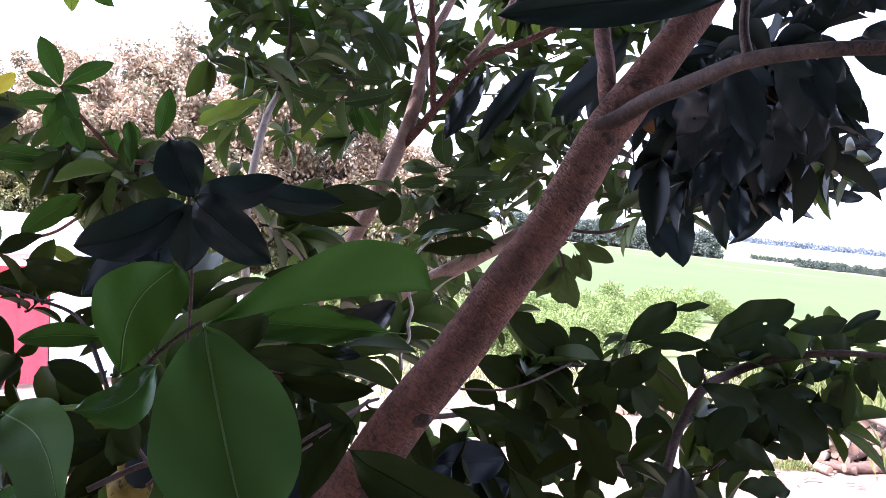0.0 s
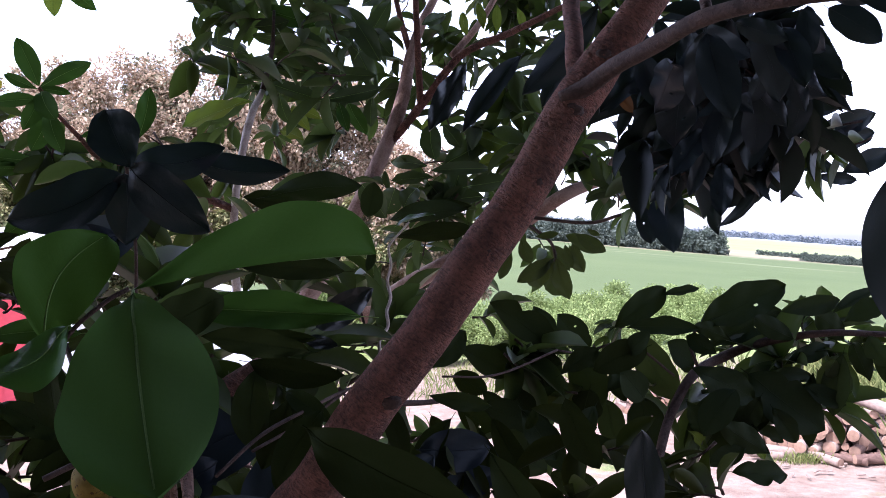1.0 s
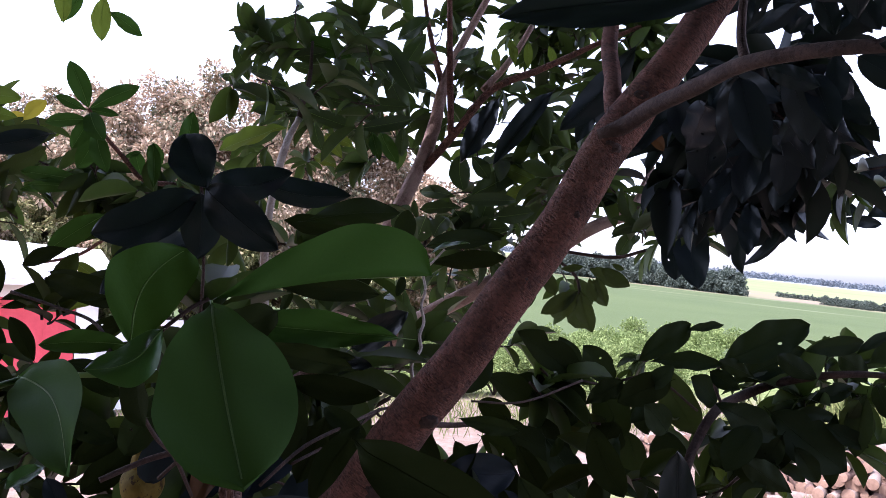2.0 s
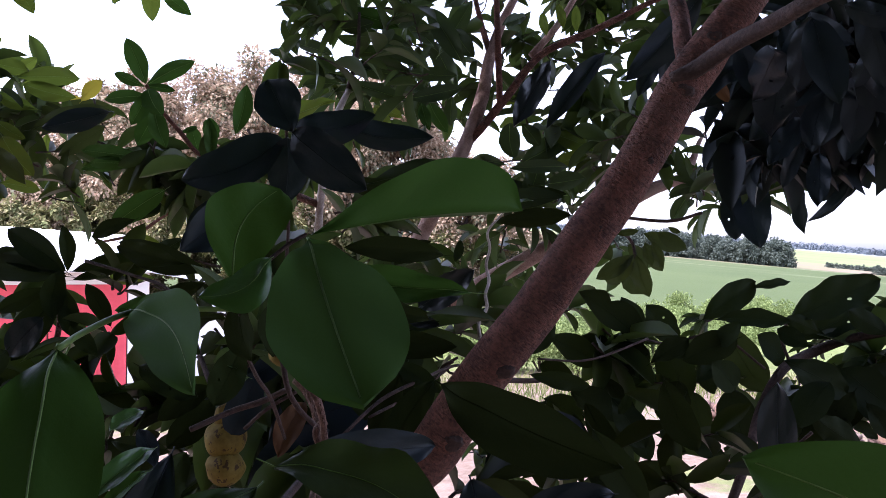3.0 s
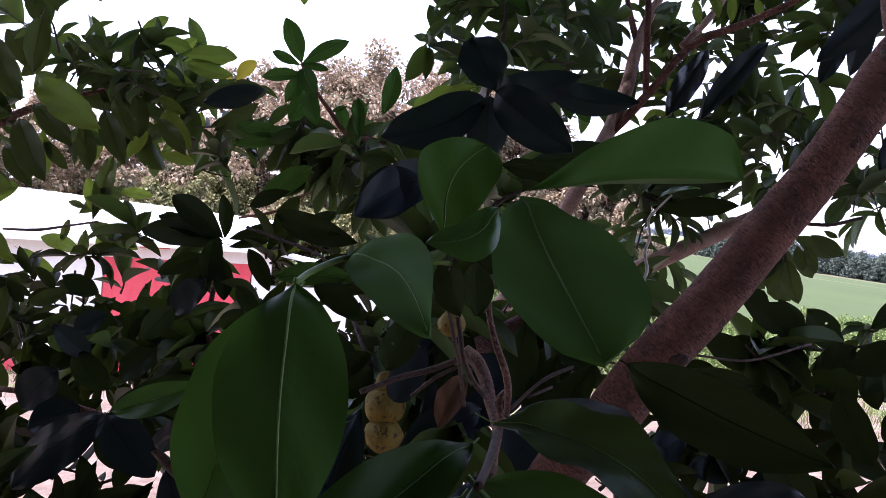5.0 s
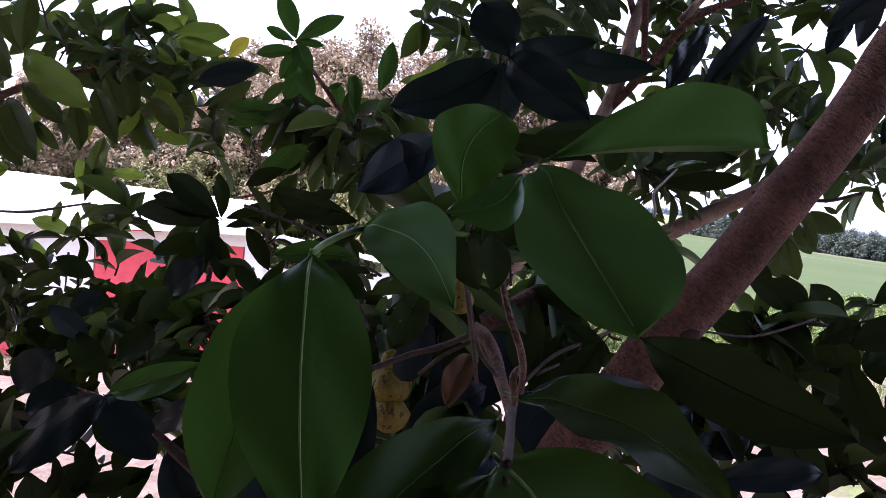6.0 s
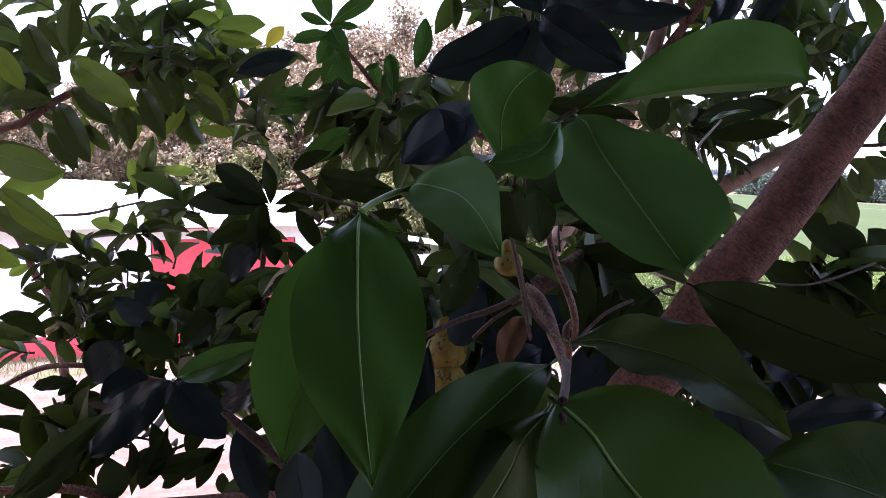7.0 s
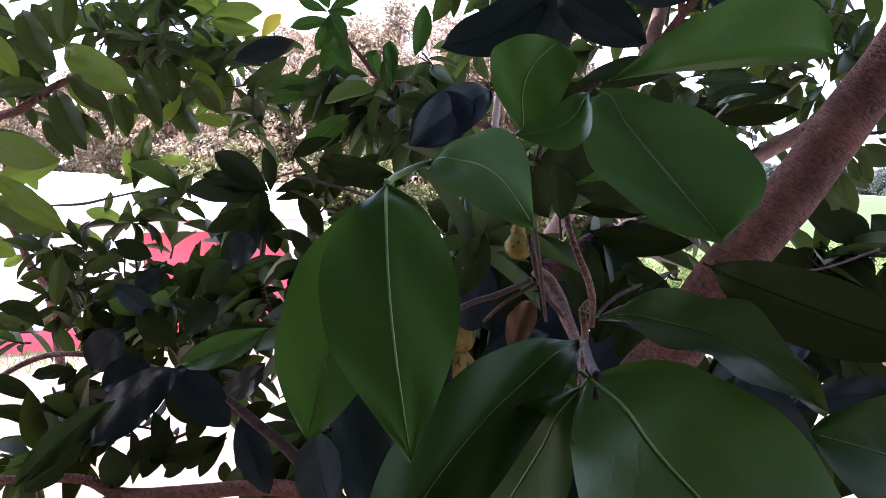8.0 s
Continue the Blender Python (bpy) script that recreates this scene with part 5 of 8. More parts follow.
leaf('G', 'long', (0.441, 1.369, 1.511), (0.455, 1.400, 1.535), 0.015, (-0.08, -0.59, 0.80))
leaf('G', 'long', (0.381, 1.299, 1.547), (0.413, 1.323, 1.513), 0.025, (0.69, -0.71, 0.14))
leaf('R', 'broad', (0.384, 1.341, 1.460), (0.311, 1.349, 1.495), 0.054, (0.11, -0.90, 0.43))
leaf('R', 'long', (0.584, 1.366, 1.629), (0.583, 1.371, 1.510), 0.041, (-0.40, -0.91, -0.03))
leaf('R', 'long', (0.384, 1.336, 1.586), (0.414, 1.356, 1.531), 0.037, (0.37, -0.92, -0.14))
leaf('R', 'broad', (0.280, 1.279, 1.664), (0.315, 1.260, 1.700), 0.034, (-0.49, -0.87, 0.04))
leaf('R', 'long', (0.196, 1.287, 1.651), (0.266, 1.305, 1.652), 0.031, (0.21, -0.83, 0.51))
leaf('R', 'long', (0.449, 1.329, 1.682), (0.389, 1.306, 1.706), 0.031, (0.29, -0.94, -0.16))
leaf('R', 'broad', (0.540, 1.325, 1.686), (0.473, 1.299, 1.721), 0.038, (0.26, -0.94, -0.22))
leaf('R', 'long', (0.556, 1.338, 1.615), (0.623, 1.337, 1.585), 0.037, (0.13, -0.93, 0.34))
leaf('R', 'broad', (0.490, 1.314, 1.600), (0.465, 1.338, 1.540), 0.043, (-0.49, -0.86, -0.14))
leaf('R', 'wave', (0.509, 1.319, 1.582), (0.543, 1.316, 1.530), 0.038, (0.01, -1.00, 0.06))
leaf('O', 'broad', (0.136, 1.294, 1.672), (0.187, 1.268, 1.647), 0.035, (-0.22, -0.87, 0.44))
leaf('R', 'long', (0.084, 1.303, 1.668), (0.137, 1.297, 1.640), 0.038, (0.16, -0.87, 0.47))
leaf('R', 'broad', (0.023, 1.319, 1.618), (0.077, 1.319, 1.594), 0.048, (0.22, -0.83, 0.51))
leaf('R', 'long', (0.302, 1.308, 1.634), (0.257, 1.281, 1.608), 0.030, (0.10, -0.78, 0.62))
leaf('R', 'broad', (0.368, 1.361, 1.484), (0.302, 1.385, 1.445), 0.057, (-0.51, -0.76, 0.41))
leaf('O', 'long', (-0.011, 1.322, 1.553), (0.029, 1.294, 1.495), 0.039, (0.01, -0.89, 0.45))
leaf('R', 'broad', (-0.060, 1.295, 1.521), (-0.021, 1.276, 1.468), 0.046, (0.29, -0.81, 0.51))
leaf('R', 'broad', (0.377, 1.261, 1.648), (0.479, 1.316, 1.596), 0.058, (0.44, -0.89, -0.08))
leaf('R', 'broad', (0.435, 1.249, 1.621), (0.384, 1.219, 1.560), 0.057, (-0.27, -0.75, 0.61))
leaf('O', 'bite', (0.520, 1.350, 1.601), (0.455, 1.333, 1.531), 0.069, (-0.25, -0.87, 0.43))
leaf('R', 'long', (0.418, 1.262, 1.569), (0.501, 1.303, 1.516), 0.049, (0.32, -0.92, -0.22))
leaf('R', 'broad', (0.300, 1.214, 1.611), (0.264, 1.189, 1.652), 0.049, (0.47, -0.87, -0.12))
leaf('R', 'long', (0.238, 1.258, 1.590), (0.204, 1.219, 1.530), 0.041, (0.14, -0.87, 0.48))
leaf('R', 'broad', (0.129, 1.190, 1.596), (0.179, 1.208, 1.523), 0.049, (0.31, -0.95, -0.02))
leaf('O', 'broad', (0.074, 1.221, 1.594), (0.141, 1.249, 1.568), 0.051, (0.46, -0.84, 0.29))
leaf('O', 'broad', (0.175, 1.324, 1.467), (0.255, 1.345, 1.441), 0.053, (0.30, -0.94, 0.17))
leaf('R', 'broad', (0.031, 1.306, 1.567), (0.094, 1.316, 1.533), 0.054, (0.28, -0.93, 0.25))
leaf('R', 'long', (0.038, 1.253, 1.671), (0.116, 1.285, 1.629), 0.055, (0.49, -0.83, 0.27))
leaf('R', 'broad', (-0.009, 1.210, 1.649), (0.046, 1.251, 1.697), 0.047, (0.34, -0.87, 0.36))
leaf('O', 'long', (0.183, 1.205, 1.644), (0.239, 1.232, 1.677), 0.036, (0.12, -0.86, 0.50))
leaf('K', 'broad', (-0.707, 0.840, 1.589), (-0.753, 0.832, 1.537), 0.049, (0.24, -0.97, -0.06))
leaf('P', 'broad', (-0.627, 0.777, 1.628), (-0.581, 0.781, 1.589), 0.038, (0.50, -0.69, 0.52))
leaf('K', 'long', (-0.643, 0.758, 1.659), (-0.614, 0.788, 1.622), 0.027, (0.78, -0.61, 0.12))
leaf('P', 'broad', (-0.556, 0.827, 1.630), (-0.588, 0.805, 1.597), 0.043, (0.16, -0.89, 0.42))
leaf('P', 'long', (-0.592, 0.918, 1.606), (-0.653, 0.938, 1.551), 0.032, (0.00, -0.94, -0.34))
leaf('K', 'broad', (-0.615, 0.779, 1.566), (-0.658, 0.748, 1.543), 0.040, (0.33, -0.81, 0.48))
leaf('P', 'broad', (-0.575, 0.876, 1.675), (-0.582, 0.830, 1.639), 0.036, (0.75, -0.48, 0.46))
leaf('K', 'long', (-0.621, 0.817, 1.669), (-0.649, 0.798, 1.642), 0.027, (0.37, -0.89, 0.25))
leaf('K', 'broad', (-0.563, 0.923, 1.709), (-0.608, 0.921, 1.661), 0.037, (0.15, -0.98, -0.10))
leaf('C', 'long', (0.206, 2.047, 1.813), (0.255, 2.082, 1.749), 0.043, (0.13, -0.91, -0.40))
leaf('C', 'long', (0.249, 2.025, 1.814), (0.286, 2.029, 1.748), 0.046, (0.12, -0.99, 0.01))
leaf('C', 'broad', (0.194, 1.975, 1.757), (0.243, 2.036, 1.691), 0.069, (0.46, -0.80, -0.38))
leaf('C', 'long', (0.238, 2.007, 1.839), (0.328, 2.011, 1.799), 0.048, (0.12, -0.98, 0.17))
leaf('C', 'long', (0.143, 1.969, 1.753), (0.183, 1.980, 1.717), 0.039, (0.23, -0.97, -0.05))
leaf('C', 'long', (0.111, 1.948, 2.023), (0.154, 1.912, 2.072), 0.051, (-0.38, -0.87, -0.31))
leaf('C', 'long', (0.170, 1.966, 2.067), (0.203, 1.958, 2.119), 0.047, (-0.17, -0.98, -0.04))
# small spray hanging in front of the field
leaf('C', 'long', (0.210, 1.853, 1.789), (0.240, 1.855, 1.696), 0.049, (-0.03, -1.00, -0.04))
leaf('C', 'long', (0.206, 1.852, 1.789), (0.123, 1.845, 1.733), 0.045, (0.03, -1.00, 0.09))
leaf('C', 'long', (0.204, 1.852, 1.786), (0.173, 1.849, 1.727), 0.033, (-0.03, -1.00, 0.06))
leaf('C', 'long', (0.228, 1.854, 1.818), (0.245, 1.856, 1.765), 0.028, (-0.05, -1.00, -0.04))
leaf('C', 'long', (0.243, 1.856, 1.823), (0.267, 1.858, 1.761), 0.030, (-0.05, -1.00, -0.05))
leaf('C', 'long', (0.252, 1.856, 1.841), (0.319, 1.862, 1.803), 0.039, (0.05, -1.00, -0.07))
leaf('C', 'long', (0.133, 1.846, 1.832), (0.154, 1.848, 1.774), 0.037, (0.00, -1.00, -0.03))
leaf('C', 'long', (0.109, 1.844, 1.808), (0.085, 1.841, 1.739), 0.033, (0.01, -1.00, 0.03))
leaf('C', 'long', (0.164, 1.849, 1.835), (0.214, 1.853, 1.843), 0.020, (0.09, -1.00, 0.02))
leaf('C', 'long', (0.277, 1.859, 1.852), (0.305, 1.861, 1.840), 0.015, (0.06, -1.00, -0.07))
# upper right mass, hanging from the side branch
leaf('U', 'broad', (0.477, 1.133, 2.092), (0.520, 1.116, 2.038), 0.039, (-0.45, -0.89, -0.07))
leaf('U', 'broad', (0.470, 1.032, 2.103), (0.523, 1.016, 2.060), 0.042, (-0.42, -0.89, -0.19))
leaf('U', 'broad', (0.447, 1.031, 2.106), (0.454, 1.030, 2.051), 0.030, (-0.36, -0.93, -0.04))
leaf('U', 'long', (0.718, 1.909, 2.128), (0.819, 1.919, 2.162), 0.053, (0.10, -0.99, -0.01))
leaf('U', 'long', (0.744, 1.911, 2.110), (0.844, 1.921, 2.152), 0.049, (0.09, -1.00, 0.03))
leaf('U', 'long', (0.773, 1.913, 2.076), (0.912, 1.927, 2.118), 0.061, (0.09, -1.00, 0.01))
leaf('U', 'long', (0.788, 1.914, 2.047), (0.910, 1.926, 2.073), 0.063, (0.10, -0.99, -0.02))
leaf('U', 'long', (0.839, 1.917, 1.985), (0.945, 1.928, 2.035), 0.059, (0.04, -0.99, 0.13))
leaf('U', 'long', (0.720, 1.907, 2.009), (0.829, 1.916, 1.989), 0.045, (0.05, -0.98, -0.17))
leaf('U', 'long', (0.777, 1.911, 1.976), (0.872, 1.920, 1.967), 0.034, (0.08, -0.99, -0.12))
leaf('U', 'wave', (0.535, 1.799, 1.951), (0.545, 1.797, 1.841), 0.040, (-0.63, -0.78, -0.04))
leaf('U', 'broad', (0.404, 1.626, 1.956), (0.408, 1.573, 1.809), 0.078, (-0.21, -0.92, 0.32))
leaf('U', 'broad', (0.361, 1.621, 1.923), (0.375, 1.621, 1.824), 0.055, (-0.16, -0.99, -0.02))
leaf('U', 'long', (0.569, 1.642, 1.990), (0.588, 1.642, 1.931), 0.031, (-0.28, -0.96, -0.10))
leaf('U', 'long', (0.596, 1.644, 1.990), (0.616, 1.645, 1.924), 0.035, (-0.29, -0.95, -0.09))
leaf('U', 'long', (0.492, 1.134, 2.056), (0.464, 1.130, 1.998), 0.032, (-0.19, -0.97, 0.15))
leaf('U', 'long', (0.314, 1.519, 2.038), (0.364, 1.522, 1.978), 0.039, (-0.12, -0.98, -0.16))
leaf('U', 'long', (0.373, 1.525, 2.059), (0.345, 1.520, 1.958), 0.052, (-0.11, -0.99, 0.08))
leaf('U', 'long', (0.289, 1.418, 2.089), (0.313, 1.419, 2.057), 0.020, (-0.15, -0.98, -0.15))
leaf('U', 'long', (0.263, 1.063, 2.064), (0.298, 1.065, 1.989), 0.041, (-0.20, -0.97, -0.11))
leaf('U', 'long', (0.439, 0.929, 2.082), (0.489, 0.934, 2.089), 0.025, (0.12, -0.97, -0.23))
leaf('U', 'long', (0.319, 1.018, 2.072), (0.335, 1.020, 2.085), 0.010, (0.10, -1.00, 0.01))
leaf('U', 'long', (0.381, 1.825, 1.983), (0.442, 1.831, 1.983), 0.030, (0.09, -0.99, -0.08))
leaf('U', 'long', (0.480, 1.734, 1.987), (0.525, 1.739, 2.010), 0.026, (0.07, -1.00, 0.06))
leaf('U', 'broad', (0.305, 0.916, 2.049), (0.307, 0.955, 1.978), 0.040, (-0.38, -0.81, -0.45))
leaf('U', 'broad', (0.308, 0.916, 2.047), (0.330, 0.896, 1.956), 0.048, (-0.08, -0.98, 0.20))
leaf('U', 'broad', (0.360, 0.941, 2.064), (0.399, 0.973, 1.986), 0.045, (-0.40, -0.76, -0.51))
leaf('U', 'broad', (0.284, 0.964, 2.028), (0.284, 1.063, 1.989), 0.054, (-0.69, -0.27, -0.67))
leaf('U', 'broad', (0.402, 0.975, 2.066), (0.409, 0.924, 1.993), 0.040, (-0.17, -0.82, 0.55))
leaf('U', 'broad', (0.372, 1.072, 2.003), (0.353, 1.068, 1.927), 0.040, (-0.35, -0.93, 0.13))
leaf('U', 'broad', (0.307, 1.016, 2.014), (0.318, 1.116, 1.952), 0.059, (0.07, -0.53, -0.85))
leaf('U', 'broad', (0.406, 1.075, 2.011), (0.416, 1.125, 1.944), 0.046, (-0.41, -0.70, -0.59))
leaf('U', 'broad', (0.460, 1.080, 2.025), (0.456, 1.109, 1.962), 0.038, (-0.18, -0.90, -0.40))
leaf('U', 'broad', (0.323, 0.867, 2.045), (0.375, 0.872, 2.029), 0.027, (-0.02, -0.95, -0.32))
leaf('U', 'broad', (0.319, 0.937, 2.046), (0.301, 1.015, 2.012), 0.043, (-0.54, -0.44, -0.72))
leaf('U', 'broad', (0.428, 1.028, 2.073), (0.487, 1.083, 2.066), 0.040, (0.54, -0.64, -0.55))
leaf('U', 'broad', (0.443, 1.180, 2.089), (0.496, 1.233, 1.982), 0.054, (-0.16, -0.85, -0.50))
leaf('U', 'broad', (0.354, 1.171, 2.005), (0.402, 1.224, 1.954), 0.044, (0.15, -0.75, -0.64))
# left of the trunk, upper
leaf('U', 'long', (0.197, 0.887, 2.071), (0.123, 0.918, 1.986), 0.040, (-0.23, -0.96, -0.16))
leaf('U', 'long', (0.178, 1.106, 2.067), (0.150, 1.102, 2.002), 0.028, (-0.11, -0.99, 0.11))
leaf('U', 'long', (0.178, 1.005, 2.071), (0.175, 1.054, 2.001), 0.034, (-0.42, -0.75, -0.51))
leaf('V', 'long', (-0.595, 1.878, 2.252), (-0.631, 1.871, 2.338), 0.048, (0.22, -0.98, 0.01))
leaf('V', 'long', (-0.616, 1.950, 2.302), (-0.524, 1.948, 2.374), 0.047, (0.01, -1.00, -0.04))
leaf('V', 'long', (-0.613, 1.904, 2.288), (-0.509, 1.889, 2.254), 0.046, (0.03, -0.88, 0.48))
leaf('V', 'long', (-0.670, 1.877, 2.265), (-0.595, 1.865, 2.240), 0.030, (0.03, -0.86, 0.50))
leaf('Q', 'long', (-0.480, 1.880, 2.356), (-0.347, 1.888, 2.316), 0.053, (0.03, -1.00, -0.09))
leaf('V', 'broad', (-0.362, 1.908, 2.321), (-0.266, 1.898, 2.393), 0.064, (-0.04, -1.00, -0.08))
leaf('V', 'long', (-0.479, 1.846, 2.305), (-0.400, 1.856, 2.320), 0.044, (0.15, -0.98, -0.13))
leaf('V', 'long', (-0.436, 1.942, 2.290), (-0.507, 1.912, 2.303), 0.033, (0.37, -0.92, -0.12))
leaf('V', 'long', (-0.486, 1.962, 2.280), (-0.382, 1.951, 2.266), 0.044, (-0.08, -0.97, 0.22))
leaf('V', 'long', (-0.472, 1.921, 2.236), (-0.336, 1.942, 2.208), 0.058, (0.19, -0.95, 0.23))
leaf('V', 'long', (-0.482, 1.934, 2.225), (-0.348, 1.926, 2.248), 0.046, (-0.07, -0.99, 0.09))
leaf('V', 'long', (-0.458, 1.879, 2.183), (-0.323, 1.892, 2.142), 0.043, (0.14, -0.98, 0.13))
leaf('V', 'long', (-0.445, 1.933, 2.166), (-0.423, 1.942, 2.098), 0.041, (0.13, -0.99, -0.08))
leaf('G', 'long', (-0.501, 1.893, 2.145), (-0.677, 1.917, 2.087), 0.059, (-0.21, -0.94, 0.26))
leaf('V', 'long', (-0.487, 1.843, 2.199), (-0.616, 1.859, 2.210), 0.032, (-0.11, -0.98, 0.14))
leaf('V', 'long', (-0.512, 1.923, 2.177), (-0.608, 1.926, 2.101), 0.041, (0.11, -0.98, -0.18))
leaf('V', 'long', (-0.487, 1.887, 2.184), (-0.578, 1.869, 2.178), 0.039, (0.16, -0.93, 0.34))
leaf('V', 'long', (-0.325, 1.889, 2.146), (-0.197, 1.932, 2.181), 0.045, (0.35, -0.93, -0.11))
leaf('V', 'long', (-0.338, 1.938, 2.221), (-0.213, 1.942, 2.211), 0.044, (0.03, -1.00, 0.02))
leaf('V', 'long', (-0.288, 1.967, 2.204), (-0.330, 1.926, 2.080), 0.046, (0.25, -0.94, 0.23))
leaf('Q', 'long', (-0.296, 1.915, 2.141), (-0.271, 1.899, 2.073), 0.035, (0.13, -0.95, 0.27))
leaf('Q', 'long', (-0.284, 1.954, 2.150), (-0.230, 1.915, 2.068), 0.047, (0.08, -0.88, 0.47))
leaf('V', 'long', (-0.227, 1.957, 2.165), (-0.232, 1.971, 2.094), 0.041, (0.27, -0.94, -0.19))
leaf('V', 'broad', (-0.220, 1.981, 2.180), (-0.292, 2.026, 2.315), 0.061, (-0.10, -0.96, 0.27))
leaf('V', 'long', (-0.274, 1.963, 2.282), (-0.344, 1.931, 2.343), 0.054, (0.48, -0.87, 0.10))
leaf('V', 'long', (-0.260, 1.948, 2.265), (-0.177, 1.923, 2.386), 0.054, (0.19, -0.93, -0.32))
leaf('V', 'broad', (-0.194, 1.884, 2.230), (-0.280, 1.891, 2.362), 0.063, (-0.02, -1.00, 0.04))
leaf('V', 'long', (-0.220, 1.942, 2.324), (-0.168, 1.900, 2.244), 0.056, (-0.24, -0.92, 0.33))
leaf('G', 'long', (-0.419, 1.852, 2.071), (-0.353, 1.814, 2.045), 0.038, (-0.23, -0.79, 0.57))
leaf('G', 'long', (-0.421, 1.951, 2.143), (-0.367, 1.918, 2.078), 0.035, (-0.06, -0.91, 0.40))
leaf('G', 'long', (-0.342, 1.923, 2.106), (-0.390, 1.918, 2.125), 0.033, (0.23, -0.90, 0.37))
leaf('V', 'long', (-0.531, 1.846, 2.291), (-0.630, 1.859, 2.379), 0.050, (0.05, -0.98, 0.20))
leaf('V', 'long', (-0.533, 1.898, 2.211), (-0.584, 1.932, 2.152), 0.041, (-0.07, -0.89, -0.44))
leaf('V', 'broad', (-0.383, 1.884, 2.304), (-0.302, 1.894, 2.229), 0.059, (0.20, -0.98, 0.09))
leaf('V', 'long', (-0.311, 1.921, 2.314), (-0.199, 1.895, 2.297), 0.048, (-0.23, -0.97, -0.05))
leaf('V', 'long', (-0.393, 1.938, 2.209), (-0.277, 1.915, 2.160), 0.044, (-0.01, -0.92, 0.40))
leaf('V', 'long', (-0.495, 1.854, 2.320), (-0.556, 1.867, 2.400), 0.045, (-0.10, -0.99, 0.09))
leaf('V', 'long', (-0.449, 1.920, 2.378), (-0.510, 1.891, 2.414), 0.051, (0.50, -0.86, 0.14))
leaf('V', 'long', (-0.321, 1.898, 2.361), (-0.397, 1.922, 2.419), 0.048, (-0.18, -0.97, 0.16))
leaf('V', 'long', (-0.237, 1.873, 2.355), (-0.157, 1.847, 2.400), 0.053, (-0.33, -0.94, 0.04))
leaf('H', 'long', (0.022, 1.592, 2.162), (-0.044, 1.549, 2.029), 0.057, (0.07, -0.96, 0.27))
leaf('U', 'long', (0.126, 1.623, 2.184), (0.016, 1.579, 2.030), 0.052, (-0.00, -0.96, 0.28))
leaf('G', 'long', (-0.014, 1.992, 2.373), (-0.003, 1.977, 2.312), 0.027, (-0.05, -0.97, 0.23))
leaf('G', 'long', (0.020, 2.013, 2.399), (0.037, 1.980, 2.327), 0.028, (0.06, -0.90, 0.43))
leaf('G', 'long', (0.066, 2.068, 2.410), (0.068, 2.062, 2.340), 0.028, (0.02, -1.00, 0.09))
leaf('G', 'long', (0.117, 2.047, 2.396), (0.133, 2.055, 2.347), 0.025, (0.04, -0.99, -0.16))
leaf('V', 'long', (-0.054, 1.972, 2.359), (-0.105, 1.922, 2.324), 0.036, (0.55, -0.78, 0.30))
leaf('G', 'long', (-0.038, 2.069, 2.200), (-0.114, 2.060, 2.159), 0.049, (-0.06, -0.95, 0.32))
leaf('G', 'long', (-0.060, 2.016, 2.114), (-0.119, 2.048, 2.101), 0.033, (-0.50, -0.85, 0.15))
leaf('G', 'long', (0.124, 2.032, 2.040), (0.021, 1.984, 2.076), 0.055, (0.35, -0.91, -0.21))
leaf('G', 'long', (0.102, 2.019, 2.027), (0.023, 2.001, 2.001), 0.048, (0.05, -0.88, 0.46))
leaf('V', 'broad', (-0.087, 1.988, 2.104), (-0.074, 1.967, 2.014), 0.063, (-0.05, -0.98, 0.21))
leaf('V', 'long', (-0.060, 1.988, 2.102), (-0.014, 1.990, 2.046), 0.048, (0.15, -0.99, 0.08))
leaf('V', 'broad', (-0.058, 2.004, 2.004), (0.074, 2.058, 2.092), 0.067, (0.16, -0.93, 0.33))
leaf('V', 'long', (-0.098, 2.013, 2.004), (-0.194, 2.047, 2.016), 0.042, (-0.33, -0.94, 0.06))
leaf('V', 'long', (-0.081, 1.993, 1.975), (-0.185, 2.000, 1.967), 0.043, (-0.09, -0.94, 0.34))
leaf('V', 'long', (0.057, 1.994, 1.996), (-0.081, 1.936, 1.987), 0.041, (0.38, -0.92, 0.09))
leaf('V', 'broad', (-0.098, 2.004, 1.967), (-0.040, 2.055, 1.867), 0.076, (0.28, -0.91, -0.30))
leaf('V', 'broad', (-0.014, 2.020, 2.010), (-0.043, 1.996, 1.907), 0.064, (0.11, -0.97, 0.19))
leaf('V', 'long', (0.001, 1.984, 1.952), (0.099, 1.968, 1.968), 0.059, (-0.20, -0.94, 0.29))
leaf('V', 'long', (0.043, 2.046, 1.929), (-0.073, 2.029, 1.908), 0.067, (0.03, -0.86, 0.51))
leaf('V', 'broad', (-0.101, 1.511, 1.923), (-0.120, 1.536, 1.875), 0.053, (-0.33, -0.88, -0.34))
leaf('V', 'broad', (-0.134, 1.366, 1.920), (-0.101, 1.416, 1.865), 0.050, (0.56, -0.76, -0.34))
leaf('V', 'long', (-0.060, 1.519, 1.922), (-0.080, 1.476, 1.883), 0.042, (0.20, -0.71, 0.67))
leaf('V', 'long', (0.086, 2.085, 2.248), (0.097, 2.043, 2.161), 0.046, (-0.29, -0.88, 0.38))
leaf('V', 'long', (0.130, 2.024, 2.167), (0.175, 1.986, 2.104), 0.047, (-0.31, -0.89, 0.32))
leaf('V', 'long', (0.147, 2.015, 2.083), (0.210, 1.977, 2.096), 0.036, (-0.45, -0.85, -0.27))
leaf('V', 'long', (0.227, 2.007, 2.125), (0.243, 2.009, 2.057), 0.041, (-0.02, -1.00, -0.04))
leaf('V', 'long', (0.281, 2.000, 2.111), (0.241, 1.978, 2.040), 0.041, (0.10, -0.97, 0.24))
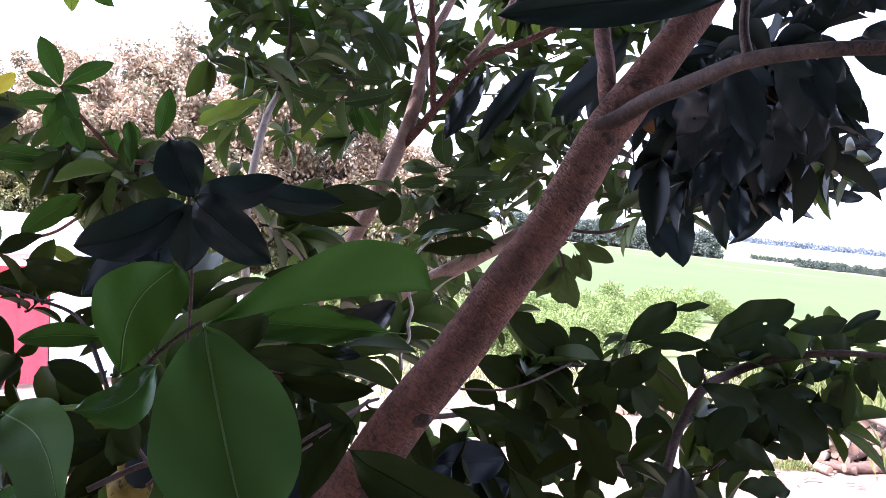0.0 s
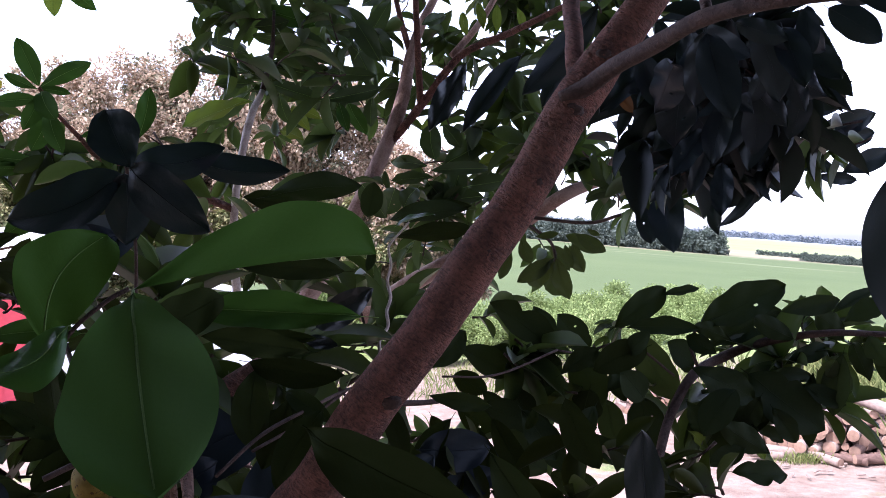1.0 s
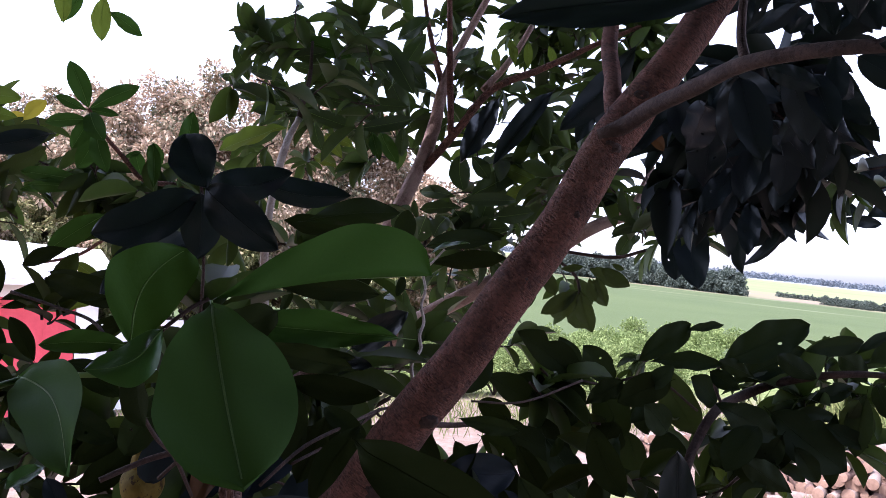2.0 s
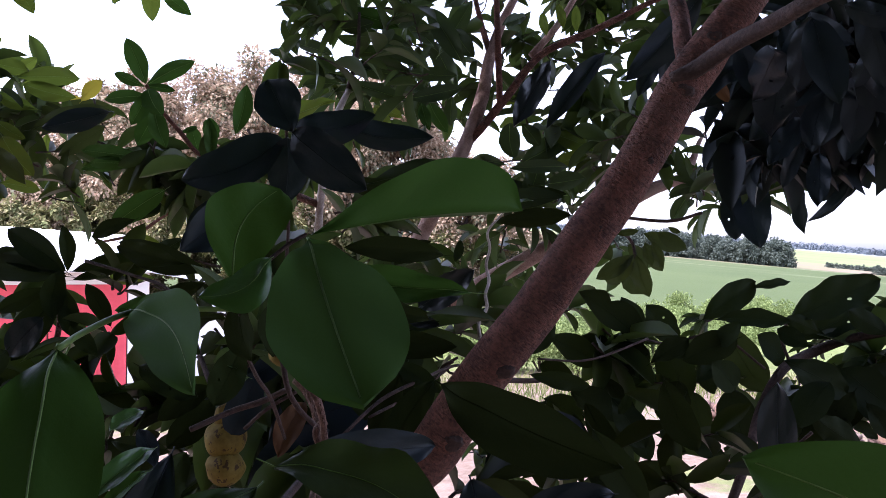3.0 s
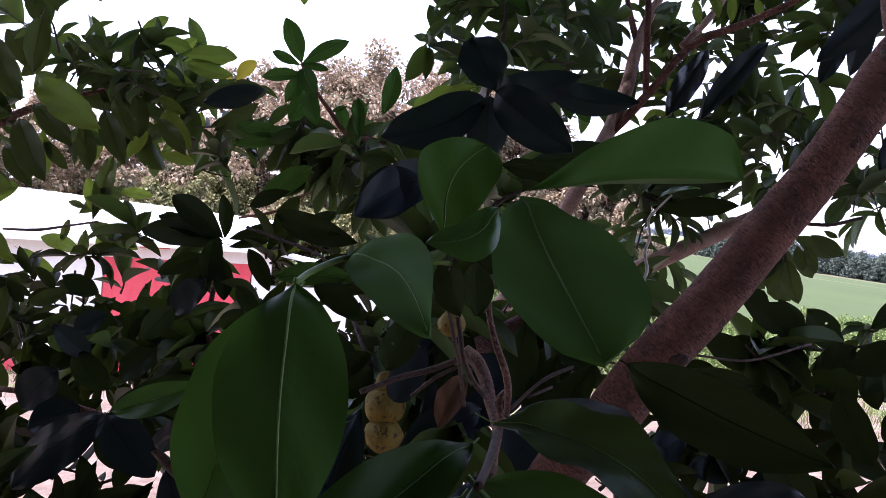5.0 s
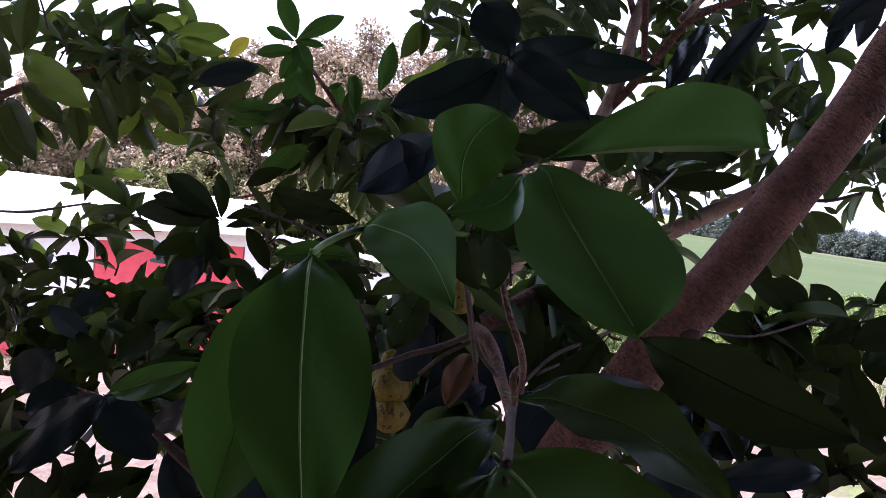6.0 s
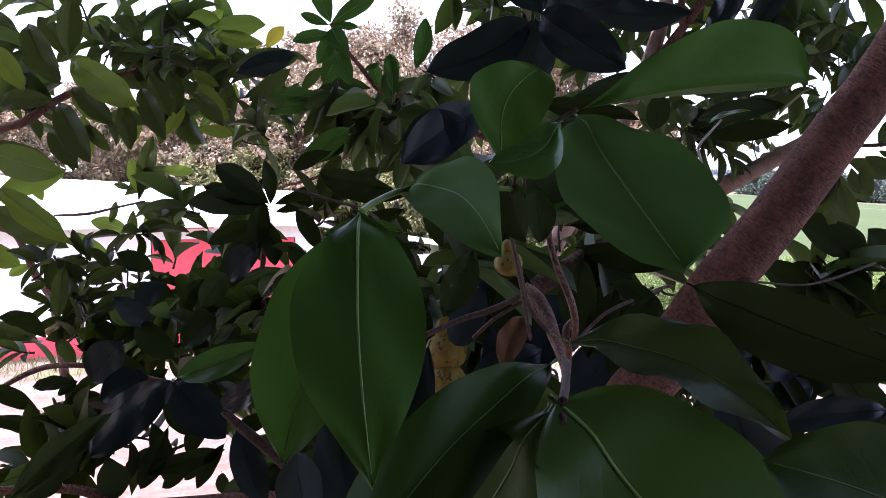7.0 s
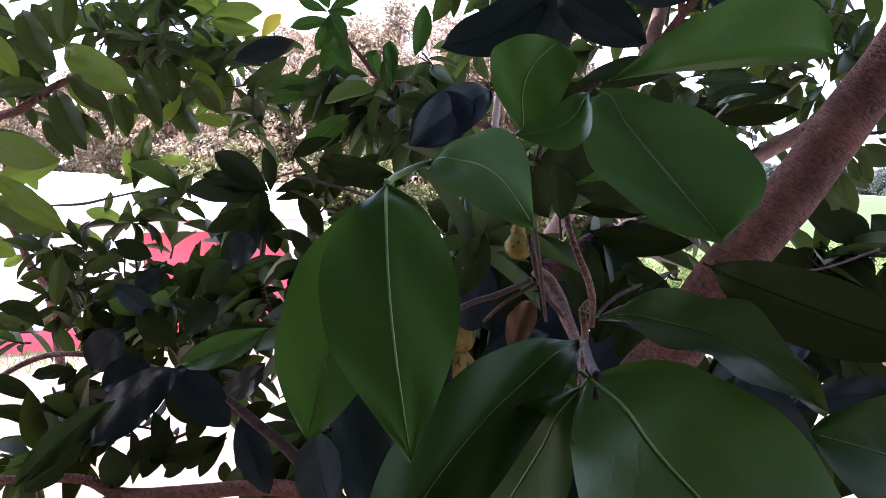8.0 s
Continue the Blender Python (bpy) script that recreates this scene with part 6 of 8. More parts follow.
leaf('V', 'long', (0.207, 2.094, 2.051), (0.295, 2.111, 2.012), 0.047, (0.27, -0.94, 0.20))
leaf('V', 'long', (0.231, 1.987, 1.986), (0.311, 1.998, 2.019), 0.037, (0.03, -0.97, 0.24))
leaf('V', 'long', (0.346, 2.041, 1.938), (0.308, 2.049, 1.867), 0.047, (-0.17, -0.99, -0.03))
leaf('V', 'long', (0.399, 2.037, 1.967), (0.455, 2.037, 1.914), 0.051, (0.07, -0.99, 0.07))
leaf('V', 'long', (0.312, 2.006, 2.004), (0.379, 1.994, 1.964), 0.041, (-0.14, -0.99, 0.07))
# left shoot
leaf('S', 'long', (-0.686, 1.359, 2.081), (-0.715, 1.342, 2.160), 0.042, (0.44, -0.90, -0.02))
leaf('S', 'long', (-0.686, 1.359, 2.079), (-0.597, 1.366, 2.122), 0.036, (0.22, -0.92, -0.32))
leaf('S', 'long', (-0.688, 1.358, 2.077), (-0.741, 1.348, 2.100), 0.023, (0.18, -0.98, -0.04))
leaf('S', 'long', (-0.686, 1.359, 2.077), (-0.635, 1.369, 2.071), 0.018, (0.15, -0.94, -0.31))
leaf('S', 'broad', (-0.682, 1.359, 2.073), (-0.642, 1.337, 2.021), 0.042, (0.13, -0.87, 0.47))
leaf('S', 'long', (-0.682, 1.360, 2.067), (-0.706, 1.345, 2.006), 0.034, (0.55, -0.83, -0.02))
leaf('S', 'long', (-0.683, 1.359, 2.060), (-0.758, 1.345, 2.052), 0.030, (0.19, -0.98, -0.03))
leaf('S', 'long', (-0.683, 1.380, 2.048), (-0.660, 1.385, 1.971), 0.040, (0.43, -0.90, 0.07))
leaf('S', 'broad', (-0.673, 1.382, 2.044), (-0.711, 1.375, 1.974), 0.044, (0.47, -0.87, -0.17))
leaf('S', 'long', (-0.658, 1.436, 2.005), (-0.628, 1.442, 2.017), 0.013, (0.26, -0.94, -0.21))
leaf('S', 'long', (-0.559, 1.455, 2.004), (-0.539, 1.458, 2.098), 0.041, (0.42, -0.91, -0.06))
leaf('S', 'long', (-0.622, 1.494, 1.981), (-0.608, 1.446, 2.034), 0.037, (0.39, -0.63, -0.68))
leaf('S', 'long', (-0.649, 1.489, 1.974), (-0.639, 1.440, 2.017), 0.033, (0.45, -0.53, -0.72))
leaf('S', 'long', (-0.790, 1.512, 1.951), (-0.886, 1.494, 1.953), 0.034, (0.19, -0.98, -0.08))
leaf('S', 'long', (-0.832, 1.606, 1.979), (-0.962, 1.581, 1.949), 0.041, (0.22, -0.96, -0.17))
# dark leaves before the shed
leaf('B', 'long', (-0.659, 1.103, 1.757), (-0.749, 1.096, 1.818), 0.049, (0.24, -0.94, 0.24))
leaf('B', 'long', (-0.657, 1.104, 1.757), (-0.667, 1.106, 1.824), 0.027, (0.67, -0.74, 0.12))
leaf('B', 'long', (-0.670, 1.120, 1.752), (-0.784, 1.112, 1.784), 0.036, (0.17, -0.91, 0.39))
leaf('B', 'long', (-0.668, 1.120, 1.748), (-0.808, 1.101, 1.761), 0.048, (0.15, -0.96, 0.23))
leaf('B', 'broad', (-0.667, 1.100, 1.757), (-0.661, 1.075, 1.690), 0.040, (0.56, -0.76, 0.33))
leaf('B', 'long', (-0.651, 1.106, 1.757), (-0.563, 1.141, 1.778), 0.035, (0.40, -0.89, -0.21))
leaf('B', 'long', (-0.650, 1.105, 1.744), (-0.594, 1.127, 1.757), 0.018, (0.40, -0.90, -0.19))
leaf('B', 'broad', (-0.666, 1.098, 1.723), (-0.720, 1.069, 1.628), 0.056, (0.51, -0.86, -0.03))
leaf('B', 'long', (-0.658, 1.101, 1.731), (-0.648, 1.099, 1.663), 0.035, (0.53, -0.84, 0.11))
leaf('B', 'long', (-0.685, 1.112, 1.731), (-0.758, 1.082, 1.696), 0.034, (0.41, -0.91, -0.05))
leaf('B', 'long', (-0.467, 0.963, 1.779), (-0.488, 0.957, 1.797), 0.011, (0.35, -0.93, 0.09))
leaf('O', 'long', (-0.386, 0.939, 1.778), (-0.479, 0.944, 1.798), 0.032, (-0.03, -1.00, 0.09))
leaf('B', 'long', (-0.955, 1.752, 1.862), (-0.849, 1.798, 1.937), 0.069, (0.45, -0.89, -0.09))
leaf('B', 'long', (-0.961, 1.748, 1.846), (-0.861, 1.791, 1.910), 0.044, (0.44, -0.89, -0.08))
# left middle group
leaf('F', 'long', (-1.484, 1.758, 1.754), (-1.488, 1.826, 1.930), 0.057, (0.68, -0.68, 0.28))
leaf('G', 'long', (-1.477, 1.762, 1.769), (-1.508, 1.759, 1.866), 0.051, (0.61, -0.77, 0.17))
leaf('F', 'long', (-1.519, 1.746, 1.769), (-1.416, 1.792, 1.844), 0.061, (0.49, -0.86, -0.15))
leaf('G', 'long', (-1.430, 1.786, 1.836), (-1.345, 1.817, 1.831), 0.036, (0.35, -0.94, -0.02))
leaf('F', 'long', (-1.491, 1.755, 1.746), (-1.369, 1.796, 1.693), 0.062, (0.37, -0.91, 0.15))
leaf('G', 'broad', (-1.503, 1.744, 1.671), (-1.602, 1.709, 1.701), 0.049, (0.37, -0.92, 0.15))
leaf('F', 'long', (-1.497, 1.751, 1.731), (-1.502, 1.742, 1.649), 0.033, (0.67, -0.74, 0.04))
leaf('G', 'long', (-1.462, 1.764, 1.731), (-1.455, 1.759, 1.648), 0.025, (0.65, -0.75, 0.10))
leaf('F', 'long', (-1.499, 1.755, 1.784), (-1.548, 1.738, 1.799), 0.022, (0.35, -0.93, 0.10))
leaf('G', 'bite', (-1.448, 1.770, 1.731), (-1.366, 1.796, 1.686), 0.049, (0.39, -0.90, 0.18))
leaf('F', 'long', (-1.553, 1.727, 1.694), (-1.540, 1.737, 1.754), 0.025, (0.68, -0.74, -0.02))
leaf('G', 'broad', (-1.414, 1.457, 1.684), (-1.327, 1.484, 1.626), 0.048, (0.45, -0.86, 0.26))
leaf('F', 'long', (-1.507, 1.320, 1.744), (-1.339, 1.375, 1.658), 0.079, (0.41, -0.88, 0.25))
leaf('G', 'long', (-1.408, 1.252, 1.768), (-1.270, 1.309, 1.824), 0.064, (0.44, -0.88, -0.17))
leaf('F', 'long', (-1.442, 1.354, 1.847), (-1.352, 1.385, 1.816), 0.040, (0.36, -0.93, 0.12))
leaf('G', 'long', (-1.508, 1.433, 1.813), (-1.476, 1.440, 1.758), 0.032, (0.62, -0.74, 0.26))
leaf('F', 'broad', (-1.332, 1.182, 1.864), (-1.200, 1.227, 1.815), 0.074, (0.36, -0.92, 0.13))
leaf('G', 'long', (-1.337, 1.163, 1.681), (-1.266, 1.187, 1.638), 0.052, (0.45, -0.84, 0.30))
leaf('F', 'long', (-1.323, 1.155, 1.526), (-1.231, 1.187, 1.499), 0.040, (0.39, -0.87, 0.29))
leaf('G', 'long', (-1.580, 1.494, 1.605), (-1.630, 1.473, 1.578), 0.030, (0.44, -0.89, -0.12))
leaf('F', 'long', (-1.466, 1.540, 1.632), (-1.533, 1.505, 1.524), 0.066, (0.61, -0.78, -0.12))
# bottom left
leaf('P', 'long', (-0.654, 0.871, 1.536), (-0.539, 0.897, 1.591), 0.047, (0.22, -0.98, 0.01))
leaf('P', 'broad', (-0.654, 0.870, 1.526), (-0.627, 0.854, 1.474), 0.042, (0.52, -0.70, 0.49))
leaf('P', 'long', (-0.544, 0.647, 1.566), (-0.590, 0.571, 1.504), 0.032, (0.60, -0.69, 0.41))
leaf('P', 'long', (-0.770, 0.827, 1.537), (-0.823, 0.807, 1.530), 0.023, (0.26, -0.83, 0.49))
leaf('P', 'long', (-0.816, 0.807, 1.501), (-0.877, 0.787, 1.530), 0.028, (0.45, -0.80, 0.40))
leaf('P', 'long', (-0.876, 0.784, 1.494), (-0.792, 0.814, 1.483), 0.027, (0.34, -0.94, -0.02))
leaf('P', 'long', (-0.793, 0.817, 1.519), (-0.770, 0.827, 1.537), 0.015, (0.43, -0.90, -0.04))
leaf('P', 'bite', (-0.607, 0.672, 1.513), (-0.664, 0.646, 1.462), 0.033, (0.42, -0.91, -0.00))
leaf('P', 'long', (-0.659, 0.813, 1.514), (-0.728, 0.781, 1.439), 0.042, (0.44, -0.90, -0.02))
leaf('P', 'long', (-0.627, 0.823, 1.493), (-0.657, 0.806, 1.419), 0.033, (0.54, -0.84, -0.01))
leaf('P', 'long', (-0.563, 0.846, 1.473), (-0.593, 0.829, 1.419), 0.022, (0.30, -0.95, 0.12))
leaf('P', 'long', (-0.580, 0.893, 1.479), (-0.540, 0.910, 1.493), 0.027, (0.37, -0.93, 0.02))
leaf('P', 'long', (-0.651, 0.810, 1.439), (-0.562, 0.845, 1.466), 0.030, (0.36, -0.93, 0.05))
leaf('P', 'long', (-0.537, 0.854, 1.459), (-0.542, 0.848, 1.405), 0.027, (0.54, -0.84, 0.06))
leaf('P', 'long', (-0.731, 0.895, 1.525), (-0.696, 0.909, 1.540), 0.020, (0.35, -0.93, 0.07))
leaf('P', 'long', (-0.918, 0.986, 1.534), (-0.820, 1.019, 1.491), 0.045, (0.43, -0.84, 0.32))
# upper left group
leaf('G', 'broad', (-1.345, 1.409, 2.065), (-1.175, 1.410, 1.962), 0.084, (0.08, -0.99, 0.12))
leaf('F', 'long', (-1.357, 1.406, 2.071), (-1.416, 1.391, 2.157), 0.052, (0.51, -0.83, 0.21))
leaf('G', 'long', (-1.367, 1.399, 2.047), (-1.432, 1.381, 2.108), 0.045, (0.43, -0.88, 0.18))
leaf('F', 'broad', (-1.336, 1.351, 1.968), (-1.425, 1.317, 1.968), 0.047, (0.35, -0.93, -0.12))
leaf('G', 'long', (-1.303, 1.364, 1.980), (-1.218, 1.390, 1.921), 0.043, (0.39, -0.91, 0.15))
leaf('F', 'long', (-1.324, 1.353, 1.950), (-1.293, 1.353, 1.820), 0.047, (0.55, -0.83, 0.13))
leaf('G', 'long', (-1.319, 1.408, 1.944), (-1.299, 1.408, 1.853), 0.037, (0.67, -0.73, 0.15))
leaf('F', 'long', (-1.313, 1.409, 1.926), (-1.260, 1.423, 1.865), 0.033, (0.48, -0.85, 0.22))
leaf('G', 'long', (-1.283, 1.533, 1.986), (-1.298, 1.517, 1.877), 0.050, (0.68, -0.73, 0.01))
leaf('F', 'long', (-1.264, 1.597, 2.019), (-1.254, 1.590, 1.907), 0.056, (0.63, -0.77, 0.10))
leaf('G', 'long', (-1.202, 1.621, 2.032), (-1.125, 1.642, 1.939), 0.061, (0.41, -0.90, 0.14))
leaf('F', 'long', (-1.195, 1.620, 1.992), (-1.236, 1.599, 1.926), 0.040, (0.60, -0.79, -0.12))
leaf('G', 'long', (-1.218, 1.734, 2.165), (-1.109, 1.777, 2.183), 0.048, (0.39, -0.89, -0.23))
leaf('F', 'long', (-1.231, 1.727, 2.137), (-1.139, 1.760, 2.119), 0.045, (0.31, -0.94, -0.13))
leaf('G', 'long', (-1.245, 1.726, 2.186), (-1.194, 1.749, 2.228), 0.035, (0.55, -0.80, -0.23))
leaf('F', 'long', (-1.207, 1.786, 2.097), (-1.047, 1.848, 2.122), 0.070, (0.38, -0.90, -0.19))
leaf('G', 'long', (-1.193, 1.788, 2.068), (-1.047, 1.847, 2.111), 0.057, (0.44, -0.79, -0.43))
leaf('Y', 'long', (-1.234, 1.997, 2.177), (-1.202, 2.013, 2.221), 0.034, (0.57, -0.81, -0.13))
leaf('Y', 'long', (-1.242, 1.994, 2.174), (-1.286, 1.978, 2.177), 0.024, (0.33, -0.93, -0.17))
leaf('F', 'long', (-1.250, 1.665, 2.121), (-1.287, 1.647, 2.080), 0.029, (0.59, -0.78, -0.20))
leaf('G', 'long', (-1.403, 1.503, 2.154), (-1.355, 1.523, 2.179), 0.029, (0.51, -0.81, -0.31))
leaf('F', 'long', (-1.325, 1.467, 2.030), (-1.184, 1.519, 2.018), 0.060, (0.31, -0.91, -0.28))
leaf('G', 'long', (-1.315, 1.582, 2.072), (-1.255, 1.611, 2.138), 0.047, (0.60, -0.77, -0.21))
leaf('F', 'long', (-1.364, 1.298, 2.099), (-1.429, 1.278, 2.145), 0.041, (0.37, -0.92, 0.13))
leaf('G', 'long', (-1.395, 1.284, 2.065), (-1.360, 1.289, 1.985), 0.044, (0.64, -0.73, 0.22))
leaf('F', 'long', (-1.240, 1.609, 2.059), (-1.153, 1.642, 2.058), 0.037, (0.35, -0.93, -0.16))
leaf('G', 'long', (-1.193, 1.787, 2.054), (-1.197, 1.779, 1.982), 0.032, (0.59, -0.80, 0.05))
# hanging tips along the upper edge
leaf('T', 'long', (-0.990, 1.817, 2.447), (-1.039, 1.808, 2.370), 0.037, (0.53, -0.81, -0.24))
leaf('G', 'long', (-0.942, 1.826, 2.435), (-0.945, 1.826, 2.329), 0.053, (0.50, -0.87, -0.01))
leaf('T', 'long', (-0.927, 1.829, 2.401), (-0.852, 1.844, 2.347), 0.042, (0.16, -0.99, -0.05))
leaf('G', 'long', (-0.765, 1.108, 2.205), (-0.726, 1.116, 2.138), 0.039, (0.41, -0.90, 0.13))
leaf('T', 'long', (-0.807, 1.100, 2.212), (-0.846, 1.093, 2.132), 0.044, (0.63, -0.73, -0.25))
leaf('G', 'long', (-1.014, 1.762, 2.465), (-1.006, 1.767, 2.354), 0.045, (0.50, -0.87, 0.00))
leaf('T', 'long', (-0.821, 1.052, 2.213), (-0.826, 1.053, 2.108), 0.048, (0.66, -0.75, -0.03))
# odd leaves
leaf('X', 'long', (0.246, 1.111, 2.032), (0.264, 1.112, 1.996), 0.020, (-0.16, -0.98, -0.11))
leaf('X', 'long', (-0.272, 1.155, 1.572), (-0.238, 1.157, 1.541), 0.028, (0.30, -0.92, 0.26))
# dark leaves behind the fruit
leaf('M', 'broad', (-0.206, 0.728, 1.650), (-0.242, 0.739, 1.688), 0.030, (0.11, -0.92, 0.38))
leaf('O', 'long', (-0.205, 0.733, 1.704), (-0.240, 0.719, 1.693), 0.016, (0.22, -0.88, 0.42))
leaf('M', 'broad', (-0.247, 0.599, 1.588), (-0.224, 0.634, 1.642), 0.034, (0.44, -0.83, 0.34))
leaf('O', 'broad', (-0.286, 0.716, 1.620), (-0.258, 0.752, 1.658), 0.035, (0.52, -0.78, 0.34))
leaf('K', 'long', (-0.155, 0.482, 1.686), (-0.172, 0.435, 1.589), 0.033, (0.40, -0.85, 0.34))
leaf('M', 'broad', (-0.171, 0.615, 1.732), (-0.192, 0.612, 1.685), 0.031, (0.31, -0.95, -0.06))
leaf('O', 'broad', (-0.185, 0.817, 1.695), (-0.205, 0.813, 1.626), 0.044, (0.27, -0.96, -0.03))
leaf('M', 'broad', (-0.129, 0.827, 1.709), (-0.131, 0.828, 1.629), 0.044, (0.24, -0.97, -0.01))
leaf('O', 'long', (-0.174, 0.870, 1.628), (-0.079, 0.888, 1.657), 0.040, (0.19, -0.98, 0.00))
leaf('M', 'long', (0.095, 0.876, 1.623), (0.153, 0.890, 1.540), 0.046, (0.10, -0.99, -0.10))
leaf('O', 'broad', (0.174, 0.954, 1.663), (0.213, 0.962, 1.585), 0.044, (-0.06, -0.99, -0.13))
# yellow-green leaves of the far left shoot, sunlight put into their colour
leaf('G', 'long', (-1.157, 1.491, 2.175), (-1.092, 1.503, 2.210), 0.032, (0.37, -0.85, -0.37))
leaf('G', 'long', (-1.062, 1.509, 2.131), (-0.923, 1.516, 2.127), 0.047, (0.03, -0.93, -0.35))
leaf('G', 'long', (-1.060, 1.530, 2.121), (-0.942, 1.533, 2.091), 0.044, (0.02, -1.00, -0.02))
leaf('G', 'long', (-1.160, 1.490, 2.168), (-1.036, 1.514, 2.144), 0.046, (0.13, -0.95, -0.27))
leaf('F', 'broad', (-1.011, 1.489, 2.020), (-0.837, 1.503, 2.056), 0.061, (0.15, -0.90, -0.41))
leaf('G', 'broad', (-1.067, 1.478, 2.006), (-0.992, 1.473, 1.925), 0.055, (0.30, -0.89, 0.34))
leaf('F', 'long', (-1.142, 1.443, 2.068), (-1.057, 1.460, 2.035), 0.031, (0.08, -0.96, -0.27))
leaf('F', 'long', (-0.884, 1.545, 2.036), (-0.977, 1.527, 1.971), 0.044, (0.35, -0.90, -0.26))
leaf('Y', 'long', (-0.993, 1.625, 2.101), (-0.950, 1.633, 2.147), 0.038, (0.45, -0.85, -0.27))
leaf('F', 'broad', (-1.129, 1.466, 2.036), (-1.105, 1.451, 1.941), 0.049, (0.59, -0.76, 0.27))
leaf('G', 'long', (-1.100, 1.472, 1.960), (-1.131, 1.446, 1.899), 0.033, (0.66, -0.75, -0.02))
leaf('G', 'long', (-1.101, 1.502, 2.040), (-1.042, 1.514, 2.004), 0.032, (0.26, -0.96, 0.12))
leaf('L', 'long', (-0.777, 1.515, 1.967), (-0.900, 1.491, 1.979), 0.038, (0.20, -0.97, 0.11))
leaf('L', 'broad', (-0.686, 1.431, 1.898), (-0.775, 1.394, 1.825), 0.051, (0.44, -0.89, -0.09))
leaf('L', 'long', (-0.604, 1.447, 1.951), (-0.608, 1.445, 2.035), 0.029, (0.43, -0.90, 0.00))
leaf('G', 'long', (-1.038, 1.545, 2.070), (-1.122, 1.528, 2.097), 0.036, (0.19, -0.98, -0.01))
leaf('G', 'long', (-1.129, 1.549, 1.917), (-1.045, 1.565, 1.903), 0.035, (0.17, -0.98, -0.15))
leaf('F', 'long', (-0.990, 1.575, 2.045), (-1.052, 1.563, 2.079), 0.028, (0.23, -0.97, 0.08))
leaf('W', 'long', (-0.191, 0.513, 1.702), (-0.200, 0.490, 1.694), 0.013, (0.27, -0.42, 0.86))
leaf('W', 'long', (-0.142, 0.440, 1.700), (-0.155, 0.397, 1.683), 0.014, (0.28, -0.42, 0.86))
leaf('W', 'long', (-0.187, 0.615, 1.718), (-0.171, 0.618, 1.713), 0.011, (0.33, -0.35, 0.88))
leaf('G', 'long', (-0.623, 1.287, 1.741), (-0.704, 1.277, 1.737), 0.030, (0.10, -0.97, 0.22))
leaf('G', 'broad', (-0.647, 1.283, 1.810), (-0.606, 1.288, 1.783), 0.025, (0.26, -0.94, 0.21))
leaf('L', 'broad', (-0.356, 0.915, 1.727), (-0.444, 0.885, 1.725), 0.033, (0.31, -0.91, 0.28))
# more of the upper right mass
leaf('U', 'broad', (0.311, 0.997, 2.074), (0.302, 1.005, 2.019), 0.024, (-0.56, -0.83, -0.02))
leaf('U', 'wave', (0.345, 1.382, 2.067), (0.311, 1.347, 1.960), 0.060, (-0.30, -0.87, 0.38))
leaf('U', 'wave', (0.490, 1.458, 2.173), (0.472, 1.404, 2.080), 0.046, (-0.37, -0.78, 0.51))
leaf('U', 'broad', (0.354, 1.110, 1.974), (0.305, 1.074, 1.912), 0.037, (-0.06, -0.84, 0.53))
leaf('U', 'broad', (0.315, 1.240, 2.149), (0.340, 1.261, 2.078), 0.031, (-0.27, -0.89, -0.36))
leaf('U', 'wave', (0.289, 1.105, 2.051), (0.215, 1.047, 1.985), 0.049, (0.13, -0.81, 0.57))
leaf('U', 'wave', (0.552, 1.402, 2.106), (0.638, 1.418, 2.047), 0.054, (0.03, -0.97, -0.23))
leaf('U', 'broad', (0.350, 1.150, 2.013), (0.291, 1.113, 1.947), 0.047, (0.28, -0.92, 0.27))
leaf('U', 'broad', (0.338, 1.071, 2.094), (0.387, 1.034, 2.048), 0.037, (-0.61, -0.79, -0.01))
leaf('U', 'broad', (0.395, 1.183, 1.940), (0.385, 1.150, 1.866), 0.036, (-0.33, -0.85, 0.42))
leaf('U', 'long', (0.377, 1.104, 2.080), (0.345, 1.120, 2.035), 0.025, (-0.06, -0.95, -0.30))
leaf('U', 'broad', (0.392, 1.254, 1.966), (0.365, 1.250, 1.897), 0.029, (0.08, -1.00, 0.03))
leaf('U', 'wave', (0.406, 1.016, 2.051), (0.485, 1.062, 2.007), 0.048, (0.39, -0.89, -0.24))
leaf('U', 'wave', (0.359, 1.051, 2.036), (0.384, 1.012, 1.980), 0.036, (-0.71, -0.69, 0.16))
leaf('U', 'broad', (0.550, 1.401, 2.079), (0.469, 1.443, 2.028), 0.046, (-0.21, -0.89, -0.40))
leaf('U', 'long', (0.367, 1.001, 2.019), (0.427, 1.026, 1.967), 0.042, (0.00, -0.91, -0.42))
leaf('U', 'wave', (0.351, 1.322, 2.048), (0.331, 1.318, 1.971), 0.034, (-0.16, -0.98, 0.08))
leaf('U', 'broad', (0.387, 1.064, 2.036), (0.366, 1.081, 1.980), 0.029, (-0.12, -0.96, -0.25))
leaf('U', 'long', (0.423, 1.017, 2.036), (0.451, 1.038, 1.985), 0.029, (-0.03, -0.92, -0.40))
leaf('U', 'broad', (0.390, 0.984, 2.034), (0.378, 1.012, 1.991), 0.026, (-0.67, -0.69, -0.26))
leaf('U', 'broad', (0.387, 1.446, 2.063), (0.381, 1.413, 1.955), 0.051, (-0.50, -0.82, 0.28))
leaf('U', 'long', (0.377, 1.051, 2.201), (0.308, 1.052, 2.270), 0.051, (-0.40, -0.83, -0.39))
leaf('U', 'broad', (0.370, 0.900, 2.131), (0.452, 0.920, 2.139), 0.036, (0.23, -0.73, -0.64))
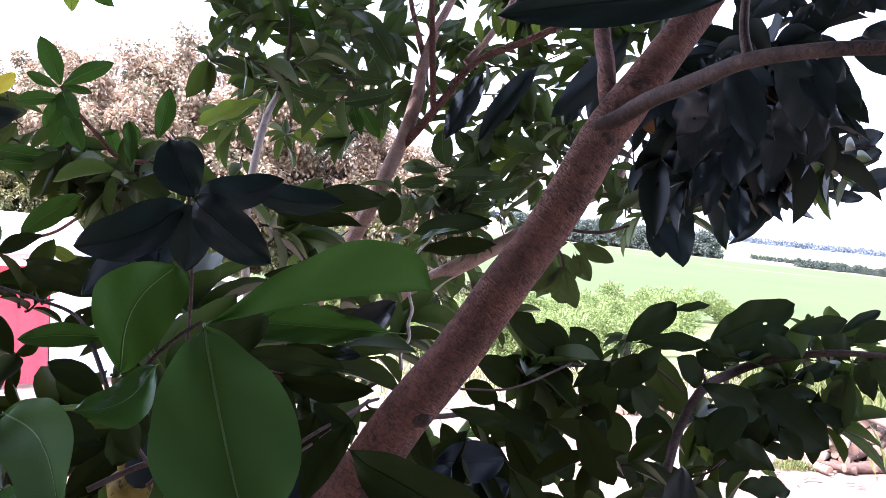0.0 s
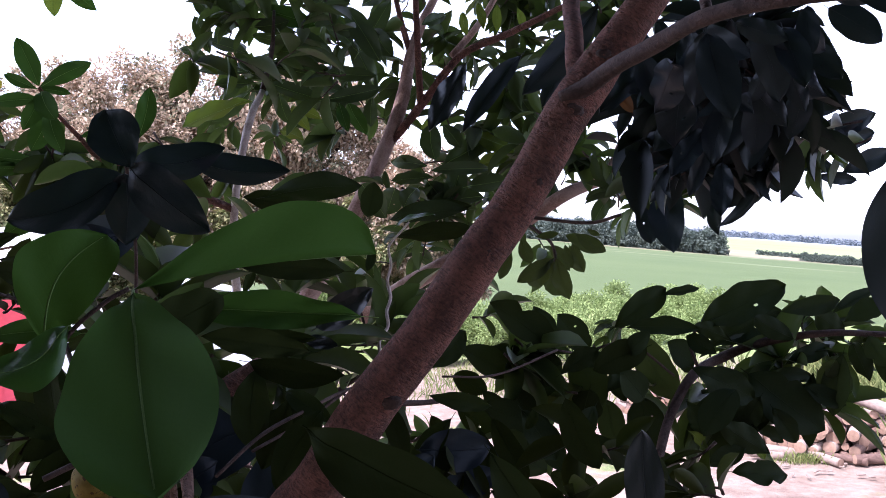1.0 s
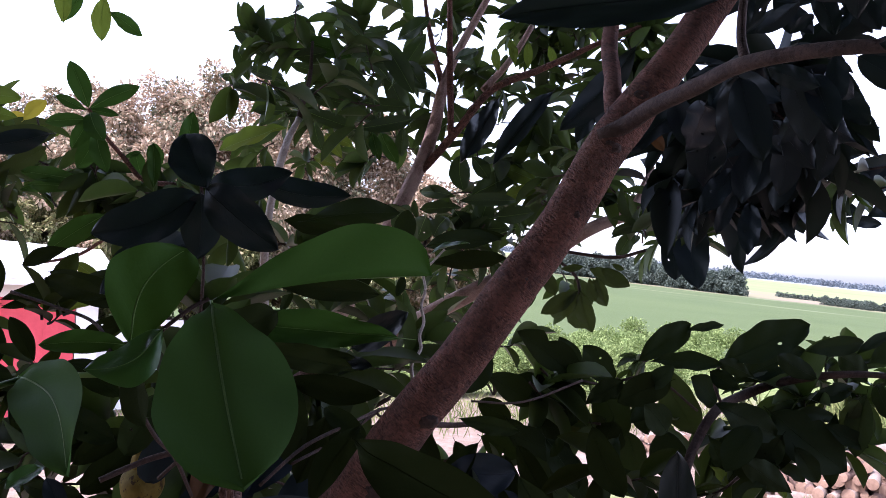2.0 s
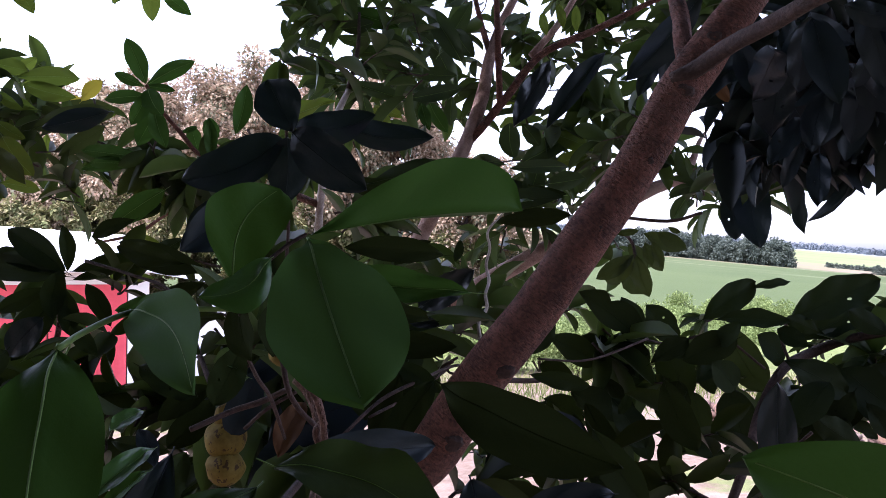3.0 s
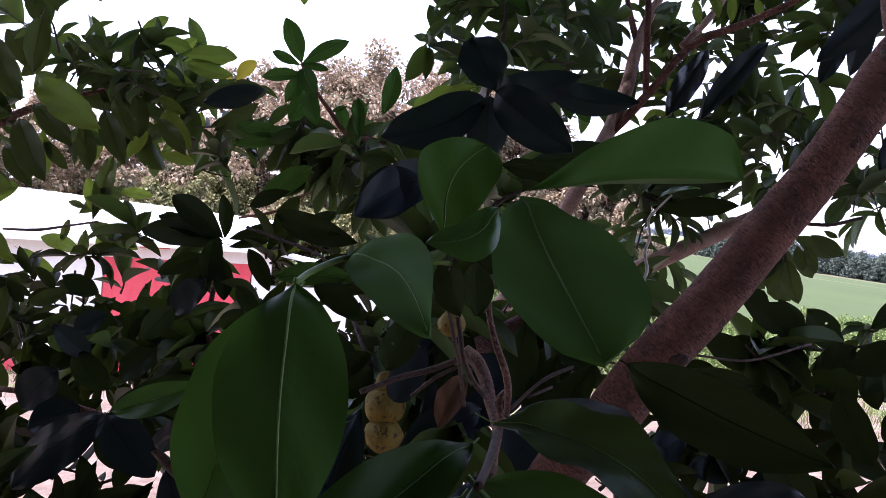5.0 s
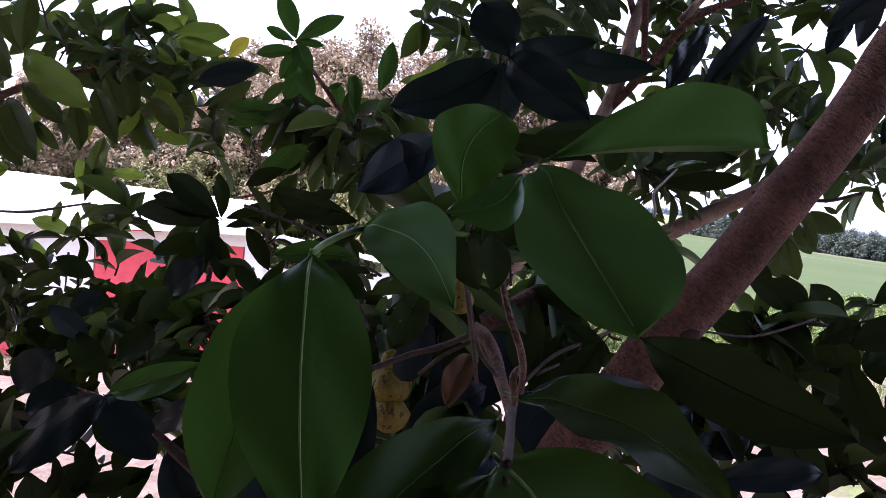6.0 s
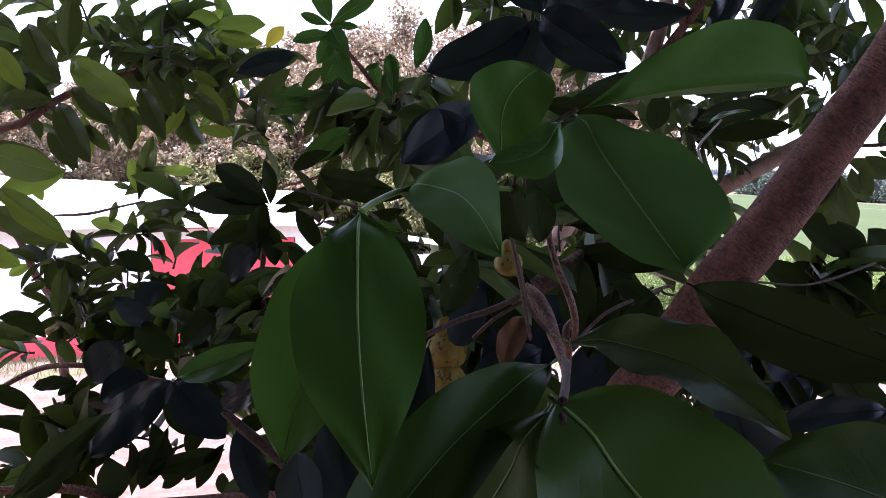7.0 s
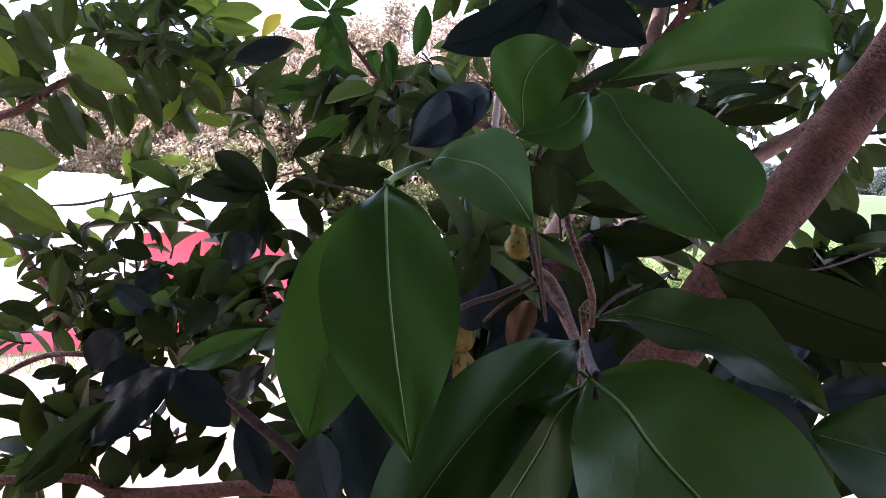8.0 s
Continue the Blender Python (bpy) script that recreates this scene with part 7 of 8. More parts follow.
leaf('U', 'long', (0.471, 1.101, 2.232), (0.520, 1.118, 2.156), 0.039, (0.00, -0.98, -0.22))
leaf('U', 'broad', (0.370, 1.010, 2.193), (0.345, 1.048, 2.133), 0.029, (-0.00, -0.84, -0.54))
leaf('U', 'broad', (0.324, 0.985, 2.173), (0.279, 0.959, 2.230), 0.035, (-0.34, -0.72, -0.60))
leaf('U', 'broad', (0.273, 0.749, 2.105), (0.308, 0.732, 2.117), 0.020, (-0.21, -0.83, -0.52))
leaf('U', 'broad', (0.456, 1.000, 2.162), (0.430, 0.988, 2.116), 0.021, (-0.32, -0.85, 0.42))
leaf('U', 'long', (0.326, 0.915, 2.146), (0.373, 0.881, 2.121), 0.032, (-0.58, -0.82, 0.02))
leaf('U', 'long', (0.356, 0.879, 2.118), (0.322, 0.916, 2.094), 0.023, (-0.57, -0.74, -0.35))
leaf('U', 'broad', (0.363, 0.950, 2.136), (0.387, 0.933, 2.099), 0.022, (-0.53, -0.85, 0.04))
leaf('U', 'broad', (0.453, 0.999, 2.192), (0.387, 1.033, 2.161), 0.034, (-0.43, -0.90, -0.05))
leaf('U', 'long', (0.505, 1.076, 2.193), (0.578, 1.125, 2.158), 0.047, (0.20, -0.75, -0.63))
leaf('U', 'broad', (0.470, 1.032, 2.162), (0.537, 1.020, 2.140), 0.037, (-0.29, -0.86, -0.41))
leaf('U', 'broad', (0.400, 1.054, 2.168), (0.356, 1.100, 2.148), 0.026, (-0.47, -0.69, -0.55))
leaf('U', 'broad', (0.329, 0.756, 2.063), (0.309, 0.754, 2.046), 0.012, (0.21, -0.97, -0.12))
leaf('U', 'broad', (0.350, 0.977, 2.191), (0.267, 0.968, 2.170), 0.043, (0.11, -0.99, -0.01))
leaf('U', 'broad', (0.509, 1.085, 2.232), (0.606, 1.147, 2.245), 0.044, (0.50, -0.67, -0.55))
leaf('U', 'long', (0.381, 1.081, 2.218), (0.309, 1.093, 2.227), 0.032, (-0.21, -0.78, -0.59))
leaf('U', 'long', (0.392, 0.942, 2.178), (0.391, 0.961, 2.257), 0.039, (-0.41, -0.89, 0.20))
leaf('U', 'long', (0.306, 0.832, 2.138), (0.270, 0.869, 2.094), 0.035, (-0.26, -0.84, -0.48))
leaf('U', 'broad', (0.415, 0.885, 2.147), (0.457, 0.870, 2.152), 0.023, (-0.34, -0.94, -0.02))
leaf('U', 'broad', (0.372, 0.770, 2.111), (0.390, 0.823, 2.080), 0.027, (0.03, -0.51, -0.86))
# upper left corner
leaf('G', 'long', (-0.983, 1.111, 2.192), (-0.933, 1.126, 2.127), 0.035, (0.44, -0.89, 0.13))
leaf('F', 'long', (-1.031, 1.097, 2.192), (-1.003, 1.106, 2.106), 0.045, (0.49, -0.87, 0.06))
leaf('F', 'long', (-1.140, 1.170, 2.167), (-1.097, 1.184, 2.098), 0.041, (0.53, -0.83, 0.17))
leaf('G', 'long', (-1.046, 1.144, 2.216), (-1.061, 1.141, 2.152), 0.033, (0.72, -0.69, -0.13))
leaf('F', 'broad', (-1.342, 1.477, 2.152), (-1.278, 1.496, 2.101), 0.042, (0.37, -0.92, 0.12))
leaf('F', 'broad', (-1.307, 1.487, 2.168), (-1.232, 1.509, 2.136), 0.042, (0.21, -0.96, -0.16))
leaf('F', 'long', (-1.339, 1.479, 2.115), (-1.359, 1.474, 2.044), 0.037, (0.69, -0.71, -0.15))
leaf('F', 'long', (-1.230, 1.510, 2.111), (-1.248, 1.506, 2.021), 0.046, (0.52, -0.85, -0.07))
leaf('F', 'long', (-1.264, 1.501, 2.083), (-1.199, 1.520, 2.013), 0.044, (0.43, -0.89, 0.15))
leaf('F', 'long', (-1.376, 1.468, 2.124), (-1.433, 1.453, 2.069), 0.040, (0.54, -0.77, -0.34))
# dark leaves low before the shed
leaf('M', 'broad', (-0.269, 0.744, 1.702), (-0.319, 0.738, 1.732), 0.029, (0.29, -0.91, 0.29))
leaf('M', 'broad', (-0.316, 0.719, 1.693), (-0.261, 0.725, 1.666), 0.031, (0.21, -0.96, 0.18))
leaf('O', 'long', (-0.460, 0.903, 1.704), (-0.490, 0.899, 1.754), 0.026, (0.50, -0.84, 0.22))
leaf('O', 'broad', (-0.258, 0.746, 1.672), (-0.298, 0.721, 1.644), 0.027, (0.41, -0.89, 0.18))
leaf('M', 'long', (-0.414, 0.808, 1.684), (-0.444, 0.804, 1.717), 0.022, (0.45, -0.84, 0.30))
leaf('M', 'long', (-0.341, 0.717, 1.623), (-0.286, 0.723, 1.615), 0.022, (0.15, -0.93, 0.35))
leaf('M', 'broad', (-0.055, 0.792, 1.680), (-0.096, 0.783, 1.608), 0.038, (0.10, -0.99, 0.06))
leaf('O', 'long', (-0.095, 0.835, 1.682), (-0.124, 0.829, 1.611), 0.035, (-0.01, -1.00, 0.09))
leaf('U', 'long', (0.359, 1.429, 2.083), (0.330, 1.424, 1.996), 0.041, (-0.12, -0.99, 0.10))
leaf('U', 'broad', (0.377, 1.433, 2.024), (0.352, 1.429, 1.941), 0.043, (-0.31, -0.94, 0.14))
leaf('U', 'long', (0.335, 1.527, 2.020), (0.304, 1.521, 1.945), 0.037, (-0.08, -0.99, 0.11))
leaf('U', 'long', (0.364, 1.329, 2.107), (0.337, 1.324, 2.041), 0.032, (-0.09, -0.99, 0.11))
leaf('M', 'broad', (0.060, 0.921, 1.516), (0.105, 0.931, 1.452), 0.039, (0.16, -0.99, -0.05))
leaf('O', 'broad', (0.114, 0.941, 1.527), (0.148, 0.948, 1.463), 0.036, (-0.11, -0.98, -0.16))
leaf('M', 'long', (0.038, 1.019, 1.511), (0.071, 1.026, 1.458), 0.028, (0.15, -0.99, -0.04))
leaf('O', 'long', (0.155, 0.953, 1.493), (0.099, 0.929, 1.446), 0.035, (0.01, -0.89, 0.46))
leaf('M', 'broad', (0.092, 1.040, 1.530), (0.155, 1.060, 1.496), 0.033, (0.31, -0.95, 0.03))
leaf('U', 'broad', (0.444, 0.999, 2.168), (0.484, 1.004, 2.126), 0.029, (-0.27, -0.89, -0.37))
leaf('U', 'broad', (0.386, 0.942, 2.154), (0.414, 0.946, 2.102), 0.029, (-0.33, -0.91, -0.25))
leaf('U', 'long', (0.474, 0.982, 2.160), (0.507, 0.987, 2.114), 0.028, (-0.46, -0.78, -0.42))
leaf('U', 'broad', (0.352, 0.938, 2.156), (0.366, 0.941, 2.101), 0.025, (-0.32, -0.94, -0.13))
leaf('U', 'broad', (0.314, 0.904, 2.143), (0.309, 0.904, 2.096), 0.021, (-0.21, -0.98, 0.02))
leaf('O', 'broad', (-0.396, 1.010, 1.752), (-0.462, 1.003, 1.726), 0.028, (0.13, -0.99, -0.06))
leaf('M', 'long', (-0.451, 1.054, 1.808), (-0.514, 1.047, 1.772), 0.029, (0.19, -0.97, -0.16))
leaf('O', 'long', (-0.545, 1.093, 1.834), (-0.607, 1.086, 1.807), 0.027, (0.11, -0.99, -0.01))
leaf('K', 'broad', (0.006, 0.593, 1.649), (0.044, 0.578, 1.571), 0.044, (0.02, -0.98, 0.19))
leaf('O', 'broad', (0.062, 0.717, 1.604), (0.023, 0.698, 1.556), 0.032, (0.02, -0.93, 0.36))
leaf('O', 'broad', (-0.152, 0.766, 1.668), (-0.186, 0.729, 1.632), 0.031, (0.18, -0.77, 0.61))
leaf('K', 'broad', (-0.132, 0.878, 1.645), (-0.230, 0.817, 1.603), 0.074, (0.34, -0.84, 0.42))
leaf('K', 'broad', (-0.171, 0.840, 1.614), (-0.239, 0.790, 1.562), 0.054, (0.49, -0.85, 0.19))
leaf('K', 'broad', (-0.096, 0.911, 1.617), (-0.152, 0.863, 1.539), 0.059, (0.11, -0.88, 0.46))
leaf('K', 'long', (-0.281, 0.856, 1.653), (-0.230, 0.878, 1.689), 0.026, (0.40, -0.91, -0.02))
leaf('F', 'long', (-1.063, 1.137, 2.111), (-1.044, 1.103, 2.003), 0.048, (0.70, -0.63, 0.32))
leaf('F', 'broad', (-1.133, 1.107, 2.065), (-1.057, 1.095, 1.957), 0.056, (0.35, -0.87, 0.34))
leaf('G', 'broad', (-1.058, 1.130, 1.998), (-0.917, 1.122, 1.919), 0.068, (-0.01, -1.00, 0.07))
leaf('G', 'broad', (-1.231, 1.122, 2.035), (-1.162, 1.120, 1.956), 0.047, (0.43, -0.81, 0.40))
leaf('F', 'broad', (-1.133, 1.151, 1.940), (-1.225, 1.116, 1.934), 0.044, (0.35, -0.94, 0.03))
leaf('F', 'long', (-1.100, 1.165, 1.963), (-1.014, 1.170, 1.892), 0.045, (0.31, -0.90, 0.32))
leaf('F', 'broad', (-1.120, 1.155, 1.934), (-1.036, 1.135, 1.828), 0.057, (0.31, -0.86, 0.40))
leaf('F', 'long', (-1.152, 1.161, 1.890), (-1.087, 1.158, 1.818), 0.041, (0.42, -0.81, 0.41))
leaf('F', 'long', (-1.054, 1.234, 1.941), (-1.014, 1.210, 1.853), 0.042, (0.54, -0.72, 0.44))
leaf('F', 'long', (-1.021, 1.248, 1.969), (-0.956, 1.232, 1.870), 0.048, (0.35, -0.86, 0.37))
leaf('F', 'long', (-1.040, 1.297, 2.004), (-1.001, 1.305, 1.919), 0.042, (0.53, -0.83, 0.17))
leaf('F', 'long', (-0.962, 1.323, 1.967), (-0.894, 1.322, 1.899), 0.039, (0.28, -0.91, 0.30))
leaf('K', 'long', (-0.780, 1.396, 2.039), (-0.888, 1.354, 2.003), 0.044, (0.42, -0.89, -0.20))
leaf('Z', 'long', (-0.536, 1.041, 1.802), (-0.406, 1.033, 1.768), 0.040, (-0.07, -1.00, -0.04))
leaf('G', 'long', (-1.132, 1.032, 1.785), (-0.976, 1.030, 1.695), 0.051, (0.16, -0.94, 0.31))
leaf('G', 'broad', (-1.181, 1.072, 1.846), (-1.032, 1.071, 1.809), 0.069, (0.00, -1.00, 0.04))
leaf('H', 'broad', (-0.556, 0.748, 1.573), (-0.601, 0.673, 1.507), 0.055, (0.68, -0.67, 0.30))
leaf('K', 'broad', (-0.568, 0.764, 1.568), (-0.501, 0.763, 1.511), 0.048, (0.39, -0.80, 0.47))
leaf('N', 'long', (-0.544, 0.742, 1.579), (-0.435, 0.743, 1.623), 0.031, (0.02, -1.00, -0.03))
leaf('P', 'long', (-0.599, 0.865, 1.492), (-0.631, 0.860, 1.450), 0.027, (0.27, -0.96, -0.10))
leaf('P', 'long', (-0.561, 0.867, 1.476), (-0.561, 0.872, 1.407), 0.021, (0.60, -0.80, -0.06))
leaf('P', 'long', (-0.558, 0.899, 1.461), (-0.564, 0.902, 1.394), 0.014, (0.54, -0.83, -0.09))
leaf('P', 'long', (-0.612, 0.844, 1.435), (-0.651, 0.838, 1.409), 0.020, (0.09, -0.99, 0.10))
leaf('P', 'long', (-0.595, 0.882, 1.420), (-0.598, 0.889, 1.388), 0.020, (0.62, -0.75, -0.23))
leaf('P', 'long', (-0.613, 0.877, 1.438), (-0.646, 0.873, 1.408), 0.019, (0.14, -0.99, -0.02))
leaf('P', 'long', (-0.652, 0.824, 1.496), (-0.637, 0.836, 1.445), 0.028, (0.74, -0.67, 0.07))
leaf('P', 'long', (-0.658, 0.756, 1.475), (-0.653, 0.763, 1.424), 0.043, (0.75, -0.67, -0.03))
leaf('F', 'broad', (-0.883, 0.923, 1.673), (-0.899, 0.923, 1.597), 0.028, (0.58, -0.81, -0.12))
leaf('C', 'long', (-0.964, 0.922, 1.634), (-0.941, 0.944, 1.643), 0.019, (0.55, -0.74, 0.38))
leaf('P', 'bow', (-1.024, 0.929, 1.590), (-0.964, 0.961, 1.558), 0.034, (0.60, -0.61, 0.52))
leaf('F', 'broad', (-0.921, 1.003, 1.637), (-0.879, 1.033, 1.660), 0.030, (0.41, -0.84, 0.35))
leaf('F', 'long', (-0.935, 1.026, 1.589), (-0.890, 1.058, 1.621), 0.032, (0.42, -0.86, 0.29))
leaf('C', 'bow', (-0.960, 1.046, 1.559), (-0.923, 1.076, 1.584), 0.028, (0.46, -0.84, 0.29))
leaf('P', 'broad', (-0.814, 0.940, 1.563), (-0.789, 0.964, 1.592), 0.036, (0.41, -0.85, 0.33))
leaf('P', 'long', (-0.788, 0.989, 1.655), (-0.762, 1.006, 1.595), 0.037, (0.76, -0.63, 0.15))
leaf('P', 'bow', (-0.760, 1.026, 1.589), (-0.741, 1.050, 1.645), 0.034, (0.56, -0.81, 0.16))
leaf('F', 'broad', (-0.760, 1.060, 1.612), (-0.698, 1.094, 1.582), 0.040, (0.58, -0.71, 0.41))
leaf('C', 'long', (-0.720, 1.110, 1.643), (-0.676, 1.137, 1.618), 0.049, (0.64, -0.68, 0.37))
leaf('P', 'bow', (-0.982, 1.036, 1.530), (-0.942, 1.062, 1.500), 0.038, (0.70, -0.55, 0.45))
leaf('F', 'broad', (-0.886, 0.914, 1.569), (-0.876, 0.927, 1.528), 0.023, (0.81, -0.59, 0.02))
leaf('F', 'long', (-0.826, 0.970, 1.594), (-0.787, 0.998, 1.608), 0.024, (0.43, -0.81, 0.40))
leaf('F', 'bow', (-0.792, 1.011, 1.543), (-0.786, 1.027, 1.558), 0.014, (0.62, -0.65, 0.43))
leaf('V', 'broad', (-0.793, 1.041, 1.524), (-0.771, 1.064, 1.545), 0.017, (0.41, -0.80, 0.43))
leaf('P', 'long', (-0.903, 1.045, 1.681), (-0.856, 1.074, 1.655), 0.041, (0.63, -0.67, 0.40))
leaf('P', 'bow', (-0.893, 1.070, 1.540), (-0.868, 1.096, 1.582), 0.037, (0.53, -0.82, 0.20))
leaf('C', 'broad', (-0.774, 0.953, 1.536), (-0.749, 0.977, 1.566), 0.029, (0.38, -0.85, 0.36))
leaf('F', 'long', (-0.797, 0.984, 1.628), (-0.840, 0.979, 1.610), 0.026, (0.01, -0.97, 0.25))
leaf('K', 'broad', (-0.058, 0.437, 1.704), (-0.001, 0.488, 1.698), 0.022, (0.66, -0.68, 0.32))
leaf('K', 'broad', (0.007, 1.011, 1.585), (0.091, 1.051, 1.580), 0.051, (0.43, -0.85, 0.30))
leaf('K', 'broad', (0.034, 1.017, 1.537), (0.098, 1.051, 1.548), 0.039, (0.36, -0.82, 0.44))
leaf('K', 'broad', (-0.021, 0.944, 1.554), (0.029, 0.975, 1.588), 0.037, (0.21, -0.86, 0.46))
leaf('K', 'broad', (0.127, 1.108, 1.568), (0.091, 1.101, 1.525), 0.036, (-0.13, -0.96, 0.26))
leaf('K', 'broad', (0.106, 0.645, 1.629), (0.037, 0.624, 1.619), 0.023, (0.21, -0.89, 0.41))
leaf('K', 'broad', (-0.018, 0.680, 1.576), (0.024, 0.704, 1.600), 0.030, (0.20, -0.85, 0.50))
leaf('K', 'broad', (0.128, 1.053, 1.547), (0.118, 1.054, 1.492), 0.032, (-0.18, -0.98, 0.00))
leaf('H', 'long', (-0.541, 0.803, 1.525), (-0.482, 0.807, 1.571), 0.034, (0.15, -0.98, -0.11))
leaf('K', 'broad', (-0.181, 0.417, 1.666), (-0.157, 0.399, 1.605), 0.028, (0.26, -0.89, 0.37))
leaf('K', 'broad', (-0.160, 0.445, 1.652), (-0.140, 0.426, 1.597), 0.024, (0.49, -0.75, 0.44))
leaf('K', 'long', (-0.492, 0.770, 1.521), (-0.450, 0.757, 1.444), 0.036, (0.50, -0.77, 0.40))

# the leaves farther off, too many to count, joined by their kind
for mat in sorted({me.materials[0].name for me, m in HANGING}):
    bm = bmesh.new()
    for me, m in HANGING:
        if me.materials[0].name == mat:
            start = len(bm.verts)
            bm.from_mesh(me)
            bm.verts.ensure_lookup_table()
            bmesh.ops.transform(bm, matrix=m, verts=bm.verts[start:])
            slots = list(me.materials)
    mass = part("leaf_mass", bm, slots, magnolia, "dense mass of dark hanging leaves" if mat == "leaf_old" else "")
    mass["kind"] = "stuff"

CLUMPS, OLIVE = [], []


def clump(centre, radius, count, size, olive=False):
    CLUMPS.append((centre, radius, count, size))
    OLIVE.append(olive)


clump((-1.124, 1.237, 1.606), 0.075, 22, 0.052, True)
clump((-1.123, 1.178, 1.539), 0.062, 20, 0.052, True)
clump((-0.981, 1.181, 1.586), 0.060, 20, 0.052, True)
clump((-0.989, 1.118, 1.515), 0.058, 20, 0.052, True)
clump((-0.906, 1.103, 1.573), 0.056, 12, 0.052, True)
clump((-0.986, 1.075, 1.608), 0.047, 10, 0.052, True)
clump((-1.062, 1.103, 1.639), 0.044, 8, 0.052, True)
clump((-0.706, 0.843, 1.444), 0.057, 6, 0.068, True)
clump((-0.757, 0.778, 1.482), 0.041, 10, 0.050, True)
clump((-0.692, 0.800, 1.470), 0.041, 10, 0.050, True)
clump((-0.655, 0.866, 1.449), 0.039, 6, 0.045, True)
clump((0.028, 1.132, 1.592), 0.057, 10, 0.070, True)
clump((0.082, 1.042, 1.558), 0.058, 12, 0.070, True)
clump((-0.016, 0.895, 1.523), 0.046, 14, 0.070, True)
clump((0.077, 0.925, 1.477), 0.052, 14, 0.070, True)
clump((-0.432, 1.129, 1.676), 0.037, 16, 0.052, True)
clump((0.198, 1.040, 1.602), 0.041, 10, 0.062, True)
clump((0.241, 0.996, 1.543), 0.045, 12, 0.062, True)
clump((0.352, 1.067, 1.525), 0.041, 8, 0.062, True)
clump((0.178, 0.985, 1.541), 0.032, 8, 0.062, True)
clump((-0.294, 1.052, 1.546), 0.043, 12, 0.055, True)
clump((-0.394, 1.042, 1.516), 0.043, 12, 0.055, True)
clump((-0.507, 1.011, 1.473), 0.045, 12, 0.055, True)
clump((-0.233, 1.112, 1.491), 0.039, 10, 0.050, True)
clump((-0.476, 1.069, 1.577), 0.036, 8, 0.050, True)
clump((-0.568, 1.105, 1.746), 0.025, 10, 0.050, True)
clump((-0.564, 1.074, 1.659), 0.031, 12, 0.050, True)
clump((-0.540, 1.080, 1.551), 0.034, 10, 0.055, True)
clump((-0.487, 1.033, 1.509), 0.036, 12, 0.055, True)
clump((0.299, 1.471, 2.025), 0.044, 12, 0.058)
clump((0.331, 1.527, 1.948), 0.038, 10, 0.055)
clump((0.301, 1.623, 1.924), 0.038, 8, 0.055)
clump((0.259, 1.717, 1.965), 0.046, 4, 0.055)
clump((0.167, 1.803, 2.032), 0.055, 5, 0.060)
clump((0.216, 1.711, 2.061), 0.046, 4, 0.058)
clump((-0.490, 1.225, 1.635), 0.034, 14, 0.052, True)
clump((-0.530, 1.273, 1.720), 0.027, 8, 0.050, True)
clump((0.223, 1.044, 1.561), 0.031, 10, 0.060, True)
clump((0.344, 1.117, 1.559), 0.036, 10, 0.060, True)
clump((-1.100, 1.320, 1.711), 0.038, 12, 0.056, True)
clump((-1.082, 1.383, 1.743), 0.029, 6, 0.056, True)
clump((-1.042, 1.227, 1.621), 0.031, 10, 0.054, True)
clump((-1.194, 1.174, 1.643), 0.047, 10, 0.058, True)
clump((-0.603, 2.323, 2.328), 0.125, 27, 0.074)
clump((-0.475, 1.835, 2.337), 0.098, 18, 0.074)
clump((-0.359, 1.865, 2.293), 0.099, 20, 0.074)
clump((-0.347, 2.066, 2.250), 0.095, 15, 0.074)
clump((-0.294, 2.171, 2.219), 0.099, 15, 0.074)
clump((-0.228, 2.228, 2.290), 0.085, 9, 0.074)
clump((-0.291, 2.074, 2.373), 0.110, 15, 0.074)
clump((-0.407, 1.913, 2.411), 0.102, 12, 0.074)
clump((-0.505, 2.332, 2.200), 0.080, 12, 0.066)
clump((-0.297, 1.917, 2.100), 0.073, 10, 0.066)
clump((-0.553, 2.327, 2.101), 0.073, 9, 0.066)
clump((-0.726, 2.312, 2.197), 0.090, 15, 0.074)
clump((-0.576, 1.793, 2.215), 0.055, 6, 0.074)
clump((-0.107, 2.242, 2.415), 0.094, 8, 0.074)
clump((-0.021, 2.375, 2.367), 0.090, 11, 0.074)
clump((0.060, 2.382, 2.481), 0.108, 15, 0.074)
clump((0.173, 2.392, 2.483), 0.108, 15, 0.074)
clump((-0.043, 2.088, 1.988), 0.110, 27, 0.059)
clump((-0.102, 1.981, 1.898), 0.105, 25, 0.059)
clump((0.028, 2.442, 1.953), 0.111, 19, 0.059)
clump((-0.453, 2.336, 1.809), 0.098, 13, 0.088)
clump((-0.321, 2.348, 1.744), 0.098, 13, 0.073)
clump((-0.151, 2.396, 1.683), 0.100, 20, 0.073)
clump((-0.290, 1.356, 1.663), 0.065, 20, 0.073)
clump((-0.462, 1.936, 1.336), 0.068, 18, 0.059)
clump((-0.108, 1.967, 1.271), 0.068, 27, 0.053)
clump((-0.027, 1.975, 1.313), 0.068, 23, 0.053)
clump((0.042, 1.980, 1.232), 0.082, 23, 0.053)
clump((0.248, 2.016, 2.079), 0.061, 8, 0.074)
clump((0.228, 2.397, 1.995), 0.072, 15, 0.074)
clump((0.457, 2.417, 1.949), 0.082, 11, 0.080)
clump((0.448, 1.933, 2.017), 0.077, 19, 0.080)
clump((0.282, 1.722, 2.249), 0.076, 17, 0.074)
clump((0.478, 1.634, 2.021), 0.075, 22, 0.070)
clump((0.732, 1.859, 2.047), 0.073, 10, 0.080)
clump((0.818, 1.866, 2.012), 0.061, 6, 0.080)
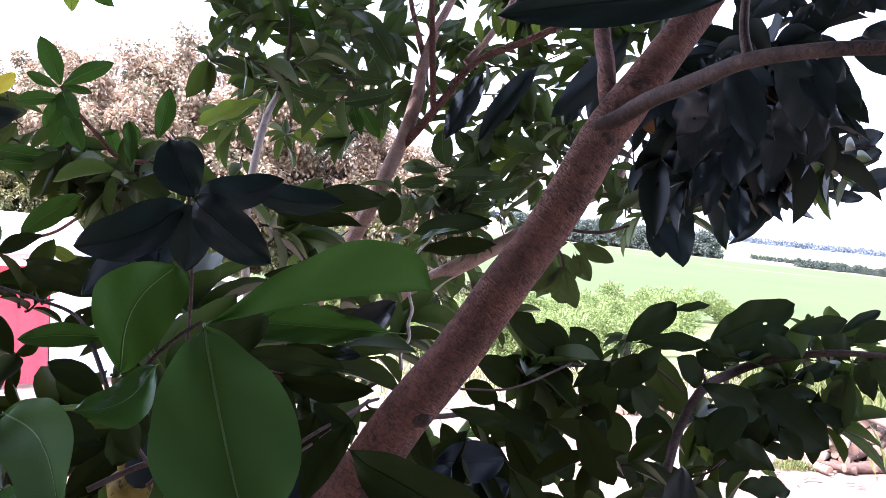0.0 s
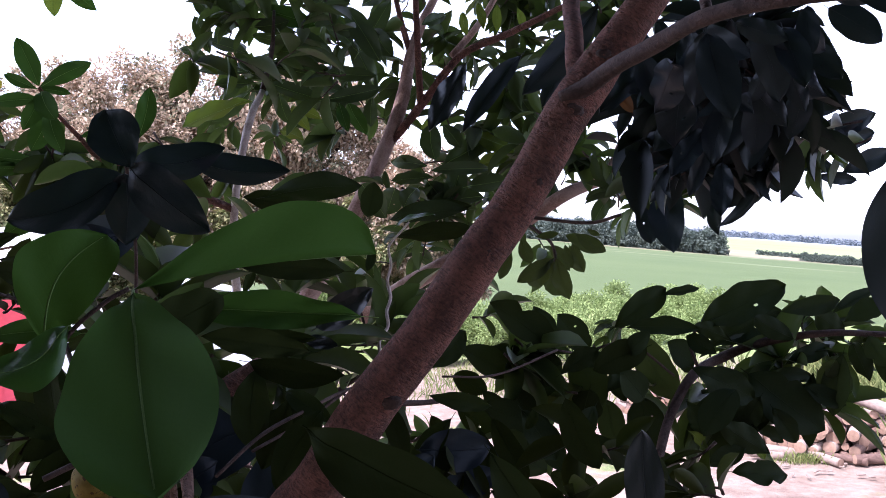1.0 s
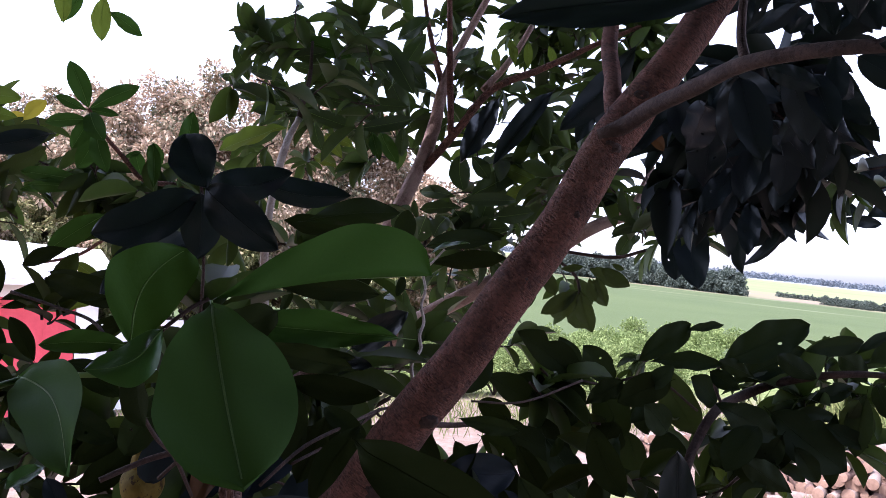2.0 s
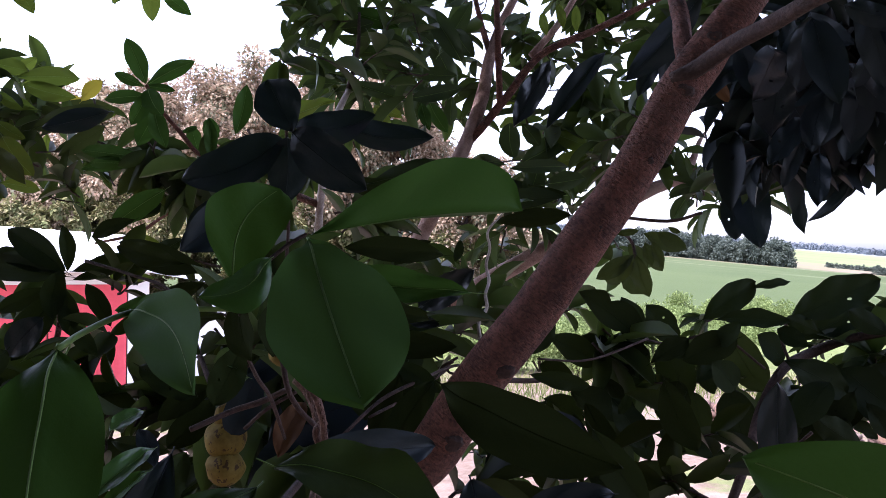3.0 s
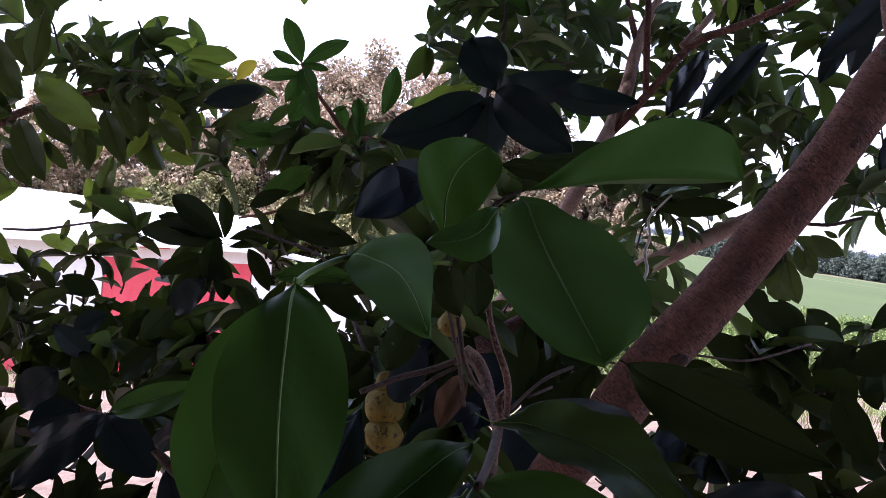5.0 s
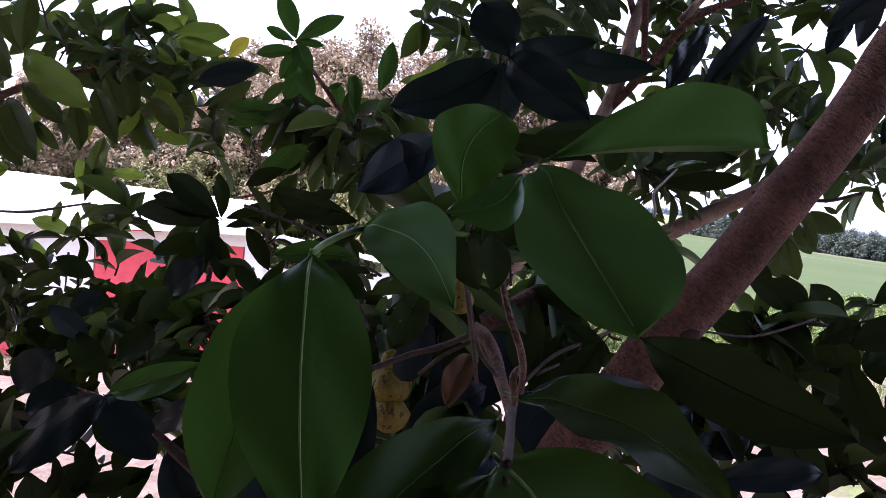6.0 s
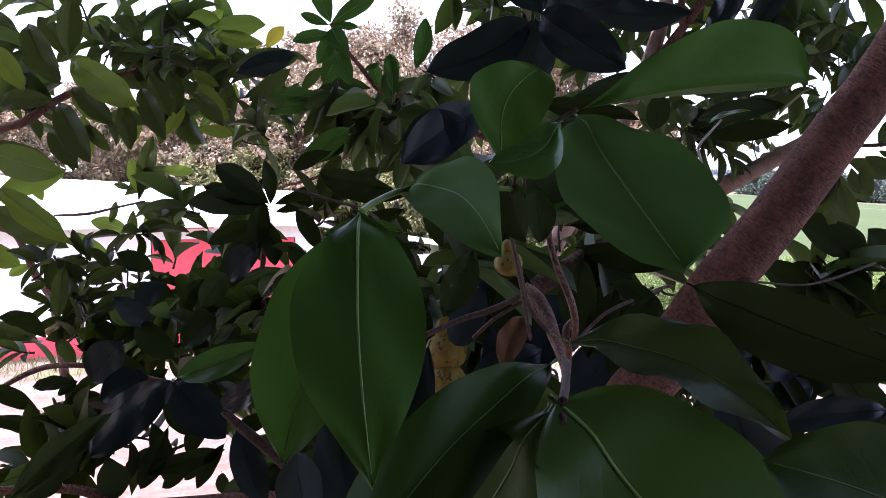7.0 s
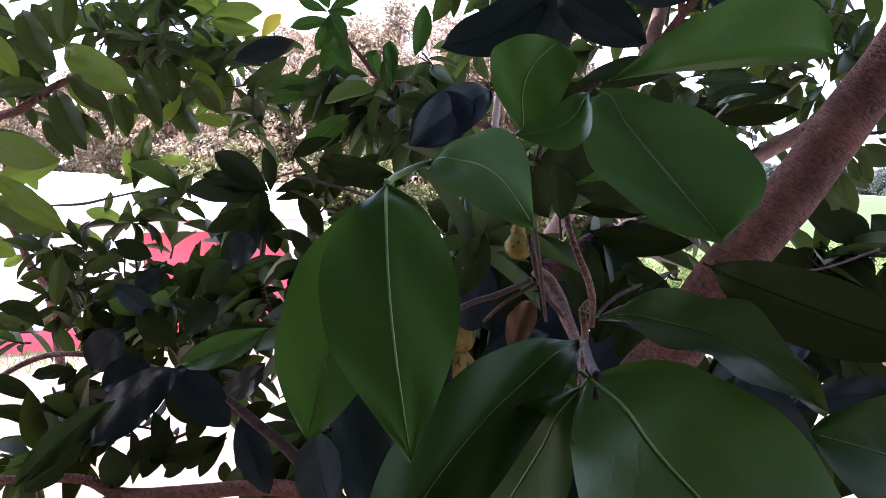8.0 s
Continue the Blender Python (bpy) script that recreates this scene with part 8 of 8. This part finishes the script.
clump((0.420, 1.228, 2.068), 0.071, 31, 0.077)
clump((0.491, 1.235, 2.069), 0.063, 22, 0.077)
clump((0.349, 1.222, 2.068), 0.055, 20, 0.077)
clump((0.648, 1.441, 1.655), 0.047, 10, 0.073)
clump((0.555, 1.432, 1.635), 0.056, 15, 0.073)
clump((0.453, 1.422, 1.587), 0.047, 10, 0.073)
clump((0.323, 1.410, 1.595), 0.056, 7, 0.073)
clump((0.621, 1.436, 1.552), 0.037, 7, 0.073)
clump((0.196, 1.298, 1.604), 0.034, 7, 0.073)
clump((0.110, 1.291, 1.647), 0.043, 10, 0.073)
clump((0.043, 1.587, 1.683), 0.032, 5, 0.066)
clump((0.495, 1.374, 1.535), 0.045, 9, 0.066)
clump((0.301, 1.305, 1.459), 0.052, 5, 0.073)
clump((0.112, 1.288, 1.475), 0.052, 5, 0.073)
clump((-0.216, 2.234, 2.522), 0.135, 11, 0.074)
clump((-0.759, 1.517, 2.006), 0.069, 4, 0.080)
clump((-0.650, 1.446, 1.959), 0.065, 4, 0.080)
clump((-0.852, 1.586, 1.973), 0.061, 8, 0.080)
clump((-0.714, 1.526, 1.915), 0.057, 8, 0.080)
clump((-0.609, 1.460, 1.937), 0.065, 4, 0.080)
clump((-0.575, 1.357, 1.841), 0.060, 8, 0.080)
clump((-0.587, 1.580, 1.995), 0.069, 7, 0.080)
clump((-0.547, 1.479, 1.894), 0.065, 8, 0.080)
clump((-0.511, 1.606, 1.960), 0.076, 6, 0.074)
clump((-0.865, 1.174, 1.612), 0.058, 9, 0.050, True)
clump((-0.865, 1.114, 1.543), 0.065, 26, 0.050, True)
clump((-0.748, 1.106, 1.569), 0.054, 21, 0.050, True)
clump((-1.241, 1.183, 1.499), 0.043, 9, 0.050)
clump((-0.745, 1.165, 1.608), 0.047, 7, 0.050)
clump((-1.366, 1.567, 2.112), 0.106, 26, 0.080)
clump((-1.266, 1.603, 2.098), 0.093, 21, 0.080)
clump((-1.425, 1.379, 2.059), 0.098, 9, 0.088)
clump((-1.441, 1.495, 2.218), 0.116, 10, 0.088)
clump((-1.234, 1.661, 2.012), 0.068, 7, 0.080)
clump((-1.203, 1.732, 2.074), 0.070, 7, 0.080)
clump((-1.124, 1.809, 2.011), 0.072, 8, 0.072)
clump((-1.163, 1.788, 1.939), 0.057, 4, 0.064)
clump((-1.029, 1.784, 1.935), 0.056, 4, 0.064)
clump((-1.299, 1.468, 1.930), 0.050, 4, 0.080)
clump((-1.432, 1.363, 1.914), 0.073, 6, 0.088)
clump((-0.780, 0.814, 1.437), 0.065, 9, 0.073, True)
clump((-0.777, 0.757, 1.385), 0.055, 5, 0.073)
clump((-0.657, 0.853, 1.351), 0.057, 5, 0.073)
clump((-0.677, 0.967, 1.514), 0.047, 15, 0.073)
clump((-0.640, 1.037, 1.535), 0.049, 10, 0.054)
clump((-0.423, 0.844, 1.469), 0.052, 20, 0.079)
clump((-0.488, 0.936, 1.565), 0.057, 9, 0.073)
clump((-0.262, 0.930, 1.751), 0.045, 16, 0.088)
clump((-0.236, 0.775, 1.710), 0.027, 9, 0.080)
clump((-0.253, 0.923, 1.635), 0.039, 18, 0.073)
clump((-0.206, 0.831, 1.604), 0.040, 15, 0.079)
clump((-0.146, 1.400, 1.728), 0.075, 19, 0.088)
clump((-0.118, 2.403, 1.782), 0.127, 21, 0.080)
clump((-0.066, 1.983, 1.920), 0.128, 23, 0.059)
clump((0.059, 2.451, 1.914), 0.137, 19, 0.059)
clump((-0.108, 1.300, 1.644), 0.060, 18, 0.073)
clump((0.164, 1.503, 1.578), 0.065, 10, 0.073)
clump((0.196, 2.394, 1.787), 0.091, 6, 0.080)
clump((-0.388, 2.342, 1.856), 0.107, 12, 0.074)
clump((-0.298, 0.782, 1.444), 0.052, 18, 0.079)
clump((-1.071, 1.367, 1.641), 0.046, 4, 0.072)
clump((-0.304, 2.350, 2.188), 0.103, 15, 0.074)
clump((-1.143, 1.851, 1.945), 0.086, 8, 0.068)
clump((-1.310, 1.920, 2.023), 0.075, 7, 0.068)
clump((-1.430, 1.997, 2.236), 0.079, 6, 0.080)
clump((-1.335, 2.016, 2.192), 0.063, 9, 0.080)
clump((-0.963, 1.682, 2.050), 0.077, 9, 0.068)
clump((-0.757, 1.519, 1.981), 0.057, 8, 0.068)
clump((-0.748, 1.622, 1.970), 0.061, 7, 0.068)
clump((-0.675, 1.637, 1.937), 0.061, 12, 0.080)
clump((-0.665, 1.741, 1.882), 0.065, 9, 0.080)
clump((-0.836, 1.250, 1.674), 0.058, 13, 0.073)
clump((-0.845, 1.198, 1.603), 0.065, 9, 0.073)
clump((-0.697, 1.125, 1.579), 0.060, 9, 0.073)
clump((-0.605, 1.143, 1.609), 0.052, 5, 0.073)
clump((-0.486, 1.065, 1.581), 0.055, 18, 0.079)
clump((-0.396, 0.980, 1.510), 0.057, 18, 0.079)
clump((-0.261, 0.905, 1.537), 0.045, 15, 0.079)
clump((-0.242, 0.908, 1.680), 0.039, 15, 0.073)
clump((-0.118, 1.953, 1.257), 0.068, 13, 0.053)
clump((0.111, 1.282, 1.656), 0.043, 7, 0.073)
clump((-0.912, 1.286, 1.758), 0.050, 6, 0.066)
clump((-0.303, 1.404, 1.824), 0.060, 14, 0.080)
clump((0.440, 1.329, 2.029), 0.077, 31, 0.077)
clump((0.525, 1.387, 2.010), 0.072, 26, 0.077)
clump((0.402, 1.426, 1.988), 0.056, 18, 0.077)
clump((0.328, 1.319, 2.028), 0.043, 13, 0.077)
clump((0.413, 1.127, 2.070), 0.057, 18, 0.083)
clump((0.165, 2.011, 2.215), 0.075, 4, 0.074)
clump((0.097, 2.104, 2.147), 0.079, 4, 0.074)
clump((0.148, 2.056, 2.014), 0.062, 4, 0.074)
clump((0.008, 2.378, 2.499), 0.107, 28, 0.074)
clump((0.123, 2.388, 2.405), 0.106, 28, 0.074)
clump((-0.008, 2.376, 2.322), 0.089, 19, 0.074)
clump((0.208, 2.395, 2.505), 0.106, 28, 0.074)
clump((0.081, 2.089, 2.178), 0.077, 15, 0.074)
clump((0.178, 2.117, 2.130), 0.077, 15, 0.074)
clump((-0.024, 2.060, 2.128), 0.062, 11, 0.074)
clump((0.290, 2.093, 2.349), 0.090, 17, 0.074)
clump((0.233, 2.079, 2.235), 0.090, 11, 0.074)
clump((0.307, 1.993, 2.427), 0.085, 34, 0.074)
clump((-0.012, 2.129, 2.119), 0.090, 8, 0.074)
clump((0.118, 2.170, 2.037), 0.090, 8, 0.074)
clump((0.218, 2.215, 2.118), 0.090, 8, 0.074)
clump((-0.297, 0.897, 1.645), 0.039, 20, 0.079)
clump((-0.288, 1.001, 1.622), 0.043, 20, 0.079)
clump((-0.217, 1.015, 1.611), 0.043, 10, 0.079)
clump((-0.177, 1.022, 1.670), 0.043, 18, 0.079)
clump((-0.230, 1.013, 1.567), 0.043, 18, 0.079)
clump((-0.124, 0.982, 1.645), 0.034, 6, 0.079)
clump((-0.328, 0.994, 1.549), 0.043, 18, 0.079)
clump((-0.626, 2.321, 2.313), 0.089, 8, 0.081)
clump((-0.553, 2.328, 2.264), 0.089, 8, 0.081)
clump((-0.426, 1.657, 2.241), 0.063, 4, 0.081)
clump((-0.334, 1.665, 2.208), 0.063, 4, 0.081)
clump((-0.295, 1.717, 2.149), 0.065, 3, 0.081)
clump((-0.731, 2.311, 2.018), 0.063, 6, 0.074)
clump((-0.262, 1.872, 2.216), 0.072, 3, 0.081)
clump((0.395, 1.691, 2.069), 0.067, 10, 0.080)
clump((0.468, 2.418, 2.067), 0.080, 7, 0.080)
clump((0.537, 1.718, 2.219), 0.067, 9, 0.080)
clump((0.591, 1.780, 2.102), 0.057, 8, 0.080)
clump((-1.193, 1.405, 2.090), 0.083, 19, 0.052)
clump((-1.124, 1.428, 2.051), 0.077, 12, 0.052)
clump((-1.121, 1.487, 2.121), 0.061, 16, 0.060)
clump((-1.232, 1.231, 2.095), 0.086, 14, 0.070)
clump((-1.086, 1.549, 2.057), 0.069, 16, 0.066)
clump((-1.041, 1.560, 1.971), 0.069, 12, 0.066)
clump((-0.850, 1.575, 1.957), 0.067, 14, 0.066)
clump((-0.779, 1.653, 1.927), 0.075, 16, 0.066)
clump((-0.712, 1.682, 1.992), 0.069, 12, 0.066)
clump((-0.967, 1.582, 1.898), 0.056, 8, 0.060)
clump((-0.780, 0.766, 1.434), 0.041, 20, 0.050)
clump((-0.797, 0.871, 1.505), 0.038, 12, 0.050)
clump((-0.810, 1.138, 1.575), 0.051, 9, 0.045)
clump((-0.718, 1.117, 1.558), 0.040, 6, 0.045)
clump((-0.777, 1.154, 1.641), 0.042, 5, 0.045)
clump((0.432, 1.293, 2.052), 0.066, 22, 0.060)
clump((0.408, 1.338, 1.975), 0.060, 19, 0.060)
clump((0.461, 1.299, 2.127), 0.066, 19, 0.060)
clump((0.364, 1.331, 2.034), 0.052, 13, 0.060)
clump((0.441, 1.311, 2.020), 0.069, 20, 0.060)
clump((0.517, 1.318, 2.057), 0.060, 16, 0.060)
clump((0.388, 1.307, 2.069), 0.060, 16, 0.060)
clump((0.517, 1.418, 1.971), 0.056, 14, 0.055)
clump((0.406, 1.408, 1.976), 0.056, 13, 0.055)
clump((0.522, 1.268, 2.123), 0.058, 14, 0.060)
clump((0.449, 1.262, 2.095), 0.058, 14, 0.060)
clump((0.349, 1.705, 2.290), 0.069, 20, 0.060)
clump((0.420, 1.711, 1.902), 0.057, 14, 0.055)
clump((0.225, 1.432, 1.642), 0.029, 12, 0.032)
clump((0.287, 1.438, 1.673), 0.031, 12, 0.034)
clump((0.499, 1.477, 1.658), 0.035, 12, 0.036)
clump((0.595, 1.485, 1.691), 0.035, 12, 0.036)
clump((0.654, 1.490, 1.669), 0.035, 14, 0.036)
clump((0.712, 1.496, 1.680), 0.035, 14, 0.036)
clump((0.543, 1.460, 1.591), 0.035, 12, 0.036)
clump((0.586, 1.444, 1.549), 0.034, 12, 0.036)
clump((0.282, 1.417, 1.604), 0.028, 10, 0.036)
clump((0.158, 1.286, 1.536), 0.034, 8, 0.040)
clump((0.056, 1.276, 1.507), 0.034, 10, 0.040)
clump((-0.096, 2.242, 2.465), 0.093, 14, 0.070)
clump((-0.111, 2.241, 2.263), 0.093, 14, 0.070)
clump((-0.010, 2.270, 2.201), 0.077, 12, 0.065)
clump((-0.246, 2.199, 2.484), 0.093, 12, 0.070)
clump((0.076, 2.241, 2.327), 0.083, 12, 0.070)
clump((0.171, 2.270, 2.214), 0.075, 12, 0.065)
clump((0.297, 2.192, 2.061), 0.075, 12, 0.060)
clump((0.393, 2.205, 1.930), 0.068, 10, 0.060)
clump((-0.636, 0.909, 1.530), 0.043, 14, 0.050)
clump((-0.747, 0.980, 1.586), 0.039, 12, 0.050)

rng = np.random.default_rng(11)
def share_of(c):
    # the growth is thinner low before the yard and high beside the trunk
    if c[2] < 1.62 and -0.35 < c[0] < 0.35 and c[1] < 1.8:
        return 0.55
    return 1.1


made = [sprays(np.random.default_rng(abs(int(c[0] * 1e3 + c[1] * 1e5 + c[2] * 1e7))), c, r, max(2, int(n * share_of(c))), s * 1.25, 0.38) for c, r, n, s in CLUMPS]
# 2: darkened olive clumps, 1: the shaded mass at the upper right, 0: the rest
tone = [2 if o else 1 if c[0] > 0.27 and c[2] > 1.93 and c[1] < 1.5 else 0 for (c, r, n, s), o in zip(CLUMPS, OLIVE)]
for name, pick, mat in (("foliage", 0, FOLIAGE), ("leaf_mass", 1, FOLIAGE_SHADED), ("foliage", 2, FOLIAGE_OLIVE)):
    chosen = [m[0] for m, a in zip(made, tone) if a == pick]
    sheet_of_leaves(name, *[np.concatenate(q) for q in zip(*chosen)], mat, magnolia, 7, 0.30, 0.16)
# twigs that carry the sprays
tv, tf = [], []
for arrays, twigs in made:
    for root, mid, tip in twigs:
        v, f = tube([root, mid, tip], [0.0024, 0.0018, 0.0011], 5, 3)
        o = len(tv)
        tv += v
        tf += [tuple(o + i for i in q) for q in f]
ob = raw("twig", tv, tf, BARK_DARK, magnolia)
ob["kind"] = "stuff"

# unseen crown overhead, behind and beside the path, added for its shade, in clumps along its own limbs
TOP = np.array((0.42, 0.80, 2.75))
for k in range(9):
    a = 0.7 * k + 0.3
    reach_of = 1.5 + 0.5 * (k % 3)
    tip = TOP + np.array((math.cos(a) * reach_of, math.sin(a) * reach_of - 0.5, 0.75 + 0.35 * (k % 4)))
    mid = TOP + (tip - TOP) * 0.5 + np.array((0, 0, 0.28))
    v, f = tube([TOP + np.array((-0.05, -0.02, -0.18)), TOP + (mid - TOP) * 0.3, mid, tip], [0.026, 0.020, 0.013, 0.004], 10, 5, 0.08, k)
    raw("branch", v, f, BARK, magnolia)
v, f = tube([(0.37, 0.78, 2.42), (0.40, 0.79, 2.6), TOP], [0.020, 0.024, 0.022], 12, 5, 0.08, 4)
raw("branch", v, f, BARK, magnolia)
count = 240000
way = rng.normal(size=(count, 3))
way /= np.linalg.norm(way, axis=1)[:, None]
q = np.array((-0.25, 0.1, 2.75)) + way * np.array((3.1, 2.9, 2.1)) * (rng.random(count) ** 0.45)[:, None]
flat = np.hypot(q[:, 0], np.maximum(q[:, 1], 0))
edge = -0.2 - 0.4 * np.clip(2.4 - q[:, 2], 0, 1.5) + rng.normal(size=count) * 0.12
clear = np.where(q[:, 1] > edge, q[:, 2] > 2.38 + 0.47 * flat, (q[:, 2] > 1.0) & (np.linalg.norm(q - np.array((0.05, 0, 1.8)), axis=1) > 0.8))
q = q[clear]
# gap opened in the unseen crown so sky glints on the near leaves
rel = q - np.array((-0.05, 0.38, 1.78))
rel /= np.linalg.norm(rel, axis=1)[:, None]
q = q[rel @ np.array((-0.10, 0.55, 0.83)) < math.cos(radians(8))]
lumps = np.array([noise.noise(Vector(c * 1.5)) + 0.5 * noise.noise(Vector(c * 3.7)) for c in q])
# the crown is filled in on the side of the sun to block it from the near leaves
off = q - np.array((-0.05, 0.35, 1.75))
sun_way = np.array(SUN_TO)
off = np.linalg.norm(off - (off @ sun_way)[:, None] * sun_way, axis=1)
q = q[(lumps > -0.2) | (off < 0.9)]
count = len(q)
A = rng.normal(size=(count, 3)) * (1, 1, 0.5)
A[:, 2] -= 0.3
N = rng.normal(size=(count, 3)) * 0.5
N[:, 2] += 1
S = 0.14 * (0.7 + 0.6 * rng.random(count))
sheet_of_leaves("crown", q, A, N, S, S * 0.45, FOLIAGE, magnolia, 0)


# ---- fruit ----
def fruit(x, y, z, scale, seed, lobes=3):
    """A knobbly yellow fruit of swollen lobes hanging one under another."""
    rng2 = random.Random(seed)
    bm = bmesh.new()
    for k in range(lobes):
        made = bmesh.ops.create_icosphere(bm, subdivisions=3, radius=1.0)["verts"]
        r = scale * (0.48, 1.0, 0.9, 0.7)[k]
        at = Vector((rng2.uniform(-0.25, 0.25) * scale, rng2.uniform(-0.2, 0.2) * scale, -scale * (0.2, 1.25, 2.55, 3.6)[k]))
        for v in made:
            w = 1 + 0.12 * noise.noise(v.co * 1.6 + Vector((seed, k, 0)))
            v.co = at + Vector((v.co.x, v.co.y, v.co.z * (1.25 if k == 0 else 0.92))) * r * w
    for f in bm.faces:
        f.smooth = True
    ob = part("fruit", bm, FRUIT, magnolia, "knobbly yellow fruit with brown spots")
    ob.location = (x, y, z)


fruit(-0.229, 0.716, 1.656, 0.0190, 3, 3)
fruit(-0.158, 0.668, 1.732, 0.0115, 4, 2)
fruit(-1.481, 1.456, 1.476, 0.016, 8, 2)
fruit(-1.450, 1.454, 1.438, 0.013, 9, 2)


# ---- knots on the trunk ----
def knot(x, y, z, size):
    """A healed branch scar: a low rough ring standing out of the bark."""
    bm = bmesh.new()
    made = bmesh.ops.create_icosphere(bm, subdivisions=3, radius=1.0)["verts"]
    for v in made:
        w = 1 + 0.35 * noise.noise(v.co * 2.1 + Vector((x * 90, 0, z * 90)))
        dent = 0.45 * math.exp(-(v.co.x ** 2 + v.co.z ** 2) * 6)
        v.co = Vector((v.co.x * 1.25, v.co.y * 0.55 * (1 - dent), v.co.z * 0.85)) * size * w
    for f in bm.faces:
        f.smooth = True
    ob = part("knot", bm, BARK_DARK, magnolia, "dark healed branch scar on the trunk")
    ob.location = (x, y, z)


for place in ((0.091, 0.759, 1.825, 0.0060), (0.015, 0.739, 1.700, 0.0075), (-0.029, 0.728, 1.638, 0.0090), (0.134, 0.768, 1.886, 0.0050), (0.164, 0.778, 1.948, 0.0080), (0.192, 0.788, 1.998, 0.0060)):
    knot(*place)
